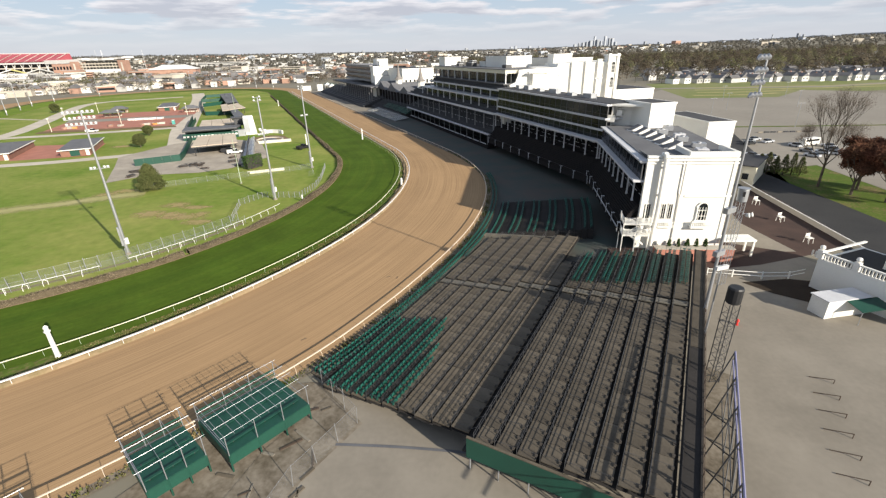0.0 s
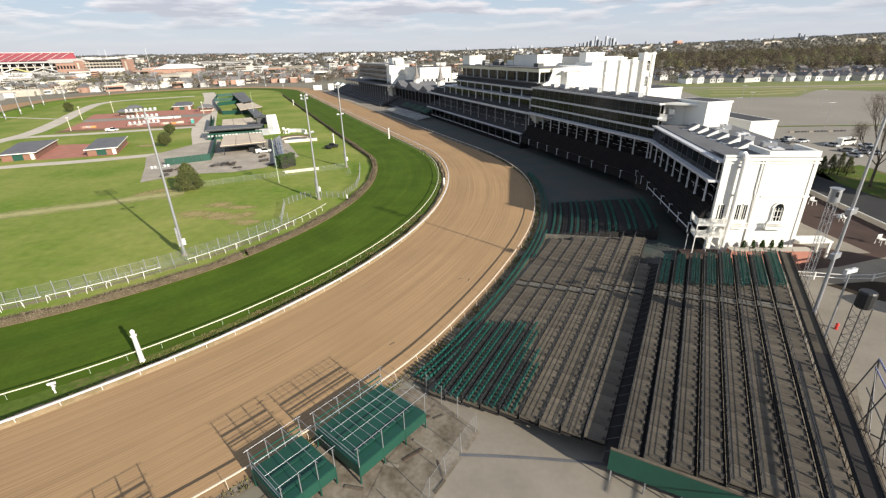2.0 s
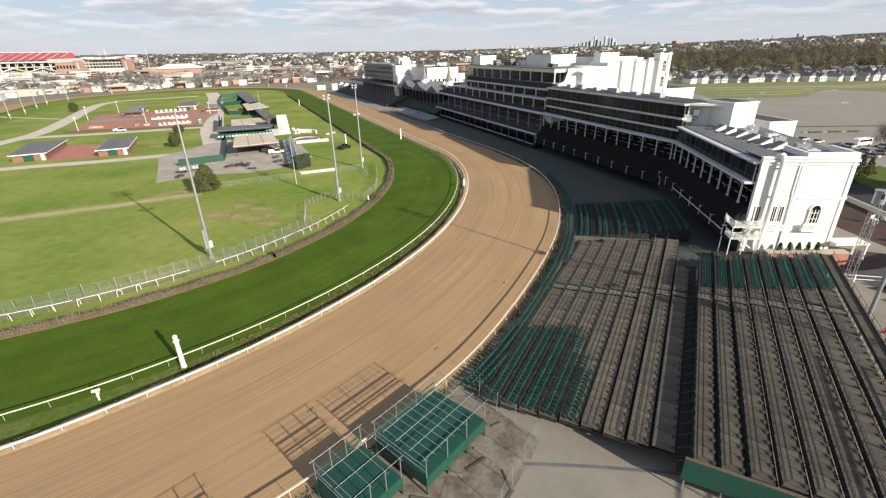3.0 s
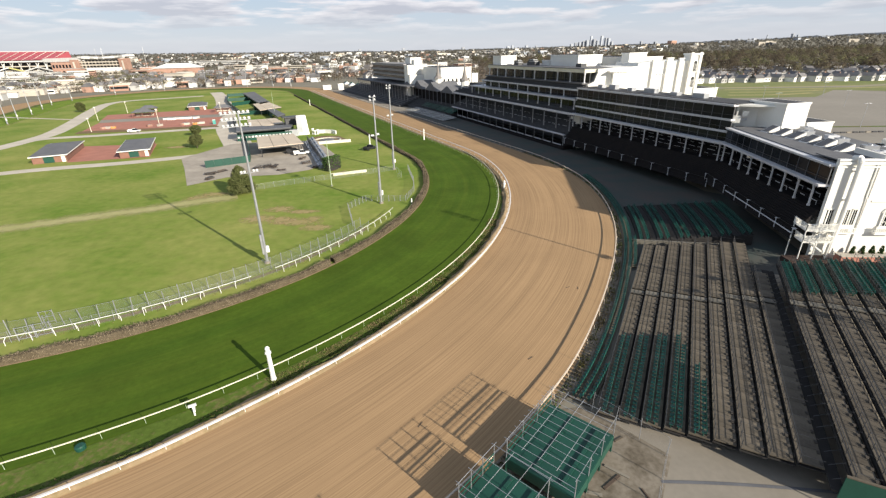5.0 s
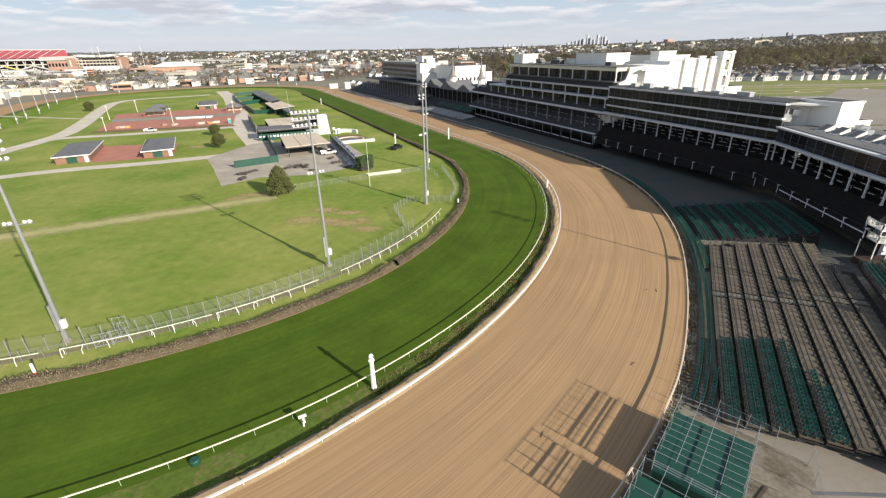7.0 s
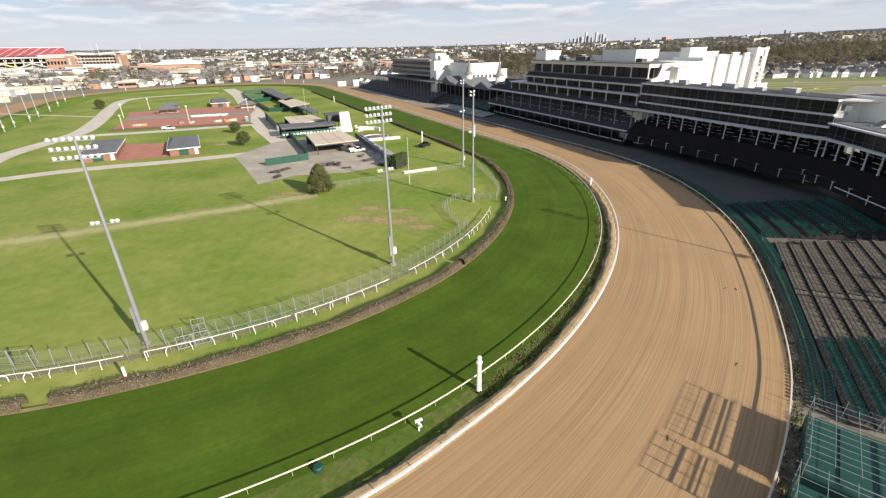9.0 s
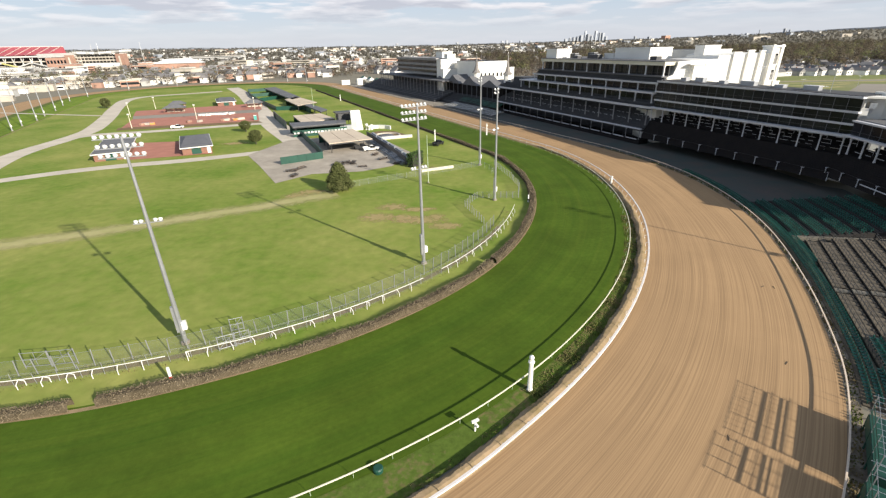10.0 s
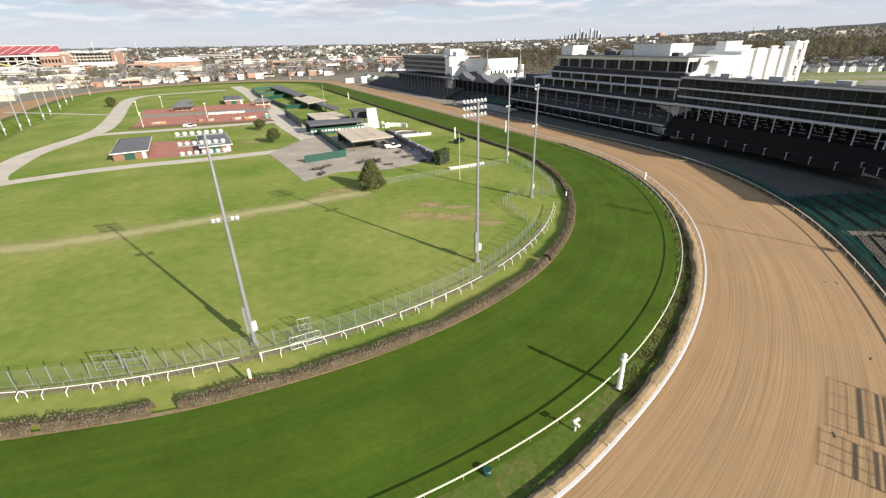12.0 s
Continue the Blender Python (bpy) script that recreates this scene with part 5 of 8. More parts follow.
g.add(front + back, [tuple(range(m)), tuple(range(2 * m - 1, m - 1, -1))] + [(i, m + i, m + (i + 1) % m, (i + 1) % m) for i in range(m)])
g.make("wall", M_STUCCO, gable)
for s, w, z in ((4.6, 1.4, 29.2), (8.2, 2.0, 29.4), (12.6, 2.4, 28.9)):
    g = Geo()
    W.block(g, s, s + w, 0, 0.7, 0, z)
    W.block(g, s - 0.15, s + w + 0.15, -0.2, 0.9, z, z + 0.35)
    g.make("buttress", M_STUCCO, gable)
tower = thing("corner_tower", "square white corner tower with tall arched windows", "tower")
g = Geo()
W.block(g, -1.0, 2.4, -4.0, 0.9, 0, 30.4)
g.make("wall", M_STUCCO, tower)
g = Geo()
for s, w in ((-1.2, 0.9), (1.7, 0.9)):
    W.block(g, s, s + w, 0.9, 1.25, 0, 31.2)
W.block(g, -1.4, 2.7, -4.2, 1.35, 30.4, 30.9)
g.make("quoin", M_STUCCO, tower)
for z in (26.0, 21.0):
    arched_window(tower, W, 0.7, z, 1.2, 1.9, 0.92)
roofs = ((S2, 16, 34, -20, -9, 26.8, 30.6, "long white rooftop plant room"), (S2, 34.5, 40, -16, -9, 26.8, 28.6, "low white rooftop cabin"), (S2, 63, 71, -10, -2, 26.8, 30.4, "white rooftop cabin with a glazed front"),
         (S2, 4, 8, -30, -22, 26.8, 31.0, "plain white rooftop plant block"), (S2, 10, 40, -44, -28, 20, 29.4, "grey rooftop hall behind the white blocks"))
for run, s0, s1, o0, o1, z0, z1, lab in roofs:
    white_block("rooftop_block", lab, run, s0, s1, o0, o1, z0, z1, "rooftop blocks")

for s, o, w, h in ((10, -6, 3.0, 1.2), (42, -6, 6.0, 1.6), (47, -9, 4.0, 2.2), (52, -5, 3.0, 1.0), (58, -8, 3.4, 1.8)):
    cab = thing("rooftop_unit", "dark rooftop air handling unit on the main stand", "air conditioner", "rooftop units", S2.at(s, o, 26.9), 23)
    Geo().box((0, 0, h / 2), (2.4, w, h)).make("casing", M_DARKSTEEL, cab)
    Geo().box((0, 0, h + 0.06), (2.0, w * 0.8, 0.12)).make("grille", M_STEEL, cab)
duct = thing("wall_duct", "white boxed air duct against the gable wall", "duct")
g = Geo()
W.block(g, 24.5, 28.5, 0, 1.8, 20, 25.6)
g.make("body", M_STUCCO, duct)
g = Geo()
W.block(g, 22.8, 30.0, 0, 2.2, 25.6, 25.9)
g.make("cap", M_WHITE, duct)

# old stand with the twin spires, farther up the homestretch
S3 = Run((11.5, 261.0), (-26.0, 338.0))
old = thing("old_stand", "old stand with slate gabled roofs between the newer stands", "grandstand")
g = Geo()
S3.block(g, 0, S3.len, -22, 0, 0, 11)
g.make("wall", M_SEATDARK, old)
for s0, s1, zt in ((0, 20, 15.0), (24, 42, 16.0), (46, 64, 16.0), (64, 85, 14.5)):
    g = Geo()
    a = [S3.at(s0, 3, 11), S3.at((s0 + s1) / 2, 3, zt), S3.at(s1, 3, 11), S3.at(s0, -14, 11), S3.at((s0 + s1) / 2, -14, zt), S3.at(s1, -14, 11)]
    g.add(a, [(0, 2, 1), (3, 4, 5), (0, 1, 4, 3), (1, 2, 5, 4), (0, 3, 5, 2)])
    g.make("gable_roof", M_SLATE, old)
columns(old, S3, 1, S3.len - 1, 2.6, 2, 11, 6.0, 0.3, M_ROOF)
seat_slope(old, S3, 0, S3.len, -4, 7, 10, 1.4, 8, M_SEATGREY)
for x, y, zt in ((14.5, 268.0, 28.4), (-1.1, 292.0, 28.0)):
    sp = thing("spire", "white octagonal turret with a slender grey spire", "spire", "twin spires", (x, y, 0))
    Geo().lathe([(2.1, 10), (2.1, 17.2), (2.4, 17.4), (2.4, 17.9)], n=8).make("turret", M_STUCCO, sp)
    Geo().lathe([(2.9, 17.9), (1.5, 19.2), (0.75, 22.0), (0.05, zt)], n=8).make("steeple", M_SPIRE, sp)
    Geo().lathe([(0.03, zt), (0.3, zt + 0.3), (0.03, zt + 0.7)], n=8).make("finial", M_WHITE, sp)
HR = Run((20.0, 309.0), (0.5, 300.0))
hall_ = white_block("rear_hall", "white hall with arched windows behind the spires", HR, 0, HR.len, -30, 0, 0, 23.3)
white_block("rear_hall", "lower white wing of the hall behind the spires", HR, -4.5, -0.2, -30, 0.6, 0, 19.4)
for k in range(7):
    g = Geo()
    a = 1.2 + 2.9 * k
    HR.block(g, a, a + 1.2, 0, 0.1, 14.6, 16.4)
    arc = [HR.at(a + 0.6 + 0.6 * math.cos(math.pi * i / 8), 0.1, 16.4 + 0.6 * math.sin(math.pi * i / 8)) for i in range(9)]
    g.add(arc, [tuple(range(9))])
    g.make("window", M_GLASS, hall_)
white_block("rear_hall", "white stair block behind the spires", S3, 66, 84, -26, -8, 0, 21.5)

# far stand
S4 = Run((-20.0, 322.0), (-66.0, 416.0))
fars = thing("far_stand", "distant grandstand with stacked open terraces over a colonnade", "grandstand")
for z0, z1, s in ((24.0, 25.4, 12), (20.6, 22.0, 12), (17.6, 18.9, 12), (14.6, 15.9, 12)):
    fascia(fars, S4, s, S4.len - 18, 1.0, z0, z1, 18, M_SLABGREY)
for z0, z1 in ((22.0, 24.0), (18.9, 20.6), (15.9, 17.6)):
    glazed_band(fars, S4, 12, S4.len - 18, 0.4, z0, z1, 8)
fascia(fars, S4, -12, S4.len + 6, 8.0, 11.8, 12.4, 26, M_ROOF, "eave")
columns(fars, S4, -10, S4.len + 5, 7.4, 2.0, 11.8, 6.0, 0.3, M_SLABGREY)
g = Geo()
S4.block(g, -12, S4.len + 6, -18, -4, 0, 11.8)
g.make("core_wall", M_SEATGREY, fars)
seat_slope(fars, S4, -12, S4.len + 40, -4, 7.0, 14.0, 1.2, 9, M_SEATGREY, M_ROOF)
white_block("far_core", "white service core of the far stand", S4, 5, 11.8, -14, 0.5, 0, 24.5)
white_block("far_core", "lower white stepped block of the far stand", S4, 0.5, 4.9, -12, 1.0, 0, 18.5)
white_block("far_core", "white stair head of the far stand", S4, 4, 9, -10, -4, 24.9, 27.5)
white_block("far_core", "white rooftop plant on the far stand", S4, 16, 26, -14, -6, 25.35, 29.0)
white_block("gate_block", "white gate block at the end of the homestretch", S4, S4.len + 60, S4.len + 64, 8, 13, 0, 5.5)

white_block("gate_block", "smaller white gate pier at the end of the homestretch", S4, S4.len + 70, S4.len + 72, 18, 26, 0, 4)
for k in range(9):
    te = thing("green_tent", "green pyramid-roofed tent at the end of the stands", "tent", "green tents", S4.at(S4.len + 40 + 7.5 * k, -2 - 1.5 * (k % 3), 0), 25)
    g = Geo()
    g.add([(-3.4, -3.4, 3.4), (3.4, -3.4, 3.4), (3.4, 3.4, 3.4), (-3.4, 3.4, 3.4), (0, 0, 6.0)], [(3, 2, 1, 0), (0, 1, 4), (1, 2, 4), (2, 3, 4), (3, 0, 4)])
    g.make("canopy", M_GREEN if k % 3 else M_WHITE, te)
    for i in (-3.2, 3.2):
        for j in (-3.2, 3.2):
            Geo().tube((i, j, 0), (i, j, 3.4), 0.08).make("pole", M_WHITE, te)


# ---------- open-air box seating on the turn ----------
def seat_mesh():
    g = Geo()
    g.box((0, 0, 0.42), (0.34, 0.36, 0.05)).box((-0.2, 0, 0.62), (0.05, 0.38, 0.36)).box((0, 0, 0.2), (0.06, 0.26, 0.4))
    return g


def seat_block(top, spots, budget):
    """Seats as single objects on one mesh; those past the budget joined into one."""
    first = seat_mesh().make("seat", M_SEAT, top)
    me = first.data
    bpy.data.objects.remove(first)
    proto = seat_mesh()
    rest = Geo()
    for k, (p, a) in enumerate(spots):
        m = Matrix.Translation(p) @ Matrix.Rotation(radians(a), 4, "Z")
        if k < budget:
            piece("seat", me, top, m)
        else:
            rest.add([m @ Vector(v) for v in proto.v], proto.f)
    if rest.v:
        tagged(rest.make("seat_bank", M_SEAT, top), kind="stuff")


def inside(p, poly):
    n = len(poly)
    return all((poly[(i + 1) % n][0] - poly[i][0]) * (p[1] - poly[i][1]) - (poly[(i + 1) % n][1] - poly[i][1]) * (p[0] - poly[i][0]) >= 0 for i in range(n))


def tier_stand(name, label, wdir, q0, q1, width, height, region, seats, panel, drop, rows_per=2, gap=0.34, deck=None):
    """Stepped decks along wdir; height(q) gives the deck level; seats(p) tells where chairs stand."""
    w = Vector((*wdir, 0)).normalized()
    v = Vector((w.y, -w.x, 0))
    turn = math.degrees(math.atan2(v.y, v.x))
    top = thing(name, label, "bleachers")
    unit = Geo().box((0, 0, -0.06), (width - gap, panel - 0.04, 0.12)).make("deck_panel", deck or M_DECK, top)
    me = unit.data
    bpy.data.objects.remove(unit)
    unit = Geo().box((0, 0, -0.05), (width - 0.2, 1.1, 0.14)).make("aisle_panel", M_AISLE, top)
    me2 = unit.data
    bpy.data.objects.remove(unit)
    spots = []
    fold = random.Random(name)
    q = q0
    while q < q1 - 0.1:
        z = height(q)
        mid = q + width / 2
        ss = [s * 0.25 for s in range(-40, 520) if region(v * mid + w * (s * 0.25))]
        if len(ss) > 12:
            s0, s1 = ss[0], ss[-1]
            n = max(1, int((s1 - s0) / panel))
            for k in range(n):
                c = v * (mid - 0.1) + w * (s0 + panel * (k + 0.5)) + Vector((0, 0, z))
                cu, cv = (c - A).dot(U), (c - A).dot(V)
                cross = abs(cu - 29.7) < 1.0
                piece("aisle_panel" if cross else "deck_panel", me2 if cross else me, top, Matrix.Translation(c) @ Matrix.Rotation(radians(turn), 4, "Z"))
            # riser and sub-deck coloured near-black for the shade between the decks
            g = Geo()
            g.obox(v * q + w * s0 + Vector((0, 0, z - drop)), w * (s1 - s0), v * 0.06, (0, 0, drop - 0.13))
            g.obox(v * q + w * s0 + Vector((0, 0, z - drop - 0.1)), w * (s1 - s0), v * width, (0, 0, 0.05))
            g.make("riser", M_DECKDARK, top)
            # pipe rail on the lower edge, short stanchions
            g = Geo()
            for zz in (0.45, 0.85):
                g.tube(v * (q + 0.05) + w * s0 + Vector((0, 0, z + zz)), v * (q + 0.05) + w * s1 + Vector((0, 0, z + zz)), 0.025, n=4)
            k = 0
            while s0 + k * 1.25 <= s1:
                b = v * (q + 0.05) + w * (s0 + k * 1.25) + Vector((0, 0, z - 0.05))
                g.tube(b, b + Vector((0, 0, 0.92)), 0.03, n=4)
                if k % 2 == 0:
                    g.tube(b + Vector((0, 0, 0.8)), b + v * (width - 0.4) + Vector((0, 0, 0.8)), 0.016, n=3)
                k += 1
            g.make("pipe_rail", M_DARKSTEEL, top)
            # seat mounts left bare where the chairs are taken out
            g = Geo()
            for o in (width - 0.38,):
                k = 0
                while s0 + 0.5 + k * 1.24 <= s1 - 0.3:
                    p = v * (q + o) + w * (s0 + 0.5 + k * 1.24)
                    if not seats(p):
                        g.box((p.x, p.y, z + 0.045), (0.18, 0.36, 0.09), turn + fold.uniform(-8, 8))
                        g.box((p.x, p.y, z + 0.11), (0.24, 0.08, 0.05), turn)
                    k += 1
            for r in range(rows_per):
                o = 0.55 + r * (width - 0.7) / rows_per
                k = 0
                while s0 + 0.3 + k * 0.62 <= s1 - 0.3:
                    p = v * (q + o) + w * (s0 + 0.3 + k * 0.62)
                    if seats(p):
                        spots.append((p + Vector((0, 0, z)), turn + 180))
                    k += 1
            if g.v:
                tagged(g.make("seat_mount", M_MOUNT, top), kind="stuff")
        q += width
    spots.sort(key=lambda e: (e[0] - Vector((20, 20, 0))).length)
    seat_block(top, spots, 290)
    return top


A = Vector((36.4, 22.4, 0))
U, V = Vector((0.45, 0.893, 0)), Vector((0.893, -0.45, 0))
F0, F1, B1, B0 = (19.6, 33.0), (37.1, 23.7), (58.2, 70.6), (40.6, 74.4)


def left_region(p):
    d, e = p - CENTRE, p - A
    clear = d.length > radius("outer", math.degrees(math.atan2(d.y, d.x))) + 2.4
    return clear and inside((p.x, p.y), [F0, F1, B1, B0]) and e.dot(V) < (-0.5 if e.dot(U) < 29 else -1.1)


def left_seats(p):
    return inside((p.x, p.y), [(17.5, 33.5), (28.8, 27.5), (32.6, 35.5), (33.9, 43.8), (25.0, 45.4)])


tier_stand("box_seating", "stepped box seating of weathered decks with some green chairs", (0.45, 0.893), 4.0, 21.8, 1.97,
           lambda q: 0.5 + 0.105 * (q - 3.5), left_region, left_seats, 2.0, 0.3, 2, 0.24)



def right_region(p):
    d = p - A
    return 0 <= d.dot(U) <= 41.6 + 0.34 * d.dot(V) and -0.2 <= d.dot(V) <= 16.6


def right_seats(p):
    return (p - A).dot(U) > 31.3 + 0.19 * (p - A).dot(V)


qa = V.normalized().dot(A)
tier_stand("upper_box_seating", "upper box seating of dark weathered decks with some green chairs", (0.45, 0.893), qa + 0.2, qa + 15.2, 1.88,
           lambda q: 3.3 + 0.115 * (q - qa), right_region, right_seats, 2.0, 0.4, 2, 0.4, M_DECKOLD)
back = thing("walkway", "dark raised walkway on scaffold legs behind the upper seating", "walkway")
g = Geo()
g.obox(A + V * 15.3 + U * 20.1 + Vector((0, 0, 4.75)), U * 26.9, V * 1.5, (0, 0, 0.14))
g.make("deck", M_DECKOLD, back)
# near part of the walkway deck in the near-black colour
g = Geo()
g.obox(A + V * 15.3 + Vector((0, 0, 4.75)), U * 20, V * 1.5, (0, 0, 0.15))
g.make("rubber_matting", M_DECKDARK, back)
for o, s0, s1 in ((15.4, 0, 47), (16.65, 0, 47)):
    g = Geo()
    g.obox(A + V * o + U * s0 + Vector((0, 0, 4.87)), U * (s1 - s0), V * 0.12, (0, 0, 0.14))
    g.make("kerb_beam", M_DECKDARK, back)
for k in range(18):
    p = A + V * 16.8 + U * (0.5 + 2.7 * k)
    Geo().tube(p, p + Vector((0, 0, 5.6)), 0.035, n=6).make("post", M_BROWNSTEEL, back)
    if k < 17:
        Geo().tube(p + Vector((0, 0, 0.3)), p + U * 2.7 + Vector((0, 0, 4.4)), 0.03, n=5).make("brace", M_BROWNSTEEL, back)
g = Geo()
for z in (5.1, 5.6):
    g.tube(A + V * 16.8 + Vector((0, 0, z)), A + V * 16.8 + U * 47 + Vector((0, 0, z)), 0.03, n=5)
g.make("guard_rail", M_BROWNSTEEL, back)
skirt = thing("green_skirt", "green board skirt closing the front of the upper seating", "skirting")
g = Geo()
g.obox(A - U * 0.15 + V * -0.3 + Vector((0, 0, 1.4)), V * 17, U * 0.1, (0, 0, 2.2))
g.make("panel", M_GREEN, skirt)
g = Geo()
g.obox(A - U * 0.2 + V * -0.3 + Vector((0, 0, 3.6)), V * 17, U * 0.2, (0, 0, 0.12))
g.make("capping", M_DECK, skirt)
for k in range(7):
    p = A + V * (2.6 * k)
    Geo().tube(p, p + Vector((0, 0, 1.5)), 0.06, n=6).make("leg", M_STEEL, skirt)
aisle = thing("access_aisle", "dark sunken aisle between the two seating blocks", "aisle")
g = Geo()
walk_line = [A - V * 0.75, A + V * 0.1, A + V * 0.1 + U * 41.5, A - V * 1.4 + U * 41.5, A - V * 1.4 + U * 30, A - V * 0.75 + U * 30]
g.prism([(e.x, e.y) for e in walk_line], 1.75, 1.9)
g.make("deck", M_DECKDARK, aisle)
for k in range(29):
    p = A - V * 0.8 + U * (0.3 + 1.45 * k) + Vector((0, 0, 2.6))
    Geo().obox(p, V * 0.95 + Vector((0, 0, 0.7)), U * 0.04, (0, 0, 0.04)).make("cross_pipe", M_DARKSTEEL, aisle)


def arc_step(r, half, a0, a1, z):
    """One curved step as a closed strip."""
    g = Geo()
    n = 40
    for i in range(n + 1):
        for rr, zz in ((r - half, 0), (r + half, 0), (r + half, z), (r - half, z)):
            g.v.append(tuple(on_line("outer", a0 + (a1 - a0) * i / n, rr) + Vector((0, 0, zz))))
    for i in range(n):
        for k in range(4):
            a, b = 4 * i + k, 4 * i + (k + 1) % 4
            g.f.append((a, a + 4, b + 4, b))
    g.f += [(0, 1, 2, 3), (4 * n + 3, 4 * n + 2, 4 * n + 1, 4 * n)]
    return g


# curved rows along the outer rail
rows = thing("rail_seating", "curved rows of green chairs along the outer rail", "bleachers")
spots = []
for r, z, a_start, a_end in ((1.7, 0.12, -37.4, 4), (2.5, 0.2, -37.4, 4), (3.3, 0.3, -37.4, -34.6), (3.3, 0.3, -22, -16.5)):
    a = a_start
    while a < a_end:
        p = on_line("outer", a, r)
        spots.append((p + Vector((0, 0, z)), a + 180))
        a += math.degrees(0.62 / 130)
    arc_step(r, 0.38, a_start - 0.2, a_end, z).make("curved_step", M_DECK, rows)
seat_block(rows, spots, 200)

# far block of chairs in the shade of the stand
far_rows = thing("shaded_seating", "block of dark green chairs in the shade of the stand", "bleachers")
spots = []
for k in range(17):
    a = -17.0 + 0.1 * k
    while a < -8.4:
        if k % 3 != 2:
            spots.append((on_line("outer", a, 4.4 + 1.15 * k) + Vector((0, 0, 0.4 + 0.1 * k)), a + 180))
        a += math.degrees(0.68 / 138)
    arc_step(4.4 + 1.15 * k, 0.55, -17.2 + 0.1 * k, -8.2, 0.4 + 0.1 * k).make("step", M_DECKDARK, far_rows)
seat_block(far_rows, spots, 60)
Geo().obox((40.2, 75.0, 0), (16.4, -2.9, 0), (0.1, 0.5, 0), (0, 0, 0.75)).make("front_kerb", M_AISLE, far_rows)


# ---------- infield buildings ----------
def pavilion(x, y, w, d, turn, label, h=2.8, door=True):
    top = thing("pavilion", label, "pavilion", "infield pavilions", (x, y, 0), turn)
    Geo().box((0, 0, h / 2), (w, d, h)).make("wall", M_BRICKWALL, top)
    g = Geo()
    e = 0.8
    a, b = w / 2 + e, d / 2 + e
    g.add([(-a, -b, h), (a, -b, h), (a, b, h), (-a, b, h), (0, -b + a * 0.9, h + 2.2), (0, b - a * 0.9, h + 2.2)], [(3, 2, 1, 0), (0, 1, 4), (1, 2, 5, 4), (2, 3, 5), (3, 0, 4, 5)])
    g.make("roof", M_SLATE, top)
    Geo().box((0, 0, h - 0.12), (w + 1.5, d + 1.5, 0.22)).make("eave", M_WHITE, top)
    Geo().box((-w * 0.1, -d / 2 - 0.03, 1.1), (2.6, 0.1, 2.2)).make("shutter_door", M_GREEN, top)
    Geo().box((w * 0.32, -d / 2 - 0.03, 1.05), (1.0, 0.1, 2.1)).make("door", M_WHITE, top)
    Geo().box((w / 2 + 0.03, 0, 1.5), (0.1, 1.2, 1.2)).make("window", M_WHITE, top)
    return top


def hut(x, y, w, d, turn, label, h=2.6, rise=1.8):
    """Brick hut whose slate roof runs back from the front eave to a high ridge."""
    top = thing("pavilion", label, "pavilion", "infield pavilions", (x, y, 0), turn)
    Geo().box((0, d / 2, h / 2), (w - 1.2, d - 1.0, h)).make("wall", M_BRICKWALL, top)
    g = Geo()
    a = w / 2
    g.add([(-a, -0.4, h), (a, -0.4, h), (a, d, h), (-a, d, h), (-a * 0.55, d * 0.5, h + rise), (a * 0.55, d * 0.5, h + rise)], [(3, 2, 1, 0), (0, 1, 5, 4), (1, 2, 5), (2, 3, 4, 5), (3, 0, 4)])
    g.make("roof", M_SLATE, top)
    Geo().box((0, -0.42, h - 0.1), (w, 0.12, 0.3)).make("front_eave", M_WHITE, top)
    for i in (-1, 1):
        Geo().box((i * a, d / 2, h - 0.1), (0.12, d, 0.3)).make("side_eave", M_WHITE, top)
    Geo().box((-w * 0.02, 0.45, 1.1), (3.0, 0.14, 2.1)).make("shutter_door", M_GREEN, top)
    Geo().box((w * 0.36, 0.45, 1.05), (1.1, 0.14, 2.1)).make("door", M_WHITE, top)
    return top


hut(-134.6, 152.2, 11.0, 31, 28, "low brick pavilion with a slate roof and green shutter")
hut(-109.0, 159.6, 10.5, 28, 28, "low brick pavilion with a slate roof beside the terrace")


def shelter(x, y, w, d, turn, label):
    """Open shelter: dark hipped roof on posts over a low wall."""
    top = thing("open_shelter", label, "shelter", "open shelters", (x, y, 0), turn)
    g = Geo()
    a, b, h = w / 2, d / 2, 2.6
    g.add([(-a, -b, h), (a, -b, h), (a, b, h), (-a, b, h), (-a * 0.4, 0, h + 1.9), (a * 0.4, 0, h + 1.9)], [(3, 2, 1, 0), (0, 1, 5, 4), (1, 2, 5), (2, 3, 4, 5), (3, 0, 4)])
    g.make("roof", M_SLATE, top)
    for i in (-0.8, 0, 0.8):
        for j in (-0.8, 0.8):
            Geo().box((i * a, j * b, h / 2), (0.3, 0.3, h)).make("post", M_BRICKWALL, top)
    Geo().box((0, b * 0.7, 0.9), (w * 0.75, 0.3, 1.8)).make("back_wall", M_TANBLOCK, top)
    return top


shelter(-183, 281, 13, 6, 18, "small open shelter with a dark hipped roof")
shelter(-193, 303, 10, 6, 18, "open shelter with a slate roof on the far lawn")
shelter(-142, 299, 11, 5, 18, "low open shelter with a dark roof beside the terrace")
hut(-164, 309, 12, 26, 26, "grey-roofed hut on the far lawn")


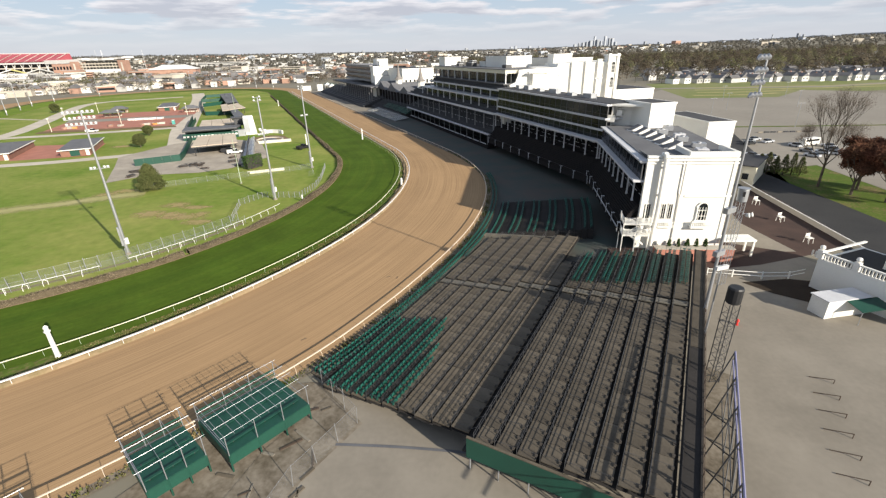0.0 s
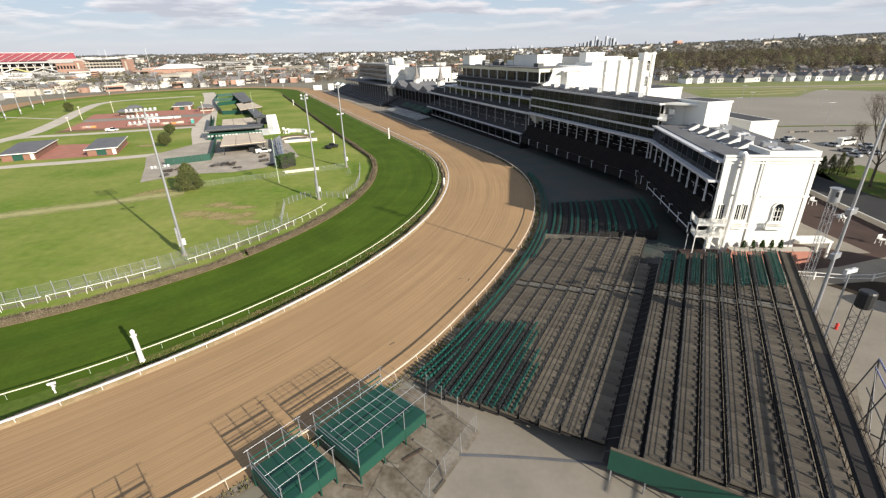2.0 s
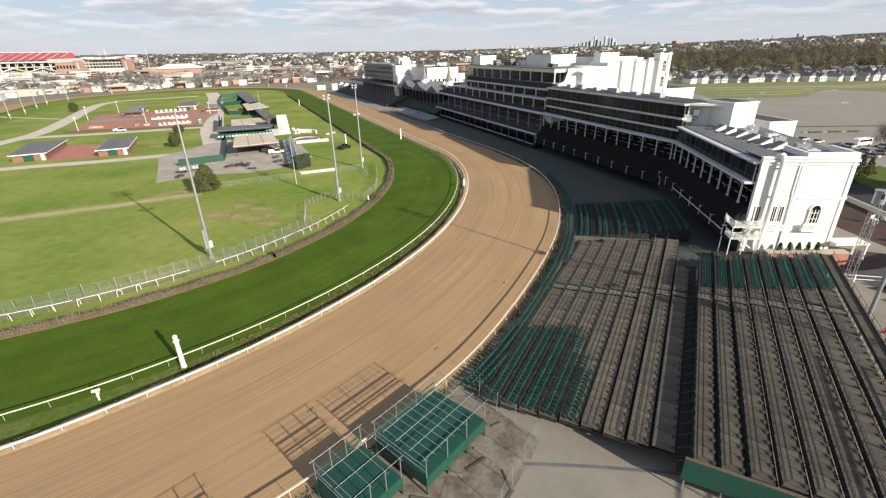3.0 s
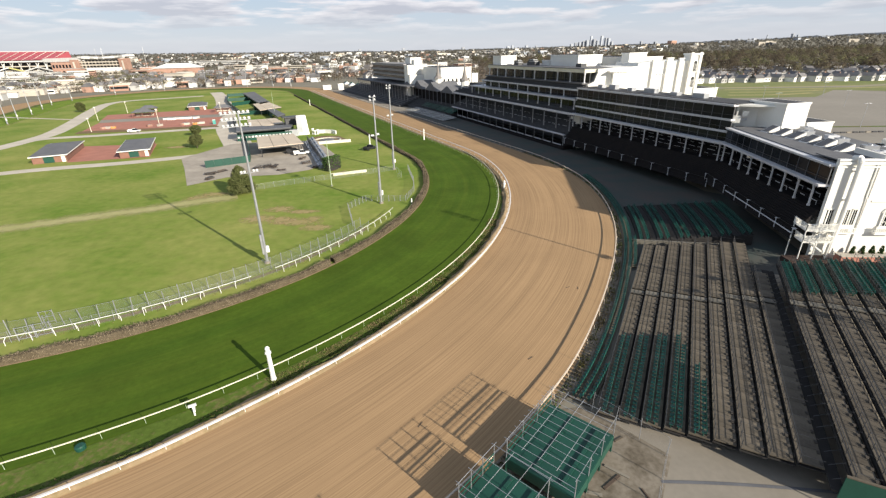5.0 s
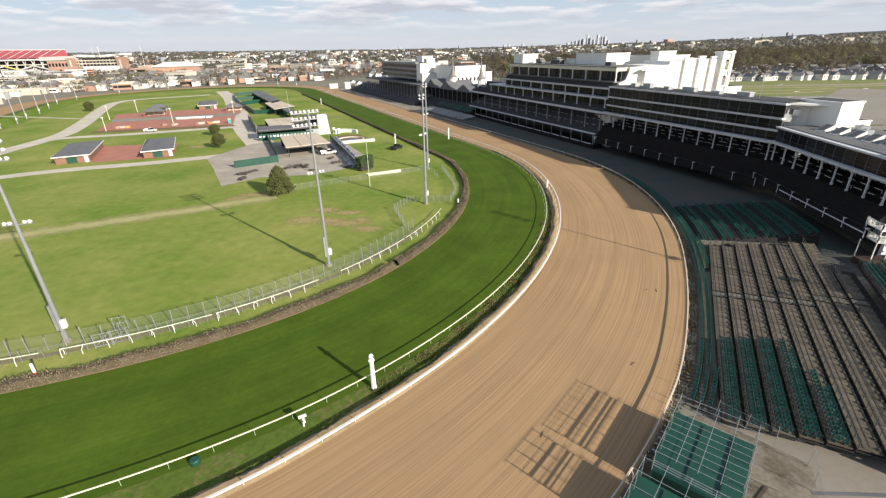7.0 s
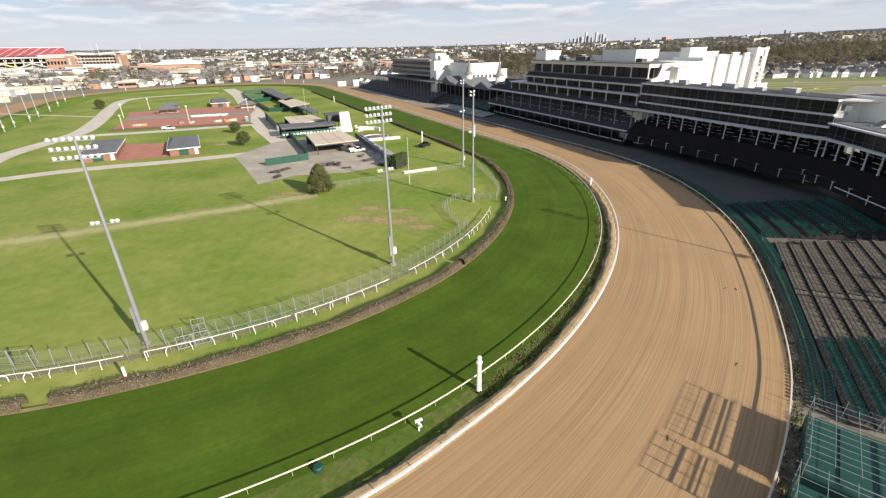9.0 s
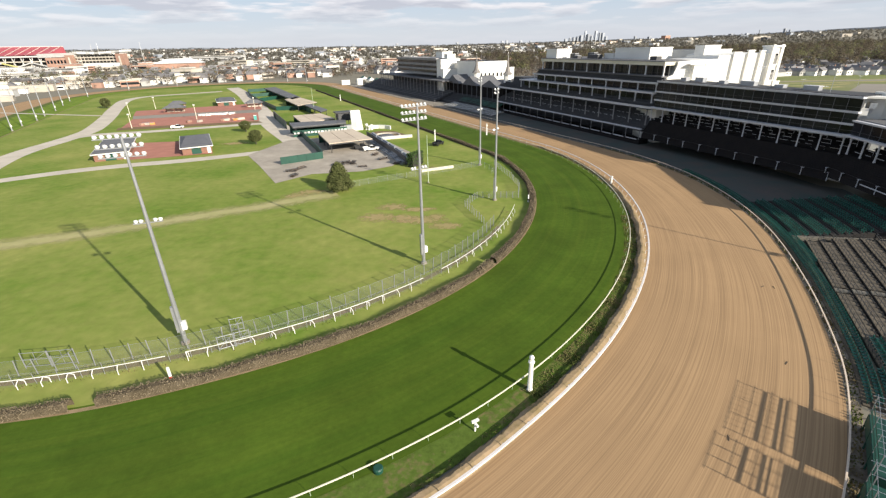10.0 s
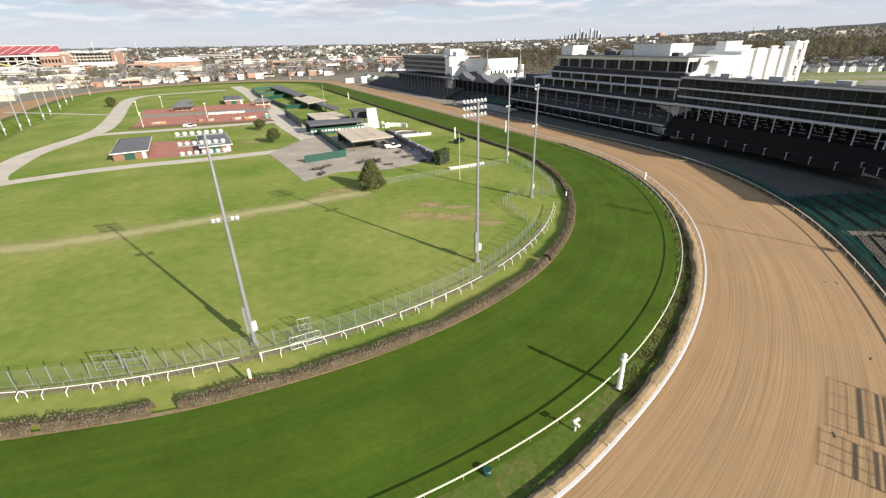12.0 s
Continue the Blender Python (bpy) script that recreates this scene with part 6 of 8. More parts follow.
def shed_on(corners, h, label, roof, bays=2, front=None):
    """Open shed under a flat roof given by its corners, ridged by dark joints."""
    top = thing("canopy_shed", label, "shed", "infield sheds")
    a, b2, c, d = [Vector((*q, h)) for q in corners]
    for k in range(bays):
        f0, f1 = k / bays + 0.006, (k + 1) / bays - 0.006
        p0, p1, p2, p3 = a.lerp(d, f0), a.lerp(d, f1), b2.lerp(c, f1), b2.lerp(c, f0)
        g = Geo()
        g.prism([(q.x, q.y) for q in (p0, p3, p2, p1)], h, h + 0.28)
        g.make("roof", roof, top)
    g = Geo()
    mid = (a + b2 + c + d) / 4
    g.prism([((q.x - mid.x) * 0.985 + mid.x, (q.y - mid.y) * 0.985 + mid.y) for q in (a, b2, c, d)], h - 0.42, h - 0.01)
    g.make("fascia", M_DARKSTEEL, top)
    for u in (0.05, 0.35, 0.65, 0.95):
        for v in (0.06, 0.94):
            q = a.lerp(b2, u).lerp(d.lerp(c, u), v)
            Geo().box((q.x, q.y, (h - 0.4) / 2), (0.22, 0.22, h - 0.4)).make("post", M_DARKSTEEL, top)
    g = Geo()
    q, r = a.lerp(b2, 0.1), d.lerp(c, 0.1)
    g.obox((q.x, q.y, 0), (r.x - q.x, r.y - q.y, 0), Vector((r.y - q.y, q.x - r.x, 0)).normalized() * 0.15, (0, 0, h - 0.5))
    g.make("back_wall", M_GREEN, top)
    if front:
        for k in range(front):
            q = b2.lerp(c, (k + 0.5) / front)
            Geo().box((q.x, q.y, 1.6), (0.9, 0.12, 0.7), 20).make("window_sign", M_HOUSE, top)
        q, r = b2.lerp(a, 0.05), c.lerp(d, 0.05)
        g = Geo()
        g.obox((q.x, q.y, 0), (r.x - q.x, r.y - q.y, 0), Vector((r.y - q.y, q.x - r.x, 0)).normalized() * 0.15, (0, 0, 2.6))
        g.make("counter_wall", M_GREEN, top)
    return top


shed_on([(-70.8, 177.4), (-61.1, 154.7), (-47.2, 162.2), (-57.9, 183.5)], 3.4, "open shed with a wide tan gravel roof", M_TANROOF, 3)
shed_on([(-95.3, 226.7), (-84.0, 202.6), (-71.7, 214.1), (-83.0, 232.8)], 3.4, "open shed with a patched tan gravel roof", M_TANROOF, 3)
shed_on([(-124.2, 304.8), (-105.3, 268.8), (-97.9, 284.2), (-121.3, 321.7)], 3.4, "open shed with a tan roof far down the infield", M_TANROOF, 3)
shed_on([(-172.3, 400.5), (-118.8, 303.7), (-116.8, 316), (-166, 410.7)], 3.4, "long shed with a dark grey roof far down the infield", M_ROOF, 3)
shed_on([(-104.0, 275.7), (-85.1, 240.9), (-83.7, 249.5), (-102.2, 280.9)], 3.2, "narrow shed with a dark slate roof", M_SLATE, 1)
shed_on([(-88.6, 199.4), (-83.5, 187.8), (-63.1, 196.5), (-65.2, 205.7)], 4.0, "dark-roofed betting shed with a row of small signs", M_SLATE, 1, 16)
shed_on([(-113, 250), (-109.9, 243.0), (-91.6, 206), (-94, 211)], 3.4, "narrow dark-roofed wing of the betting shed", M_SLATE, 1)


def wall_run(name, pts, h, mat, label, thick=0.2):
    top = thing(name, label, "fence")
    for i in range(len(pts) - 1):
        p, q = Vector((*pts[i], 0)), Vector((*pts[i + 1], 0))
        t = q - p
        s = Vector((t.y, -t.x, 0)).normalized() * thick
        n = max(1, int(t.length / 2.4))
        for k in range(n):
            g = Geo()
            g.obox(p + t * (k / n), t * (0.985 / n), s, (0, 0, h))
            g.make("board_panel", mat, top)
    return top


wall_run("green_board_fence", [(-73.5, 141), (-62.1, 148.5), (-65, 156), (-81, 190.1), (-78.4, 203.3)], 2.3, M_GREEN, "green board fence round the infield yard")
wall_run("green_board_fence", [(-95, 214), (-113, 252)], 2.2, M_GREEN, "green board fence beside the drive")
wall_run("green_board_fence", [(-121.2, 278.4), (-151.5, 330), (-170, 365)], 2.4, M_GREEN, "green board fence far down the drive")
wall_run("green_board_fence", [(-121.2, 278.4), (-106, 281), (-96, 262)], 2.3, M_GREEN, "green board fence between two sheds")
wall_run("green_board_fence", [(-170, 365), (-150, 378), (-139, 352), (-150, 330)], 2.4, M_GREEN, "green board fence round a far grass court")
wall_run("green_board_fence", [(-170, 365), (-190, 410), (-176, 420), (-166, 400)], 2.4, M_GREEN, "green board fence at the end of the infield yard")
wall_run("screen_wall", [(-52.7, 184.4), (-45.4, 166), (-38.5, 150), (-33.5, 137)], 2.6, M_DARKSTEEL, "dark weathered screen wall along the yard")
stepped = thing("stepped_bench_row", "row of grey stepped benches behind the screen wall", "bleachers")
for k in range(6):
    p, q = Vector((-50.5, 184.2, 0)).lerp(Vector((-32.0, 138.5, 0)), k / 6 + 0.01), Vector((-50.5, 184.2, 0)).lerp(Vector((-32.0, 138.5, 0)), (k + 1) / 6 - 0.01)
    side = Vector((q.y - p.y, p.x - q.x, 0)).normalized()
    for i in range(5):
        Geo().obox(p - side * (0.2 - 0.75 * i) + Vector((0, 0, 0)), q - p, side * 0.7, (0, 0, 2.2 - 0.42 * i)).make("bench_step", M_STEEL, stepped)
tote = thing("tote_board", "tapered white results board tower in the infield", "signboard")
g = Geo()
g.add([(-61.6, 201.2, 0), (-57.4, 203.4, 0), (-58.6, 206.2, 0), (-62.6, 204.0, 0), (-61.9, 201.4, 8.3), (-58.3, 203.4, 8.3), (-59.2, 205.4, 8.3), (-62.7, 203.6, 8.3)],
      [(3, 2, 1, 0), (4, 5, 6, 7), (0, 1, 5, 4), (1, 2, 6, 5), (2, 3, 7, 6), (3, 0, 4, 7)])
g.make("board", M_WHITE, tote)
# grey panel darkens the tower's left face in place of its shade
g = Geo()
g.obox((-61.9, 201.0, 1.2), (2.1, 1.1, 0), (0.03, -0.06, 0), (-0.1, 0.1, 6.4))
g.make("display_panel", M_STEEL, tote)
Geo().box((-66.5, 208.5, 7.2), (8.0, 5.0, 0.4), 28).make("side_roof", M_DARKSTEEL, tote)
Geo().box((-66.3, 208.8, 5.2), (6.6, 4.0, 3.2), 28).make("side_frame", M_DARKSTEEL, tote)
for x, y in ((-69.5, 205), (-64, 206), (-67, 211.5), (-63.5, 210)):
    Geo().tube((x, y, 0), (x, y, 7), 0.14).make("frame_post", M_DARKSTEEL, tote)
Geo().box((-64.2, 199.5, 1.4), (5.5, 2.6, 2.8), 28).make("equipment_cabin", M_STEEL, tote)
wl_ = thing("low_white_wall", "low white curved wall beside the results board", "wall")
for k, (p, q) in enumerate((((-54.6, 205.5), (-51, 205.8)), ((-51, 205.8), (-47.8, 204.6)), ((-47.8, 204.6), (-45.4, 202.2)))):
    Geo().obox((*p, 0), (q[0] - p[0], q[1] - p[1], 0), (0.3, 0.9, 0), (0, 0, 1.5)).make("segment", M_WHITE, wl_)
for x, y, h in ((-55.8, 203.2, 2.6), (-54.6, 202.2, 1.9), (-53.6, 203.0, 2.2)):
    urn = thing("garden_urn", "white garden urn beside the results board", "urn", "garden urns", (x, y, 0))
    Geo().lathe([(0.5, 0), (0.5, 0.3), (0.25, 0.5), (0.3, h * 0.5), (0.7, h * 0.85), (0.6, h)], n=10).make("body", M_WHITE, urn)
ringo = thing("garden_bed", "sunken brown garden bed with a pale rim in the infield", "garden bed")
Geo().lathe([(5.6, 0), (5.6, 0.5), (5.1, 0.5), (5.1, 0.08)], (-45.1, 186.8), 24).make("kerb", M_TANBLOCK, ringo)
Geo().lathe([(5.0, 0), (5.0, 0.1), (0.5, 0.16)], (-45.1, 186.8), 24).make("soil", M_TRAMPLED, ringo)
Geo().lathe([(3.2, 0.1), (2.6, 0.5), (0.6, 0.6)], (-45.4, 187.2), 14).make("planting", M_SLATE, ringo)
sheet("bare_earth_patch", [(-55, 194), (-50, 199), (-43, 198), (-38, 190), (-39, 182), (-46, 180), (-51, 185)], 0.012, M_TRAMPLED, "bare brown earth round the garden bed")
seat_wall = thing("white_bench_wall", "long low cream bench wall on the grass", "bench")
Geo().obox((-46.5, 178.3, 0), (12.0, 4.6, 0), (-0.4, 1.0, 0), (0, 0, 0.9)).make("body", M_CREAM, seat_wall)
Geo().obox((-46.6, 178.1, 0.9), (12.2, 4.6, 0), (-0.5, 1.3, 0), (0, 0, 0.1)).make("top", M_WHITE, seat_wall)
hb = thing("clipped_hedge_block", "dark clipped evergreen hedge block at the end of the screen wall", "hedge")
g = Geo()
leaf_rnd = random.Random(61)
for _ in range(4200):
    o = Vector((-33.2, 134.2, 0)) + Vector((3.0, 5.2, 0)) * leaf_rnd.random() + Vector((1.9, -1.1, 0)) * leaf_rnd.random() + Vector((0, 0, 4.1 * leaf_rnd.random() ** 0.6))
    d1 = Vector((leaf_rnd.uniform(-1, 1), leaf_rnd.uniform(-1, 1), leaf_rnd.uniform(-1, 1))) * 0.17
    d2 = d1.orthogonal() * 0.8
    g.quad(o - d1, o + d2, o + d1, o - d2)
g.make("foliage", M_SHRUB, hb)
Geo().obox((-32.8, 134.3, 0), (2.7, 4.7, 0), (1.5, -0.9, 0), (0, 0, 3.8)).make("core", M_DECKDARK, hb)
bench = thing("white_barrier", "long low white board barrier on the infield grass", "barrier")
for k in range(6):
    Geo().obox(Vector((-28.5, 128.0, 0)) + Vector((1.55, 0.7, 0)) * k, (1.5, 0.68, 0), (-0.1, 0.22, 0), (0, 0, 0.7)).make("board", M_CREAM, bench)
Geo().obox((-28.9, 127.6, 0.7), (9.6, 4.4, 0), (-0.2, 0.5, 0), (0, 0, 0.1)).make("top", M_CREAM, bench)
for x, y in ((-30.2, 133.6), (-27.6, 131.0)):
    Geo().tube((x, y, 0.2), (x + 2.6, y - 2.4, 1.4), 0.08).make("ramp_rail", M_BRICKFAR, bench)
for x, y, h in ((-26.3, 117.1, 12.5), (-94.2, 262, 14)):
    sp_ = thing("thin_pole", "thin pale green pole on the infield grass", "pole", "thin poles", (x, y, 0))
    Geo().tube((0, 0, 0), (0, 0, h), 0.11, 0.06, 8).make("shaft", M_PALEGREEN, sp_)
    Geo().lathe([(0.3, 0), (0.3, 0.2), (0.12, 0.24)], n=8).make("base", M_PLAZA, sp_)
for x, y, a, n in ((-52.6, 139.9, 20, 7), (-55.5, 138.7, 60, 5), (-50.4, 140.4, 100, 5), (-45.1, 152, 70, 4), (-41.7, 145.1, 30, 5), (-46.9, 135.9, 10, 2), (-36.4, 138.6, 20, 4), (-67.4, 132, 15, 5), (-64.9, 126.4, 75, 5), (-65.4, 135.3, 40, 4)):
    pile = thing("equipment_pile", "heap of dark pipe fencing and frames on the asphalt", "fence panels", "stacked equipment", (x, y, 0), a)
    prnd = random.Random(int(x * 10 + y))
    for i in range(n):
        g = Geo()
        w, ang = prnd.uniform(2.0, 3.4), prnd.uniform(-25, 25)
        zz = 0.12 + 0.14 * i
        c0, s0 = math.cos(radians(ang)), math.sin(radians(ang))
        for v in (-0.5, 0, 0.5):
            g.tube((-w / 2 * c0 - v * s0, -w / 2 * s0 + v * c0, zz), (w / 2 * c0 - v * s0, w / 2 * s0 + v * c0, zz + prnd.uniform(0, 0.3)), 0.06, n=5)
        for v in (-0.5, 0.5):
            g.tube((w * v * c0 + 0.5 * s0, w * v * s0 - 0.5 * c0, zz), (w * v * c0 - 0.5 * s0, w * v * s0 + 0.5 * c0, zz + 0.1), 0.06, n=5)
        g.make("frame_panel", M_BROWNSTEEL if i % 2 else M_DARKSTEEL, pile)


def pickup(x, y, a, mat, label):
    tk = thing("pickup_truck", label, "truck", "yard vehicles", (x, y, 0), a)
    g = Geo()
    g.prism([(-2.7, -0.95), (2.6, -0.95), (2.7, -0.7), (2.7, 0.7), (2.6, 0.95), (-2.7, 0.95)], 0.45, 1.05)
    g.make("body", mat, tk)
    g = Geo()
    g.add([(-0.6, -0.9, 1.05), (1.5, -0.9, 1.05), (1.5, 0.9, 1.05), (-0.6, 0.9, 1.05), (-0.4, -0.75, 1.8), (0.8, -0.75, 1.8), (0.8, 0.75, 1.8), (-0.4, 0.75, 1.8)],
          [(3, 2, 1, 0), (4, 5, 6, 7), (0, 1, 5, 4), (1, 2, 6, 5), (2, 3, 7, 6), (3, 0, 4, 7)])
    g.make("cabin", M_GLASS, tk)
    Geo().box((0.15, 0, 1.83), (1.1, 1.45, 0.07)).make("cab_roof", mat, tk)
    for j in (-0.88, 0.88):
        Geo().box((-1.7, j, 1.25), (2.0, 0.1, 0.4)).make("bed_side", mat, tk)
    for i in (-1.75, 1.75):
        for j in (-0.9, 0.9):
            Geo().tube((i, j - 0.12, 0.38), (i, j + 0.12, 0.38), 0.38, n=12).make("wheel", M_BLACK, tk)


pickup(-51.4, 162.6, 25, M_BLACK, "black pickup truck parked beside the shed")
pickup(-47.6, 159.4, 25, M_WHITE, "white pickup truck parked beside the shed")
pickup(-24.0, 166.2, 60, M_BLACK, "dark utility vehicle parked on the turf")
pickup(-148, 218.6, 15, M_WHITE, "white pickup truck on the terrace road")
portable = thing("portable_toilet", "turquoise portable toilet beside the terrace", "toilet cabin", "", (-119.6, 241.5, 0), 15)
Geo().box((0, 0, 1.1), (1.3, 1.3, 2.2)).make("cabin", M_TEAL, portable)
Geo().box((0, 0, 2.28), (1.4, 1.4, 0.18)).make("roof", M_WHITE, portable)
for x, y, z in ((-172, 222, 6.5), (-199.7, 264.5, 7.5), (-153, 247, 7.5), (-136, 284, 7), (-206, 300, 7)):
    fp = thing("terrace_pole", "white speaker pole beside the brick terrace", "pole", "terrace poles", (x, y, 0))
    Geo().tube((0, 0, 0), (0, 0, z), 0.16, 0.11, 8).make("shaft", M_CREAM, fp)
    Geo().box((0, 0, z), (0.8, 0.5, 0.5)).make("speaker", M_WHITE, fp)
rnd = random.Random(11)
for k in range(34):
    row = k % 3
    p = (Vector((-143, 266.5, 0)) + Vector((-1, -0.3, 0)) * rnd.uniform(-2, 15) if row else Vector((-126, 243.5, 0)) + Vector((-1, -0.28, 0)) * rnd.uniform(0, 46)) + Vector((-0.2, 0.6, 0)) * rnd.uniform(-1.5, 1.5)
    it = thing("stored_equipment", "stored event crate on the terrace", "equipment", "stored equipment", p, rnd.uniform(0, 90))
    Geo().box((0, 0, 0.5), (rnd.uniform(1.5, 4.5), 1.4, 1.1)).make("crate", (M_TANBLOCK, M_WHITE, M_HOUSE, M_ORANGE if k % 12 == 3 else M_BRICKFAR, M_WHITE, M_WHITE)[k % 6], it)
    Geo().box((0, 0, 1.04), (1.2, 1.2, 0.08)).make("lid", M_STEEL, it)

# small camera-like white fitting and green valve box on the verge
fit_ = thing("rail_camera", "small white fitting on a short post beside the turf rail", "camera post", "", (-19.7, 32.6, 0))
Geo().tube((0, 0, 0), (0, 0, 1.2), 0.09).make("post", M_WHITE, fit_)
Geo().box((0, 0, 1.3), (0.75, 0.2, 0.22), 30).make("head", M_WHITE, fit_)
Geo().box((0.1, 0, 0.8), (0.6, 0.2, 0.2), 120).make("bracket", M_WHITE, fit_)
vb = thing("valve_drum", "round green drum lying on the verge", "drum", "", (-28.3, 28.4, 0))
Geo().lathe([(0.42, 0), (0.45, 0.4), (0.36, 0.5)], n=14).make("body", M_GREEN, vb)


# ---------- green steel viewing platforms at the outer rail ----------
def platform(x, y, turn, w, d, label, nx, ny):
    top = thing("viewing_platform", label, "viewing platform", "viewing platforms", (x, y, 0), turn)
    Geo().box((w / 2, d / 2, 1.9), (w, d, 0.12)).make("deck", M_GREEN, top)
    for a, b, sx, sy in ((w / 2, 0, w, 0.08), (w / 2, d, w, 0.08), (0, d / 2, 0.08, d), (w, d / 2, 0.08, d)):
        Geo().box((a, b, 1.35), (sx, sy, 1.1)).make("skirt", M_GREEN, top)
    for i in range(4):
        for j in (0, 1):
            Geo().tube((w * i / 3, d * j, 0), (w * i / 3, d * j, 1.9), 0.08).make("leg", M_GREEN, top)
    for k in (0, 2):
        Geo().box((w / 2, d * (0.2 + 0.2 * k), 2.12 - 0.04 * k), (w * 0.9, 0.28, 0.06)).make("bench_plank", M_GREEN, top)
        for i in (0.12, 0.5, 0.88):
            Geo().box((w * i, d * (0.2 + 0.2 * k), 2.0), (0.08, 0.2, 0.16)).make("bench_leg", M_DARKSTEEL, top)
    for k in range(nx):
        Geo().tube((w * k / (nx - 1), -0.3, 4.0), (w * k / (nx - 1), d + 0.3, 4.0), 0.021, n=5).make("roof_bar", M_STEEL, top)
    for k in range(ny):
        Geo().tube((-0.3, d * k / (ny - 1), 4.05), (w + 0.3, d * k / (ny - 1), 4.05), 0.021, n=5).make("roof_bar", M_STEEL, top)
    for i in (0, 0.33, 0.66, 1):
        for j in (0, 1):
            Geo().tube((w * i, d * j, 1.9), (w * i, d * j, 4.0), 0.04, n=6).make("upright", M_STEEL, top)
    for z, half in ((2.3, 0.03), (2.5, 0.06), (3.05, 0.075)):
        Geo().box((w / 2, d, z), (w, 0.05, 2 * half)).make("guard_board", M_GREEN, top)
    for z in (2.5, 3.0):
        Geo().tube((0, 0, z), (0, d, z), 0.03, n=5).make("guard_rail", M_STEEL, top)
    return top


platform(15.8, 21.9, 51, 7.9, 6.1, "green steel viewing platform under an open grid of pipes", 11, 5)
platform(10.8, 18.4, 50, 4.6, 5.0, "smaller green steel viewing platform under white pipes", 4, 4)
platform(3.4, 9.6, 49, 5.0, 5.2, "green steel viewing platform beside the rail", 4, 4)
sheet("worn_pad", [(15.5, 33), (20, 33.5), (26, 27.5), (22, 21), (18, 9), (13, -8), (-14, -14), (-12, -1), (2, 11)], 0.012, M_WORN, "worn concrete and earth pad behind the platforms", "pavement")
chain_fence("yard_fence", [(20.5, 33), (25.5, 27.5), (21.5, 20.5), (18.5, 10), (14, 3)], 2.2, 2.6, "chain-link fence round the platforms")

# ---------- plaza side ----------
rm = thing("tall_floodlight_mast", "very tall steel floodlight mast standing on the plaza", "light mast", "", (64.4, 40.6, 0))
Geo().tube((0, 0, 0), (0, 0, 32), 0.22, 0.09, 12).make("pole", M_STEEL, rm)
for k in range(4):
    Geo().box((-0.5, -0.3, 31.8 - 1.1 * k), (1.9, 0.12, 0.12), 30).make("crossarm", M_STEEL, rm)
    for i in (-1.4, -0.75, -0.1):
        g = Geo().lathe([(0.10, -0.16), (0.26, 0.14), (0.30, 0.26)], n=8)
        ob = g.make("floodlight", M_STEEL, rm)
        ob.matrix_basis = pose(i * 0.87, i * 0.5, 31.9 - 1.1 * k, 60, 0, 100)
for z in (12, 17):
    Geo().box((0, 0, z), (1.5, 0.5, 0.6), 30).make("speaker_bracket", M_STEEL, rm)
sm = thing("slim_pole", "slim steel lamp pole beside the scaffold tower", "light mast", "", (61.9, 35.6, 0))
Geo().tube((0, 0, 0), (0, 0, 13), 0.12, 0.07, 8).make("pole", M_STEEL, sm)
Geo().box((0, 0, 12.7), (1.5, 0.3, 0.4), 20).make("lamp_head", M_LAMP, sm)
sc = thing("lattice_tower", "lattice scaffold tower carrying a black loudspeaker drum", "tower", "", (62.8, 34.0, 0))
for i in (-0.5, 0.5):
    for j in (-0.5, 0.5):
        Geo().tube((i, j, 0), (i, j, 9.6), 0.05).make("leg", M_DARKSTEEL, sc)
for k in range(9):
    g = Geo()
    for a, b in (((-0.5, -0.5), (0.5, -0.5)), ((0.5, -0.5), (0.5, 0.5)), ((0.5, 0.5), (-0.5, 0.5)), ((-0.5, 0.5), (-0.5, -0.5))):
        g.tube((*a, k + 0.1), (*b, k + 0.1), 0.025, n=4).tube((*a, k + 0.1), (*b, k + 1.1), 0.02, n=4)
    g.make("lattice_bay", M_DARKSTEEL, sc)
Geo().lathe([(0.62, 9.6), (0.72, 9.75), (0.72, 11.2), (0.62, 11.35)], n=14).make("loudspeaker", M_BLACK, sc)
wt = thing("lattice_tower", "pale steel lattice tower with a white hooded drum on top", "tower", "", (75.2, 55.8, 0), 25)
for i in (-0.42, 0.42):
    for j in (-0.42, 0.42):
        Geo().tube((i, j, 0), (i, j, 13.0), 0.04, n=6).make("leg", M_STEEL, wt)
for k in range(9):
    g = Geo()
    z = 1.44 * k
    for a, b in (((-0.42, -0.42), (0.42, -0.42)), ((0.42, -0.42), (0.42, 0.42)), ((0.42, 0.42), (-0.42, 0.42)), ((-0.42, 0.42), (-0.42, -0.42))):
        g.tube((*a, z), (*b, z), 0.022, n=4).tube((*a, z), (*b, z + 1.44), 0.018, n=4)
    g.make("lattice_bay", M_STEEL, wt)
hood = Geo().lathe([(0.64, 13.0), (0.68, 13.05), (0.68, 14.7), (0.62, 14.8), (0.62, 13.1)], n=18).make("drum", M_STEEL, wt)
Geo().lathe([(0.02, 14.85), (0.80, 14.8), (0.80, 14.9), (0.02, 14.95)], n=18).make("lid", M_STEEL, hood)
Geo().box((-0.45, -0.42, 14.2), (0.5, 0.25, 0.7), 45).make("opening", M_BLACK, hood)
g = Geo()
g.tube((0.2, -0.5, 11.2), (1.5, -0.8, 11.2), 0.05, n=6)
g.make("arm", M_STEEL, wt)
for i in (0.7, 1.4):
    ob = Geo().lathe([(0.12, -0.2), (0.30, 0.16), (0.34, 0.3)], n=10).make("floodlight", M_LAMP, wt)
    ob.matrix_basis = pose(i, -0.85, 11.0, 70, 0, 20)
bf = thing("blue_truss", "tall faded blue steel frame with raking legs beside the walkway", "truss")
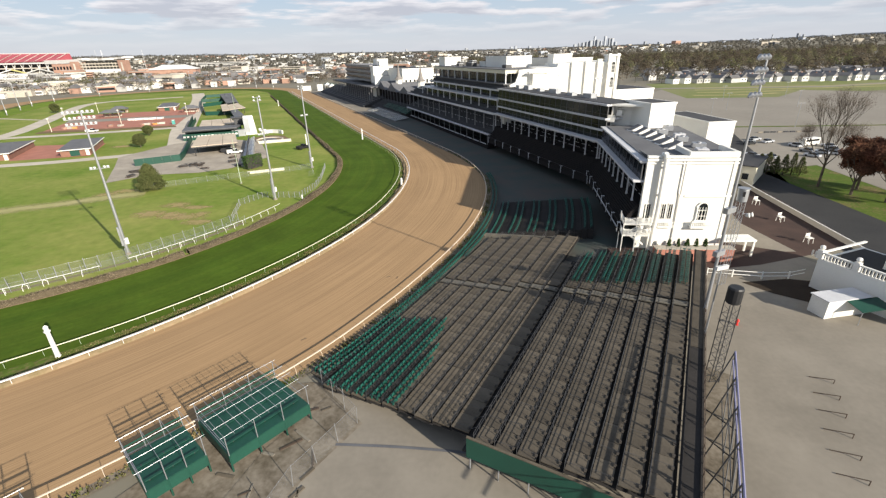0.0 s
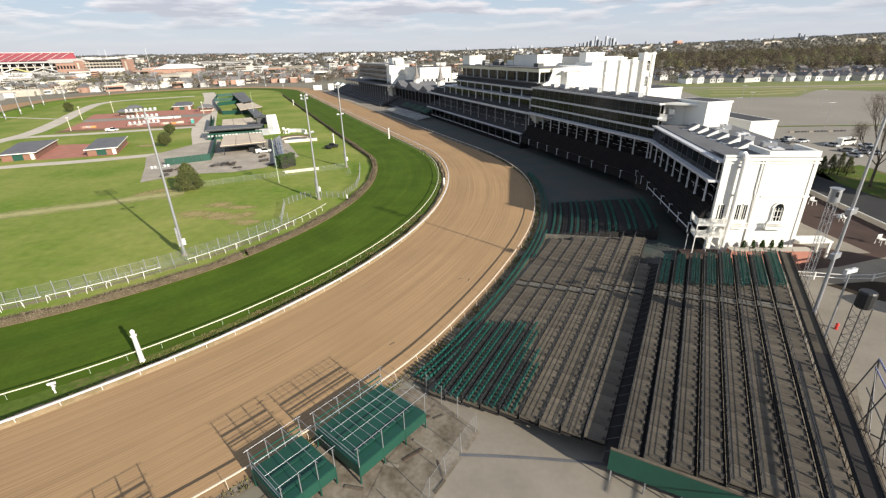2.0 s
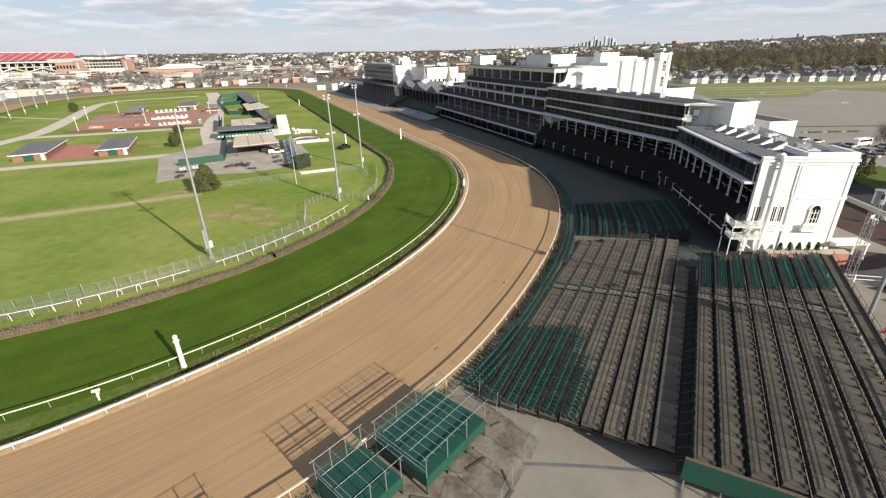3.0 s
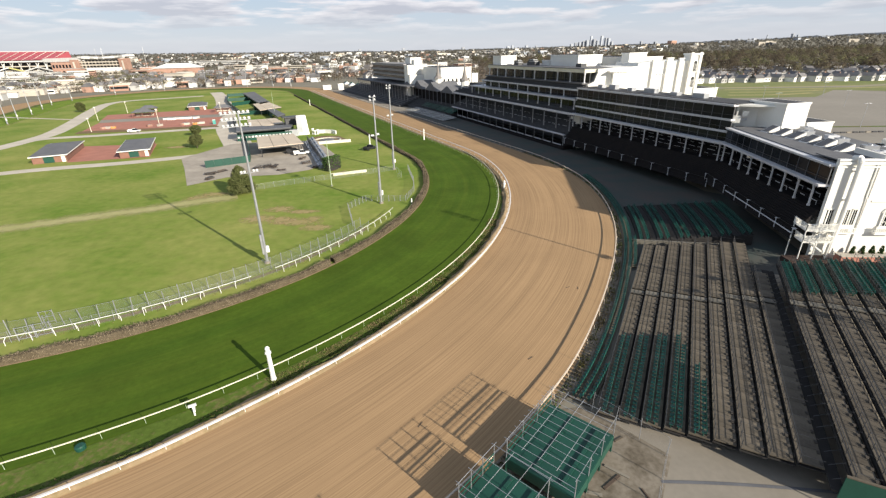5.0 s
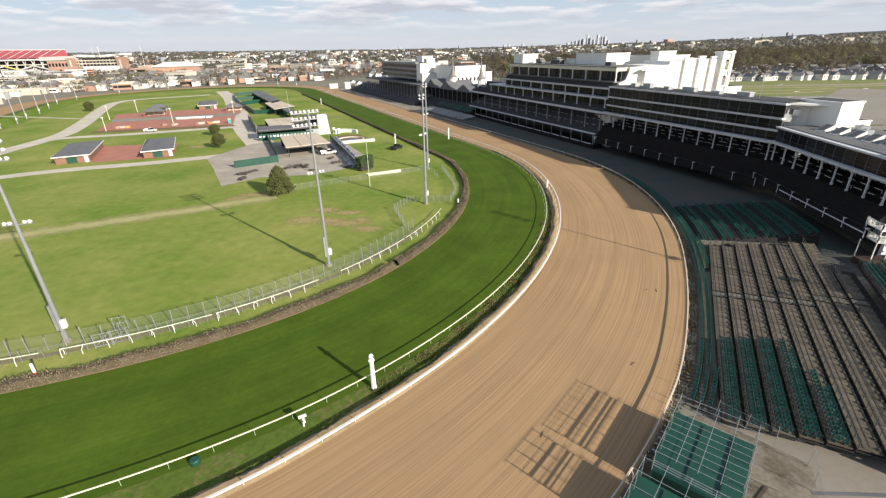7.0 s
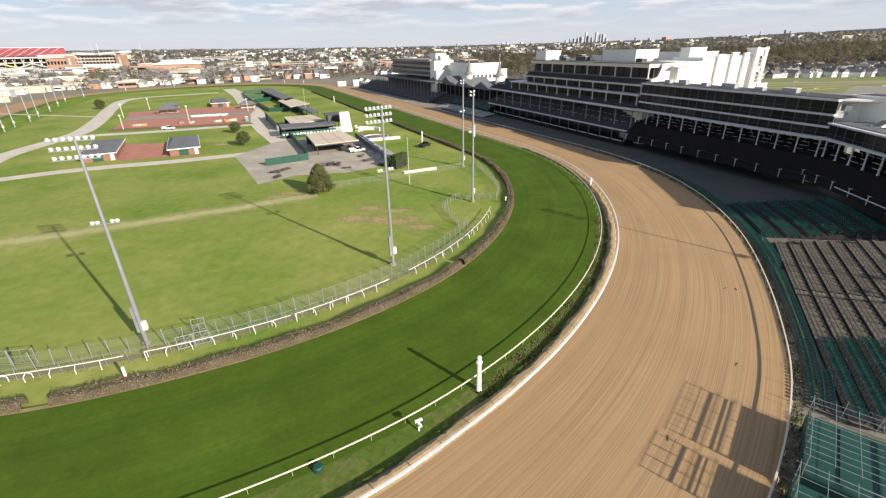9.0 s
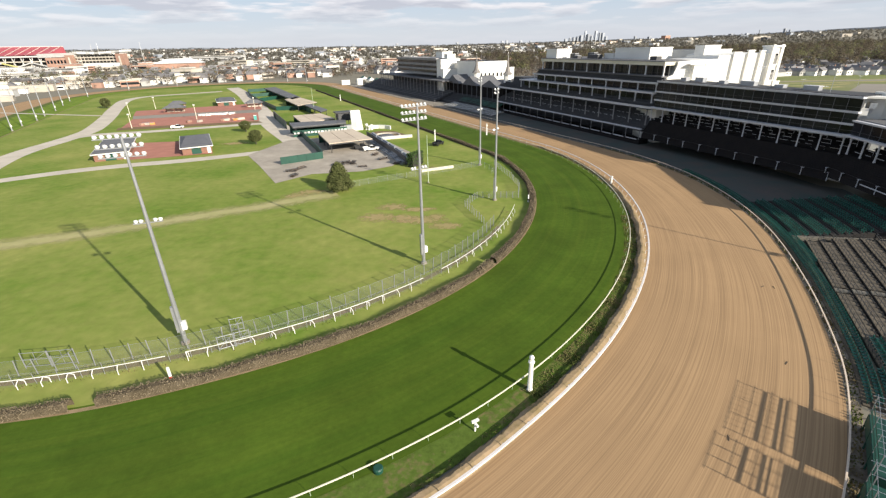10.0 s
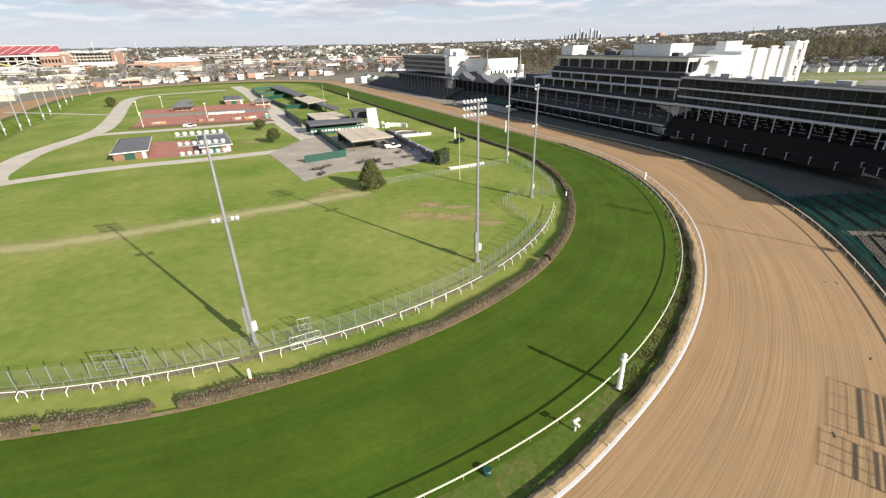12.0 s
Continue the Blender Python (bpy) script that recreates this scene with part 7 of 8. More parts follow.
for k in range(6):
    p, q = Vector((60.45, 28.5, 0)).lerp(Vector((50.0, 8.3, 0)), k / 6), Vector((60.45, 28.5, 0)).lerp(Vector((50.0, 8.3, 0)), (k + 1) / 6)
    out, up = Vector((1.3, -0.65, 0)), Vector((0, 0, 7.75))
    Geo().tube(p + up, q + up, 0.08, n=8).make("chord", M_PURPLE, bf)
    Geo().tube(p + up - Vector((0, 0, 0.9)), q + up - Vector((0, 0, 0.9)), 0.07, n=6).make("chord", M_PURPLE, bf)
    Geo().tube(p + up, p + out * 0.8, 0.07, 0.09, 8).make("leg", M_DARKSTEEL, bf)
    Geo().tube(p + up, p - out * 1.1, 0.06, n=8).make("leg", M_DARKSTEEL, bf)
    for z in (2.4, 4.6):
        Geo().tube(p + Vector((0, 0, z)), q + Vector((0, 0, z)), 0.05, n=6).make("tie", M_DARKSTEEL, bf)
    Geo().tube(p + up * 0.9, q + Vector((0, 0, 2.4)), 0.05, n=6).make("brace", M_DARKSTEEL, bf)
    Geo().tube(p - out * 1.1 + Vector((0, 0, 0.9)), q + out * 0.8 + Vector((0, 0, 2.2)), 0.06, n=6).make("brace", M_DARKSTEEL, bf)
for k in range(6):
    p, q = Vector((73.3 - 1.26 * k, 34.4 - 2.44 * k, 0)), Vector((75.1 - 1.26 * k, 33.3 - 2.44 * k, 0))
    rk = thing("bike_rack", "low bent brown steel bar set in the plaza", "rail", "plaza rails")
    Geo().tube(p + Vector((0, 0, 0.06)), q + Vector((0, 0, 0.5)), 0.045).make("bar", M_BROWNSTEEL, rk)
    for e in (q,):
        Geo().tube(e, e + Vector((0, 0, 0.52)), 0.045).make("leg", M_BROWNSTEEL, rk)
# white balustraded terrace and kiosk
bal = thing("white_terrace", "white raised terrace with a balustrade and urns", "terrace")
BR = Run((92.6, 42.0), (87.4, 54.6))
g = Geo()
BR.block(g, 0, BR.len, -10, 0, 0, 4.6)
g.make("wall", M_STUCCO, bal)
g = Geo()
BR.block(g, 0.5, BR.len - 0.5, -9.5, -0.5, 4.6, 4.64)
g.make("floor", M_ASPHALT, bal)
g = Geo()
BR.block(g, 0, BR.len, -0.35, 0, 5.45, 5.65)
BR.block(g, BR.len - 0.35, BR.len, -10, 0, 5.45, 5.65)
g.make("coping", M_WHITE, bal)
for k in range(36):
    g = Geo()
    BR.block(g, 0.2 + 0.41 * k, 0.36 + 0.41 * k, -0.27, -0.1, 4.64, 5.45)
    g.make("baluster", M_WHITE, bal)
for k in range(4):
    g = Geo()
    s = BR.len * k / 3.0
    BR.block(g, s - 0.35, s + 0.35, -0.6, 0.1, 4.6, 5.9)
    p = BR.at(s, -0.25, 0)
    g.lathe([(0.15, 5.9), (0.35, 6.2), (0.28, 6.5), (0.05, 6.6)], (p.x, p.y), 8)
    g.make("pier", M_WHITE, bal)
g = Geo()
BR.block(g, 0, 8, -16, -4, 4.6, 7.4)
g.make("upper_wall", M_STUCCO, bal)
g = Geo()
BR.block(g, 0.3, 7.7, -15.7, -4.3, 7.4, 7.5)
g.make("roof", M_SLATE, bal)
ko = thing("kiosk", "white service kiosk with a green awning", "kiosk", "", (86.0, 47.6, 0), 12)
Geo().box((0, 0, 1.25), (6.4, 2.4, 2.5)).make("body", M_WHITE, ko)
Geo().box((0, 0, 2.55), (6.7, 2.7, 0.12)).make("roof", M_FASCIA, ko)
g = Geo()
g.add([(-0.5, -1.2, 2.4), (4.2, -1.2, 2.4), (4.2, -3.4, 1.95), (-0.5, -3.4, 1.95)], [(0, 1, 2, 3)])
g.obox((-0.5, -3.4, 1.93), (4.7, 0, 0), (0, 2.2, 0.45), (0, 0, -0.05))
g.make("awning", M_GREEN, ko)
for x in (-0.4, 4.1):
    Geo().tube((x, -3.3, 0), (x, -3.3, 1.95), 0.05).make("awning_post", M_STEEL, ko)
wf = thing("white_fence", "white rail fence round the planting bed", "fence")
tagged(wf, kind="structure")
pl = [(74.5, 58.5), (78, 57.8), (82, 57), (86, 57), (89, 58)]
for i in range(len(pl) - 1):
    for z in (0.5, 1.1):
        Geo().tube((*pl[i], z), (*pl[i + 1], z), 0.06, n=6).make("rail", M_WHITE, wf)
    Geo().box((*pl[i], 0.6), (0.16, 0.16, 1.3)).make("post", M_WHITE, wf)
sheet("planting_bed", [(78.5, 56), (81, 52.5), (84.5, 49.8), (89, 49.4), (91.5, 55.5), (86, 57)], 0.02, M_MULCH, "dark mulched planting bed", "garden bed")
pw = thing("parapet_wall", "long tan wall between the brick walk and the service road", "wall")
g = Geo()
g.obox((102.9, 52, 0), (5.4, 58, 0), (0.35, -0.05, 0), (0, 0, 1.0))
g.make("wall", M_TANBLOCK, pw)
g = Geo()
g.obox((102.85, 52, 1.0), (5.4, 58, 0), (0.2, -0.03, 0), (0, 0, 0.1))
g.make("coping", M_WHITE, pw)
po = thing("porch", "small white porch canopy at the end building", "porch", "", (81.6, 66.4, 0), 0)
Geo().box((1.2, 0, 2.9), (5.4, 2.6, 0.3)).make("roof", M_WHITE, po)
for x in (3.6, 3.7):
    Geo().box((x, -1.1 if x < 3.65 else 1.1, 1.4), (0.3, 0.3, 2.8)).make("post", M_WHITE, po)
pb = thing("planter_wall", "low brick planter along the end building", "planter")
Geo().obox((68.5, 63.6, 0), (12.5, -0.4, 0), (0, 1.4, 0), (0, 0, 2.2)).make("body", M_BRICKPAVE, pb)
Geo().obox((68.4, 63.5, 2.2), (12.7, -0.4, 0), (0, 1.6, 0), (0, 0, 0.12)).make("coping", M_TANBLOCK, pb)


# ---------- plants ----------
def leaf_cloud(g, c, r, n, size, rnd, squash=1.0):
    for _ in range(n):
        d = Vector((rnd.gauss(0, 1), rnd.gauss(0, 1), rnd.gauss(0, 1) * squash)).normalized() * (rnd.random() ** 0.45)
        o = Vector(c) + Vector((d.x * r[0], d.y * r[1], d.z * r[2]))
        a = Vector((rnd.uniform(-1, 1), rnd.uniform(-1, 1), rnd.uniform(-1, 1))).normalized() * size * rnd.uniform(0.6, 1.3)
        b = a.orthogonal().normalized() * size * rnd.uniform(0.5, 1.0)
        g.quad(o - a, o + b, o + a, o - b)


def conifer(x, y, h, r, label, seed, mat=None, stem=0.10):
    """Evergreen: a ragged cone, or a round crown where the stem is long."""
    rnd = random.Random(seed)
    top = thing("evergreen_tree", label, "tree", "evergreens", (x, y, 0))
    Geo().tube((0, 0, 0), (0, 0, h * 0.8), 0.18, 0.05, 7).make("trunk", M_BARK, top)
    g = Geo()
    lobes = [(rnd.uniform(0, 6.283), rnd.random(), rnd.uniform(0.14, 0.32)) for _ in range(9)]
    for k in range(int(150 + 80 * r)):
        f = rnd.random()
        z = h * (stem + (0.99 - stem) * f)
        full = math.sin(math.pi * (0.10 + 0.86 * f)) ** 0.6 if stem > 0.15 else min(1.0, 0.62 + f / 0.35) * (1 - f) ** 0.78
        a = rnd.uniform(0, 6.283)
        swell = 1 + sum(w * math.exp(-((a - c + 3.14) % 6.283 - 3.14) ** 2 * 2.5 - (f - e) ** 2 * 30) for c, e, w in lobes)
        rr = r * full * swell * rnd.uniform(0.5, 1.0) + 0.06
        leaf_cloud(g, (rr * math.cos(a) * 0.85, rr * math.sin(a) * 0.85, z), (r * 0.17, r * 0.17, r * 0.15), 28 if r > 2 else 14, 0.05 + 0.022 * r, rnd)
    g.make("crown", mat or M_CONIFER, top)
    return top


conifer(-48.8, 111.8, 6.9, 4.4, "broad dense dark evergreen tree alone on the infield grass", 1)
conifer(-94.3, 175.4, 5.2, 2.7, "small round evergreen on a short stem on the lawn", 2, None, 0.24)
conifer(-110, 205, 4.6, 2.5, "small round evergreen on a short stem on the lawn", 3, None, 0.24)
conifer(-245.2, 311, 6.2, 3.2, "round evergreen on the far infield lawn", 4, None, 0.2)
for k in range(5):
    conifer(70.8 + 1.5 * k, 64.6, 3.6, 0.75, "clipped conical shrub in the brick planter", 20 + k, M_SHRUB)
for k in range(7):
    conifer(117 + 1.9 * k, 120.0 - 0.5 * k, 5.0 + 0.5 * (k % 3), 1.7, "dark evergreen in the roadside row", 40 + k)


def bare_tree(x, y, h, spread, label, seed, leaves=None):
    rnd = random.Random(seed)
    top = thing("bare_tree", label, "tree", "roadside trees", (x, y, 0))
    g, tw = Geo(), Geo()
    Geo().tube((0, 0, 0), (0, 0, h * 0.3), 0.32, 0.24, 8).make("trunk", M_BARK, top)

    def grow(p, d, length, r, depth):
        q = p + d * length
        g.tube(p, q, r, r * 0.62, 5 if depth < 2 else 3)
        if depth >= 6 or r < 0.004:
            if leaves:
                leaf_cloud(tw, q, (1.1, 1.1, 0.9), 14 if leaves == M_RUSTTREE else 12, 0.18 if leaves == M_RUSTTREE else 0.07, rnd)
            return
        for _ in range(3 if depth < 3 else 2):
            side = Vector((rnd.uniform(-1, 1), rnd.uniform(-1, 1), rnd.uniform(-0.05, 0.95))) * spread
            grow(q, (d + side).normalized(), length * rnd.uniform(0.62, 0.82), r * 0.64, depth + 1)

    for k in range(6):
        a = 1.047 * k + rnd.uniform(-0.4, 0.4)
        lean = rnd.uniform(0.15, 0.5) if k % 2 else rnd.uniform(0.7, 1.1)
        grow(Vector((0, 0, h * (0.28 if k % 2 else 0.24))), Vector((lean * math.cos(a), lean * math.sin(a), 1)).normalized(), h * (0.22 if k % 2 else 0.15), 0.14, 0)
    g.make("branching", M_BARK, top)
    if tw.v:
        tw.make("crown", leaves, top)


bare_tree(125.5, 106, 22, 0.55, "bare deciduous tree with fresh buds on the roadside lawn", 5, M_BARETREE)
for k, (x, y, h) in enumerate(((128, 99, 11), (132.5, 103, 12), (131, 93, 12), (137, 98, 13), (136, 88, 12), (143, 94, 13))):
    bare_tree(x, y, h, 0.62, "deciduous tree with russet leaves on the roadside lawn", 70 + k, M_RUSTTREE)


# ---------- the distance ----------
def woods(name, spots, label, mat, seed, quads=34, size=1.1):
    """Far tree masses: crowns of loose twig clumps."""
    rnd = random.Random(seed)
    g = Geo()
    for x, y, h in spots:
        base = land(x, y)
        sx, sz = h * rnd.uniform(0.3, 0.46), h * rnd.uniform(0.36, 0.46)
        for _ in range(quads):
            d = Vector((rnd.gauss(0, 1), rnd.gauss(0, 1), abs(rnd.gauss(0.2, 1)) - 0.35)).normalized()
            o = Vector((x, y, base + h * 0.5)) + Vector((d.x * sx, d.y * sx, d.z * sz)) * rnd.uniform(0.55, 1.08)
            nn = (d * 0.7 + Vector((rnd.uniform(-0.35, 0.35), rnd.uniform(-0.35, 0.35), rnd.uniform(0.2, 0.8)))).normalized()
            a = nn.orthogonal().normalized() * size * h / 10 * rnd.uniform(0.7, 1.4)
            b2 = nn.cross(a) * rnd.uniform(0.6, 1.0)
            g.quad(o - a, o + b2, o + a, o - b2)
        g.tube((x, y, base - 0.3), (x, y, base + h * 0.5), 0.25, 0.12, 3)
    tagged(g.make(name, mat), label, "trees", kind="stuff")


def scatter(n, seed, test, box, h0, h1):
    rnd = random.Random(seed)
    out = []
    while len(out) < n:
        x, y = rnd.uniform(box[0], box[1]), rnd.uniform(box[2], box[3])
        if test(x, y):
            out.append((x, y, rnd.uniform(h0, h1)))
    return out


def off_course(x, y):
    d = Vector((x, y, 0)) - Vector((-86, 115, 0))
    s, o = d.dot(ALONG), d.dot(ACROSS)
    return not (-170 < s < 480 and -150 < o < 205) and y > 120


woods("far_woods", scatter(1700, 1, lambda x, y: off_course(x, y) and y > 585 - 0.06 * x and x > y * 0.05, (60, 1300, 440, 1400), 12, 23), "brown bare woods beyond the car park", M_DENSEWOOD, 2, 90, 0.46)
woods("budding_woods", scatter(560, 51, lambda x, y: off_course(x, y) and y > 560 - 0.06 * x and x > y * 0.05, (60, 1300, 440, 1400), 11, 22), "olive green budding trees beyond the car park", M_SPRINGTREE, 52, 90, 0.46)
woods("far_woods", scatter(800, 3, lambda x, y: off_course(x, y) and y > 520, (-900, 300, 520, 1250), 7, 13), "brown and budding trees along the far side", M_BARETREE, 4, 50, 0.6)
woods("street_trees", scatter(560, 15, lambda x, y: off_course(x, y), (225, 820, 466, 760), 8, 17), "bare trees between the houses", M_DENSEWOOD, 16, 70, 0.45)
woods("stand_woods", scatter(330, 17, lambda x, y: off_course(x, y) and x > -30 + (y - 420) * -0.2, (-90, 190, 400, 900), 9, 15), "bare trees behind the far stands", M_BARETREE, 18, 46, 0.6)
woods("budding_woods", scatter(620, 5, lambda x, y: off_course(x, y) and y > 450, (-700, 1200, 450, 1500), 7, 13), "pale green budding trees among the houses", M_SPRINGTREE, 6, 64, 0.5)
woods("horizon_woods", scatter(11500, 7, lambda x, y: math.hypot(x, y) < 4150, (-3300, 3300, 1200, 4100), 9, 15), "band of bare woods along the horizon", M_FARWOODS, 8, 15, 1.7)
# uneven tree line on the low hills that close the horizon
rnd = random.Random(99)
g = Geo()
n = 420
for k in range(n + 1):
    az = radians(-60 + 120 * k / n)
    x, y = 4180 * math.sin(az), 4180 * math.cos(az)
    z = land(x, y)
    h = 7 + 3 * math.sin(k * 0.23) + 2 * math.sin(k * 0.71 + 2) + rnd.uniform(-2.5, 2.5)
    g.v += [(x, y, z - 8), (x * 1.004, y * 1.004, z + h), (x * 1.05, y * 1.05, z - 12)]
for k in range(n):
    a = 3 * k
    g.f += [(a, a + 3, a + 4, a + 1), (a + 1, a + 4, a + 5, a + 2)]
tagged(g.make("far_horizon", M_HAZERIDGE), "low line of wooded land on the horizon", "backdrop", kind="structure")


def beyond(s0, s1, o0, o1, n, seed, h0, h1):
    """Spots behind the far turn, by distance along and across the course."""
    rnd = random.Random(seed)
    out = []
    for _ in range(n):
        p = CENTRE + ALONG * rnd.uniform(s0, s1) + ACROSS * rnd.uniform(o0, o1)
        out.append((p.x, p.y, rnd.uniform(h0, h1)))
    return out


woods("turn_trees", beyond(474, 640, -260, 260, 330, 81, 6, 13), "bare trees close behind the far turn", M_BARETREE, 82, 60, 0.5)
woods("turn_trees", beyond(478, 700, -280, 200, 90, 83, 5, 9), "budding trees close behind the far turn", M_SPRINGTREE, 84, 60, 0.5)
woods("turn_trees", beyond(150, 470, -300, -160, 130, 85, 6, 12), "bare trees close behind the backstretch", M_BARETREE, 86, 60, 0.5)


def house_at(x, y, turn, w, d, h, label, mat=None, plain=False):
    top = thing("house", label, "house", "suburban houses", (x, y, 0), turn)
    Geo().box((0, 0, h / 2), (w, d, h)).make("wall", mat or M_HOUSE, top)
    if not plain:
        Geo().box((w * 0.2, d * 0.2, h + w * 0.3), (0.9, 0.9, w * 0.5)).make("chimney", M_BRICKFAR, top)
    g = Geo()
    a, b = w / 2 + 0.4, d / 2 + 0.4
    g.add([(-a, -b, h), (a, -b, h), (a, b, h), (-a, b, h), (0, -b, h + w * 0.42), (0, b, h + w * 0.42)], [(3, 2, 1, 0), (0, 1, 4), (1, 2, 5, 4), (2, 3, 5), (3, 0, 4, 5)])
    g.make("roof", M_HOUSEROOF, top)
    for i in (-0.25, 0.25) if not plain else ():
        Geo().box((w * i, -d / 2 - 0.03, h * 0.55), (1.1, 0.1, 1.5)).make("window", M_GLASS, top)
    return top


rnd = random.Random(21)
proto = [house_at(240, 455, 22, 7.0, 10, 4.4, "white clapboard house with a gabled grey roof"), house_at(251, 455, 22, 7.6, 9, 5.0, "pale two-storey house with a gabled roof"),
         house_at(262, 456, 22, 7.0, 11, 3.8, "small bungalow with a low gabled roof")]
for k in range(3, 38):
    x, y = 240 + 10.8 * k + rnd.uniform(-2, 2), 452 + 5 * math.sin(k * 0.4) - (0.84 * max(0, k - 11)) + rnd.uniform(-4, 6)
    copy_thing(rnd.choice(proto), pose(x, y, 0, 0, 0, 22 + rnd.uniform(-12, 12) + 90 * (rnd.random() < 0.15)))
back_rows = [house_at(250, 478, 22, 6.4, 10, 5.0, "white house with a gabled roof in a back street", None, True), house_at(268, 480, 22, 7, 10, 5.6, "pale house with a steep roof in a back street", None, True),
             house_at(286, 479, 72, 6.2, 11, 4.4, "low house with a grey roof in a back street", None, True)]


def house_rows(spots, label, mat):
    """Houses too far off to count, as one mesh of walls and one of roofs."""
    top = thing("far_houses", label, "houses")
    tagged(top, kind="stuff")
    walls, roofs = Geo(), Geo()
    pick = random.Random(len(spots))
    for x, y, turn in spots:
        w, d, h, z = pick.uniform(6, 8), pick.uniform(9, 12), pick.uniform(4.0, 5.6), land(x, y)
        walls.box((x, y, z + h / 2 - 0.3), (w, d, h + 0.6), turn)
        k, q = math.cos(radians(turn)), math.sin(radians(turn))
        a, b = w / 2 + 0.4, d / 2 + 0.4
        ring_ = [(-a, -b, h), (a, -b, h), (a, b, h), (-a, b, h), (0, -b, h + w * 0.42), (0, b, h + w * 0.42)]
        roofs.add([(x + i * k - j * q, y + i * q + j * k, z + e) for i, j, e in ring_], [(3, 2, 1, 0), (0, 1, 4), (1, 2, 5, 4), (2, 3, 5), (3, 0, 4, 5)])
    walls.make("walls", mat, top)
    roofs.make("roofs", M_ROOFMIX, top)


house_rows([(225 + 10 * row + (18 + row) * k + rnd.uniform(-5, 5), 452 + row * (24 + 1.5 * row) + rnd.uniform(-7, 7), 20 + rnd.uniform(-15, 15) + 90 * (k % 2)) for row in range(4, 8) for k in range(24)],
           "streets of small pale houses among the bare trees", M_HOUSEMIX)
for row in range(1, 4):
    for k in range(30):
        if row == 1 and k < 3:
            continue
        x, y = 225 + 10 * row + (13 + row) * k + rnd.uniform(-5, 5), 452 + row * (24 + 1.5 * row) + rnd.uniform(-7, 7)
        copy_thing(rnd.choice(back_rows), pose(x, y, land(x, y), 0, 0, 22 + rnd.uniform(-15, 15) + 90 * (rnd.random() < 0.3)))
cottage = house_at(-300, 660, 30, 9, 12, 5.5, "red brick cottage with a steep gabled roof", M_BRICKFAR, True)
white_cottage = house_at(-315, 668, 30, 9, 12, 5.0, "white cottage with a grey gabled roof", M_HOUSE, True)
far_spots = []
for k in range(210):
    x, y = rnd.uniform(-560, 20), rnd.uniform(560, 980)
    if not off_course(x, y):
        continue
    if y < 680:
        copy_thing(cottage if k % 5 < 2 else white_cottage, pose(x, y, 0, 0, 0, 24 + rnd.choice((0, 90, 180)) + rnd.uniform(-8, 8)))
    else:
        far_spots.append((x, y, 24 + rnd.choice((0, 90)) + rnd.uniform(-8, 8)))
house_rows(far_spots[::2], "red brick cottages far behind the course", M_BRICKFAR)
house_rows(far_spots[1::2], "pale cottages far behind the course", M_HOUSEMIX)


def far_building(x, y, w, d, h, turn, mat, label, cat="building", storeys=3):
    top = thing("far_building", label, cat, "far buildings", (x, y, land(x, y)), turn)
    Geo().box((0, 0, h / 2), (w, d, h)).make("wall", mat, top)
    Geo().box((0, 0, h + 0.3), (w + 0.6, d + 0.6, 0.6)).make("parapet", M_TANBLOCK, top)
    for k in range(storeys):
        Geo().box((0, -d / 2 - 0.05, h * (k + 0.55) / storeys), (w * 0.92, 0.2, h / storeys * 0.4)).make("window_band", M_GLASS, top)
    return top


for k in range(34):
    x, y = rnd.uniform(-760, 60), rnd.uniform(620, 1250)
    far_building(x, y, rnd.uniform(18, 60), rnd.uniform(14, 30), rnd.uniform(5, 13), rnd.uniform(-20, 40), rnd.choice((M_BRICKFAR, M_BRICKFAR, M_TANBLOCK, M_HOUSE)),
                 "low commercial building in the distance", storeys=rnd.choice((1, 2, 3)))
def off_spot(rnd):
    """A place close behind the backstretch."""
    while True:
        x, y = rnd.uniform(-640, -290), rnd.uniform(360, 640)
        if off_course(x, y):
            return x, y


for k in range(46):
    far_building(*off_spot(rnd), rnd.uniform(5, 16), rnd.uniform(4, 9), rnd.uniform(3, 5.5), 30 + rnd.uniform(-30, 30), rnd.choice((M_HOUSE, M_TANBLOCK, M_HOUSE, M_BRICKFAR)),
                 "pale low shed behind the backstretch", storeys=0)
def skyline(bearing, width, height, label, mat, away=4120.0):
    """A far tower on the horizon, by compass bearing in degrees."""
    a = radians(bearing - 1.4)
    far_building(away * math.sin(a) - 2, away * math.cos(a), width, width * 0.9, height, 20, mat, label, "skyscraper", 0)


for bearing, w, h in ((15.3, 26, 34), (15.75, 20, 44), (16.2, 30, 48), (16.6, 26, 56), (17.0, 34, 66), (17.38, 18, 108), (17.72, 30, 74), (18.1, 22, 58), (18.5, 24, 104), (18.95, 26, 84), (19.25, 26, 82), (19.6, 22, 46)):
    skyline(bearing, w * 0.75, h * 0.72, "bluish grey downtown office tower on the skyline", M_TOWER)
for bearing, w, h in ((8.2, 26, 36), (8.7, 20, 46), (10.3, 24, 40), (11.4, 18, 34), (22.6, 22, 44), (24.0, 26, 34), (33.9, 8, 52), (35.9, 20, 50), (36.3, 14, 36), (31.5, 30, 24), (-9, 30, 34), (-4, 24, 40), (3, 28, 36)):
    skyline(bearing, w * 0.8, h * 0.6, "grey office block standing alone on the skyline", M_TOWER)
skyline(25.6, 48, 24, "wide reddish apartment block on the skyline", M_BRICKFAR)
far_building(-848, 1800, 190, 30, 15, 6, M_HOUSE, "row of white apartment blocks beyond the stadium", storeys=3)
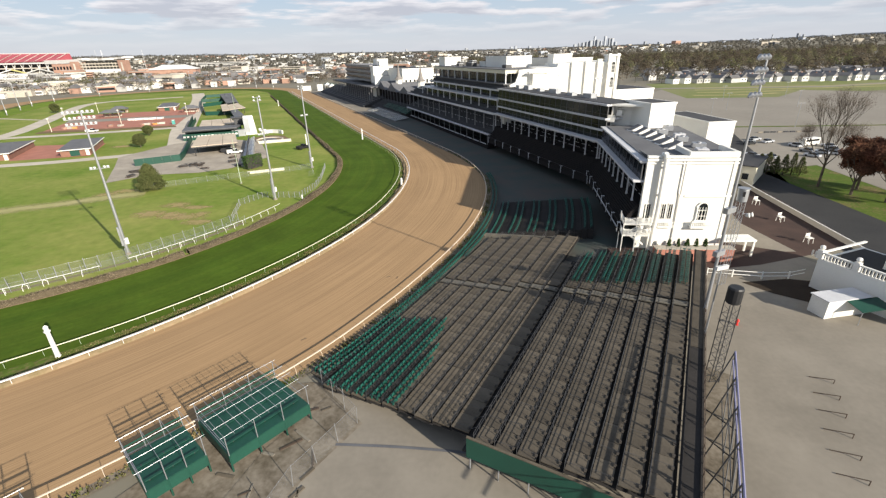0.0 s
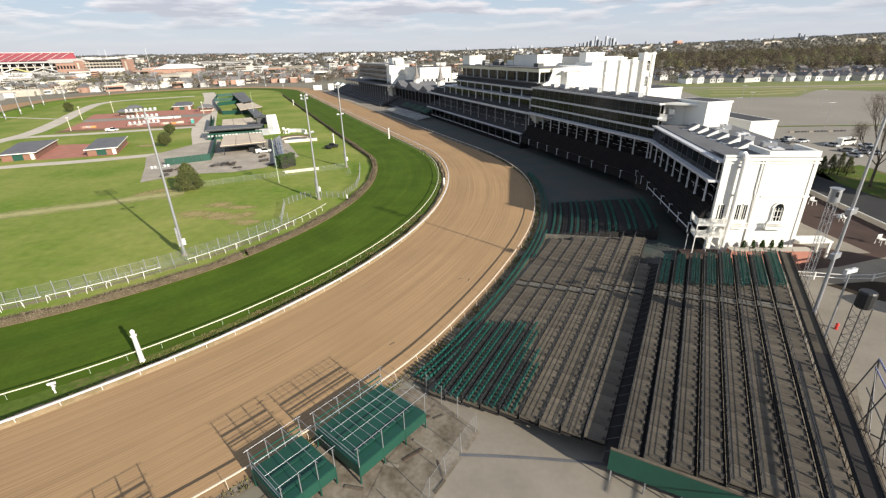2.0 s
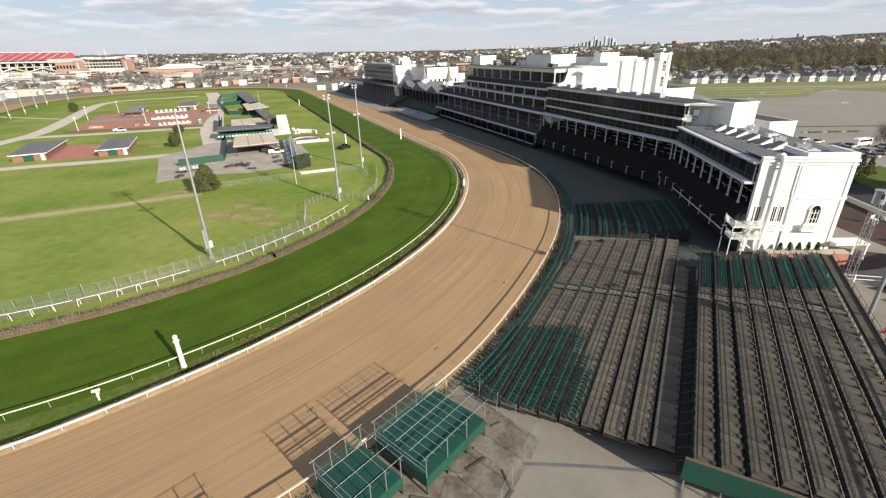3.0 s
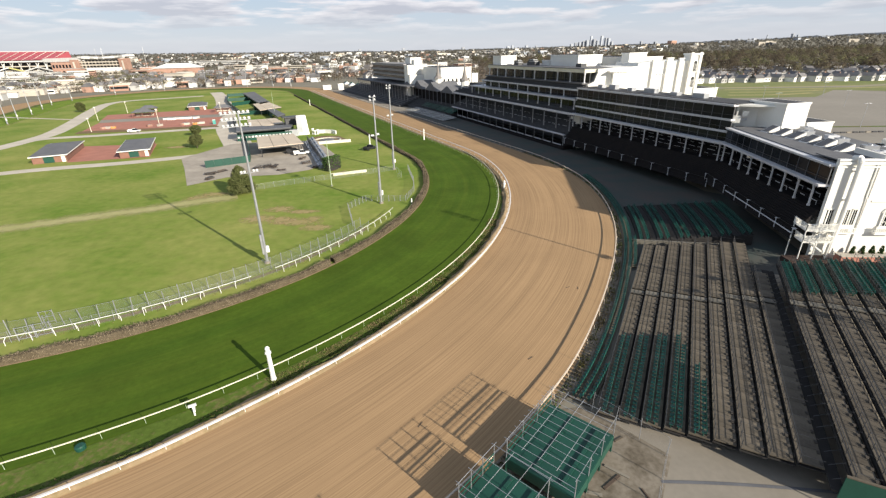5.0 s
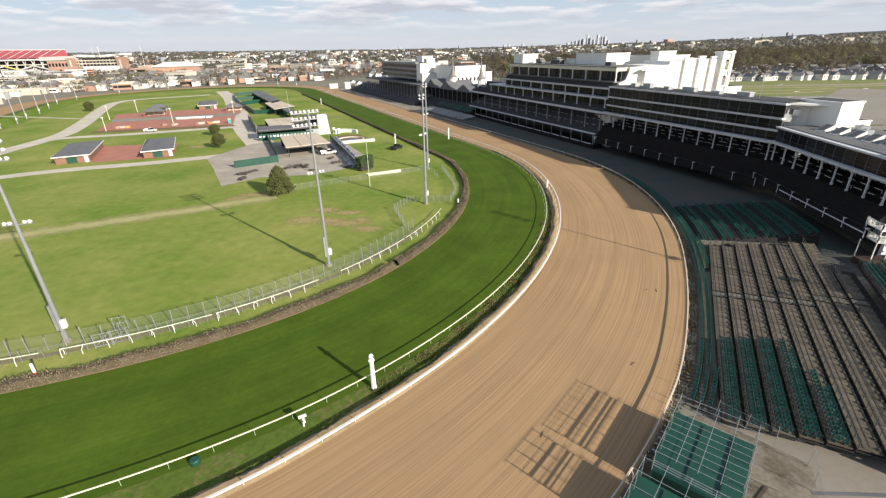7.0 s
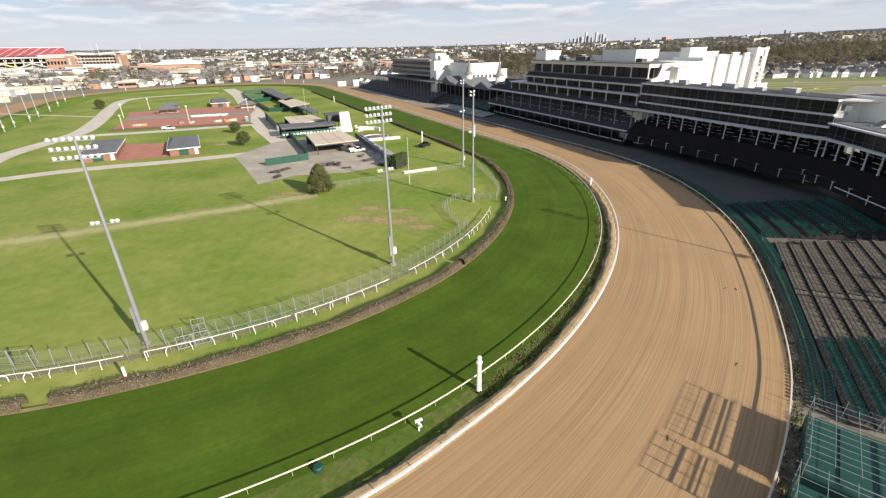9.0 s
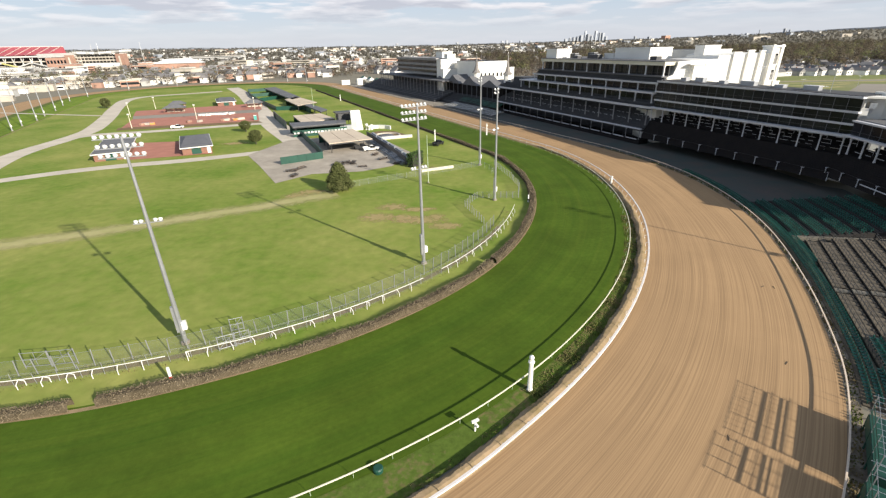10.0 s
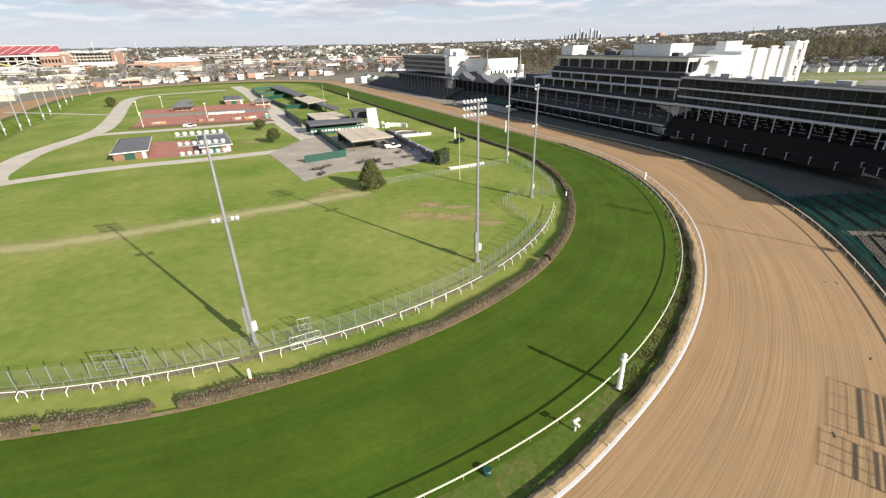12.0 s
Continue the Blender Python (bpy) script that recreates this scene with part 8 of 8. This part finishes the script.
for k in range(110):
    x = rnd.uniform(-1500, 2400)
    far_building(x, rnd.uniform(2200, 3600), rnd.uniform(14, 46), rnd.uniform(12, 30), rnd.uniform(8, 16), rnd.uniform(-20, 40), rnd.choice((M_HOUSE, M_TANBLOCK, M_TOWER, M_TOWER, M_ROOF, M_TANBLOCK)),
                 "low city block near the horizon", storeys=0)



def city_roofs(n, seed, mat, label):
    """Low buildings among the far trees, too many and too small to count."""
    pick = random.Random(seed)
    g = Geo()
    for _ in range(n):
        r, az = pick.uniform(1000, 3900), radians(pick.uniform(-48, 20))
        x, y = r * math.sin(az), r * math.cos(az)
        w, d, h = pick.uniform(9, 30), pick.uniform(8, 16), pick.uniform(5, 11)
        g.box((x, y, land(x, y) + h / 2 - 0.5), (w, d, h), pick.uniform(-30, 40))
    tagged(g.make("city_roofs", mat), label, "buildings", kind="stuff")


city_roofs(420, 61, M_HOUSEMIX, "pale low city buildings among the far trees")
city_roofs(110, 62, M_BRICKFAR, "brick city buildings among the far trees")
city_roofs(260, 63, M_ROOFMIX, "grey roofed city buildings among the far trees")

# stadium beyond the backstretch
stad = thing("stadium", "large football stadium with red upper seating and brick towers", "stadium", "", (-900, 1150, 0))
g = Geo()
g.add([(-320, 0, 31.5), (-46, 0, 33.5), (-40, 45, 50), (-320, 45, 54), (-320, 52, 24), (-40, 52, 24)], [(0, 1, 2, 3), (3, 2, 5, 4), (0, 3, 4), (1, 5, 2), (0, 4, 5, 1)])
g.make("upper_seating", M_REDSEATS, stad)
for k in range(12):
    Geo().obox((-318 + 24 * k, -0.6, 32.0), (1.3, 0, 0), (9, 45, 19.2), (0, 0, 0.6)).make("stair_aisle", M_TANBLOCK, stad)
Geo().obox((-320, 44.5, 53.6), (280, 0, -4), (0, 1.5, 0), (0, 0, 1.6)).make("rim", M_HOUSE, stad)
Geo().box((-185, -1, 29.5), (270, 6, 3.2)).make("upper_fascia", M_HOUSE, stad)
Geo().obox((-70, -5, 26.5), (88, 0, 1.0), (0, 6, 0), (0, 0, 8.5)).make("white_screen", M_HOUSE, stad)
Geo().box((-180, 24, 13), (280, 4, 26)).make("rear_wall", M_DARKSTEEL, stad)
for z in (9, 18.5):
    Geo().box((-180, 10, z), (284, 22, 2.2)).make("concourse", M_TANBLOCK, stad)
for k in range(26):
    Geo().tube((-318 + 10.6 * k, -3, 2), (-318 + 10.6 * k + (9 if k % 2 else -9), 0, 27), 0.9, n=4).make("raking_strut", M_HOUSE, stad)
for k in range(7):
    Geo().obox((-300 + 36 * k, -9, 7 if k % 2 else 15), (32, 0, 8 * (1 if k % 2 else -1)), (0, 5, 0), (0, 0, 2.0)).make("ramp", M_YELLOWPAINT if k % 3 == 1 else M_HOUSE, stad)
Geo().box((-26, -2, 13), (50, 12, 26)).make("brick_block", M_BRICKFAR, stad)
for k in range(6):
    Geo().box((-46 + 8 * k, -8.2, 17), (4.5, 0.6, 7)).make("window", M_GLASS, stad)
for x, w, h in ((7.5, 18, 31), (126, 19, 32)):
    Geo().box((x, -3, h / 2), (w, 16, h)).make("brick_tower", M_BRICKFAR, stad)
    Geo().box((x, -11.4, h * 0.45), (3.6, 0.8, h * 0.8)).make("pale_pier", M_TANBLOCK, stad)
for z in (4, 11.5, 18.5, 25):
    Geo().box((67, 4, z), (100, 18, 2.6)).make("deck", M_TANBLOCK, stad)
Geo().box((67, 16, 15), (98, 3, 30)).make("rear_wall", M_DARKSTEEL, stad)
for k in range(12):
    Geo().box((22 + 8.4 * k, -4.6, 14), (1.0, 1.0, 28)).make("column", M_TANBLOCK, stad)
for k in range(12):
    z0, z1 = 32.4 + 2.6 * ((k - 5) / 6) ** 2, 32.4 + 2.6 * ((k - 4) / 6) ** 2
    Geo().obox((16 + 10 * k, -6, z0), (10, 0, z1 - z0), (0, 30, 0), (0, 0, 4.2)).make("roof", M_HOUSE, stad)
for x in (30, 46, 150):
    Geo().tube((x, 40, 0), (x, 40, 56), 0.4, 0.25, 5).make("light_mast", M_HOUSE, stad)
for x, y, w, d, h, m_ in ((100, -60, 66, 14, 14, M_HOUSE), (40, -50, 40, 16, 13, M_BRICKFAR), (-30, -60, 70, 14, 9, M_HOUSE), (-110, -55, 60, 16, 10, M_TANBLOCK), (160, -40, 40, 18, 12, M_BRICKFAR), (30, -90, 60, 12, 8, M_HOUSE), (-70, -95, 80, 12, 7, M_HOUSE), (130, -95, 60, 12, 8, M_TANBLOCK)):
    an = thing("stadium_annex", "pale low hall in front of the stadium", "building", "stadium annexes", Vector((-900 + 1.4 * x, 1150 + 1.6 * y, 0)), 8)
    Geo().box((0, 0, h / 2), (w, d, h)).make("wall", m_, an)
    Geo().box((0, 0, h + 0.3), (w + 1.5, d + 1.5, 0.6)).make("roof", M_HOUSE, an)
    for k in range(int(w / 9)):
        Geo().box((-w / 2 + 5 + 9 * k, -d / 2 - 0.05, h * 0.5), (4, 0.2, h * 0.35)).make("window", M_GLASS, an)
for x, y, w, d, h, lab in ((-540, 960, 84, 44, 21, "long hall with a white low-pitched roof and brick walls"),):
    hall = thing("far_hall", lab, "building", "", (x, y, 0), 18)
    Geo().box((0, 0, h * 0.3), (w, d, h * 0.6)).make("wall", M_BRICKFAR, hall)
    g = Geo()
    g.add([(-w / 2 - 2, -d / 2 - 2, h * 0.6), (w / 2 + 2, -d / 2 - 2, h * 0.6), (w / 2 + 2, d / 2 + 2, h * 0.6), (-w / 2 - 2, d / 2 + 2, h * 0.6), (-w / 4, 0, h), (w / 4, 0, h)],
          [(3, 2, 1, 0), (0, 1, 5, 4), (1, 2, 5), (2, 3, 4, 5), (3, 0, 4)])
    g.make("roof", M_WHITE, hall)
woods("backstretch_trees", scatter(300, 31, lambda x, y: off_course(x, y) and y > 330 and y < 760 and x < -200 - 0.1 * y, (-760, -300, 430, 760), 7, 12), "budding trees behind the backstretch", M_SPRINGTREE, 32, 46, 0.6)
for k in range(64):
    far_building(*off_spot(rnd), rnd.uniform(6, 22), rnd.uniform(5, 10), rnd.uniform(3.5, 8), 35 + rnd.uniform(-12, 12), rnd.choice((M_HOUSE, M_TANBLOCK, M_WHITE)),
                 "pale low building near the stadium", storeys=0)
for k in range(60):
    far_building(*off_spot(rnd), rnd.uniform(24, 55), rnd.uniform(7, 11), rnd.uniform(3.5, 5.5), 28 + rnd.uniform(-8, 8) + 90 * (rnd.random() < 0.2), rnd.choice((M_HOUSE, M_TANBLOCK, M_WHITE)),
                 "long low white stable barn behind the backstretch", storeys=0)
def turn_spot(rnd):
    """A place close behind the far turn."""
    p = CENTRE + ALONG * rnd.uniform(478, 600) + ACROSS * rnd.uniform(-190, 150)
    return p.x, p.y


for k in range(26):
    far_building(*turn_spot(rnd), rnd.uniform(7, 18), rnd.uniform(6, 11), rnd.uniform(3.5, 7), 25 + rnd.uniform(-15, 15) + 90 * (k % 2), rnd.choice((M_HOUSE, M_TANBLOCK, M_BRICKFAR)),
                 "low shop or shed close behind the far turn", storeys=1)
for k in range(34):
    x, y = turn_spot(rnd)
    copy_thing(cottage if k % 3 else white_cottage, pose(x, y, 0, 0, 0, 24 + rnd.choice((0, 90, 180)) + rnd.uniform(-10, 10)))
woods("turn_trees", beyond(466, 560, -230, 170, 170, 87, 5, 10), "brown shrubs and bare trees along the back of the far turn", M_BARETREE, 88, 60, 0.5)

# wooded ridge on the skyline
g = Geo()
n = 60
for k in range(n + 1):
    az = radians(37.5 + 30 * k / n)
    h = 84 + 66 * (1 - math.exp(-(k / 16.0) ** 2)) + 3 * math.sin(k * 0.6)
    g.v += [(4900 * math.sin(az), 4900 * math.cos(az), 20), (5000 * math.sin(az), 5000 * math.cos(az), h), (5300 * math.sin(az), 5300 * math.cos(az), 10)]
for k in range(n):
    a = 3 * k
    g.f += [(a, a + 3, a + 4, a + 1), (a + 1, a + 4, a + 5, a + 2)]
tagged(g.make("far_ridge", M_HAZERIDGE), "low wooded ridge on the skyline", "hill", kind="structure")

# vehicles on the car park
def car_at(x, y, turn, label):
    top = thing("car", label, "car", "parked cars", (x, y, 0), turn)
    g = Geo()
    g.obox((-2.2, -0.88, 0.3), (4.4, 0, 0), (0, 1.76, 0), (0, 0, 0.55))
    g.make("body", M_CARS, top)
    g = Geo()
    g.add([(-1.5, -0.8, 0.85), (1.0, -0.8, 0.85), (1.0, 0.8, 0.85), (-1.5, 0.8, 0.85), (-1.0, -0.66, 1.42), (0.4, -0.66, 1.42), (0.4, 0.66, 1.42), (-1.0, 0.66, 1.42)],
          [(3, 2, 1, 0), (4, 5, 6, 7), (0, 1, 5, 4), (1, 2, 6, 5), (2, 3, 7, 6), (3, 0, 4, 7)])
    g.make("cabin", M_GLASS, top)
    for i in (-1.35, 1.35):
        for j in (-0.82, 0.82):
            Geo().tube((i, j - 0.1, 0.32), (i, j + 0.1, 0.32), 0.32, n=10).make("wheel", M_BLACK, top)
    return top


cars = car_at(153, 155, 100, "parked car on the pale car park")
for x, y, turn in ((150.6, 146, 112), (153.2, 143.4, 118), (156, 142, 115), (159.5, 147.5, 110), (146.5, 167.5, 20), (143, 164, 24), (148, 162.5, 22), (140, 160, 24), (163, 153, 105), (134, 138, 110), (130, 141, 112), (147.5, 139, 116)):
    copy_thing(cars, pose(x + rnd.uniform(-0.4, 0.4), y, 0, 0, 0, turn + rnd.uniform(-6, 6)))
bus = thing("white_minibus", "white minibus parked on the pale car park", "minibus", "", (158.5, 156.5, 0), 20)
Geo().obox((-3.6, -1.05, 0.45), (7.2, 0, 0), (0, 2.1, 0), (0, 0, 2.2)).make("body", M_WHITE, bus)
Geo().box((0, -1.07, 1.95), (6.2, 0.06, 0.7)).make("window_band", M_GLASS, bus)
for i in (-2.3, 2.3):
    for j in (-0.95, 0.95):
        Geo().tube((i, j - 0.12, 0.42), (i, j + 0.12, 0.42), 0.42, n=10).make("wheel", M_BLACK, bus)


def lot_lamp(x, y, h):
    """Slim lamp with a short double arm on the car park."""
    top = thing("lot_lamp", "slim double-armed lamp post on the gravel car park", "lamp post", "car park lamps", (x, y, 0))
    Geo().tube((0, 0, 0), (0, 0, h), 0.11, 0.07, 6).make("post", M_STEEL, top)
    Geo().tube((-1.1, 0, h), (1.1, 0, h), 0.05, n=5).make("arm", M_STEEL, top)
    for i in (-1.2, 1.2):
        Geo().box((i, 0, h - 0.05), (0.6, 0.35, 0.14)).make("lamp_head", M_STEEL, top)


for x, y, h in ((161.7, 229.3, 9), (182.5, 253.7, 9), (179, 194, 10), (226, 262, 9), (205, 300, 9), (256, 318, 9)):
    lot_lamp(x, y, h)
for k in range(9):
    kb = thing("concrete_bumper", "low concrete bumper block on the car park", "bumper block", "bumper blocks", (158 + 2.6 * k, 183 + 0.1 * k, 0), 2)
    Geo().box((0, 0, 0.25), (1.8, 0.6, 0.5)).make("block", M_DARKROOF if k % 3 else M_PLAZA, kb)


# ---------- aluminium benches on the homestretch apron ----------
for k in range(8):
    c = CENTRE + ACROSS * (radius("outer", BASE) + (12.0 if k < 5 else 14.0)) + ALONG * (78 + 11.5 * k)
    if k < 5:
        al = thing("aluminium_bleacher", "low bank of bare aluminium benches on the apron", "bleachers", "aluminium bleachers", c, BASE)
        for i in range(8):
            Geo().box((-3.6 + 1.0 * i, 0, 0.35 + 0.16 * i), (0.62, 10.4, 0.08)).make("plank", M_LAMP, al)
        for j in (-4.6, 0, 4.6):
            Geo().obox((-4.0, j, 0), (8.0, 0, 1.2), (0, 0.12, 0), (0, 0, 0.3)).make("stringer", M_STEEL, al)
    if k > 0:
        gr = thing("green_bench_bank", "bank of dark green seats behind the aluminium benches", "bleachers", "green seat banks", c + ACROSS * 8.5, BASE)
        for i in range(5):
            Geo().box((-1.8 + 0.9 * i, 0, 2.0 + 0.42 * i), (0.5, 10.4, 0.4)).make("bench", M_SEAT, gr)
        Geo().box((0, 0, 0.95), (4.6, 10.4, 1.9)).make("base", M_DECKDARK, gr)
hy = thing("fire_hydrant", "small red fire hydrant on the plaza", "hydrant", "", (71.3, 44.5, 0))
Geo().lathe([(0.22, 0), (0.22, 0.08), (0.15, 0.1), (0.15, 0.6), (0.2, 0.64), (0.17, 0.78), (0.04, 0.88)], n=10).make("body", M_RED, hy)
Geo().tube((-0.28, 0, 0.5), (0.28, 0, 0.5), 0.07, n=8).make("outlet", M_RED, hy)


# ---------- more on the plaza and the brick walk ----------
for x, y, a in ((102.5, 92.8, 10), (100.8, 81.9, 20), (98.6, 70.8, 15)):
    ch = thing("tall_chair", "tall white wooden viewing chair on the brick walk", "chair", "tall chairs", (x, y, 0), a)
    for i in (-0.45, 0.45):
        for j in (-0.4, 0.4):
            Geo().tube((i * 1.2, j * 1.2, 0), (i, j, 1.7 if j > 0 else 1.0), 0.05).make("leg", M_WHITE, ch)
    Geo().box((0, 0, 1.0), (1.0, 0.9, 0.08)).make("seat", M_WHITE, ch)
    Geo().box((0, 0.42, 1.45), (1.0, 0.07, 0.55)).make("backrest", M_WHITE, ch)
strip("service_lane", [(64.0, 35.5), (61.2, 31), (57.2, 23), (53, 14), (48, 3)], 4.2, 0.004, M_WORN, "worn earth lane behind the walkway", "road")
rnd = random.Random(77)
# dark slate strip laid on the plaza in place of a shadow
strip("shadow_line", [(24.0, 24.9), (29, 24.7), (34, 24.3), (39.7, 23.7)], 0.3, 0.03, M_SLATE, "dark strip standing in for a shadow on the plaza", "marking")
rnd = random.Random(5)
for k in range(16):
    x, y = rnd.uniform(15, 24), rnd.uniform(14, 30)
    sc_ = thing("scrap_board", "loose weathered board lying on the worn pad", "board", "loose boards", (x, y, 0.02), rnd.uniform(0, 180))
    Geo().box((0, 0, 0.04), (rnd.uniform(0.8, 2.2), rnd.uniform(0.12, 0.3), 0.07)).make("board", rnd.choice((M_DECK, M_BROWNSTEEL, M_PLAZA)), sc_)
for x, y, turn in ((15.8, 41.4, 35), (24.3, 58.5, 20), (25.7, 58.2, 70), (3.4, 31.2, 55)):
    st = thing("loose_stick", "short dark stick lying on the raked dirt", "stick", "loose sticks", (x, y, 0.03), turn)
    Geo().tube((-0.38, 0, 0.04), (0.38, 0.06, 0.05), 0.035, 0.02, 6).make("stem", M_BARK, st)
    Geo().tube((0.1, 0.02, 0.05), (0.24, 0.2, 0.08), 0.02, 0.012, 5).make("fork", M_BARK, st)
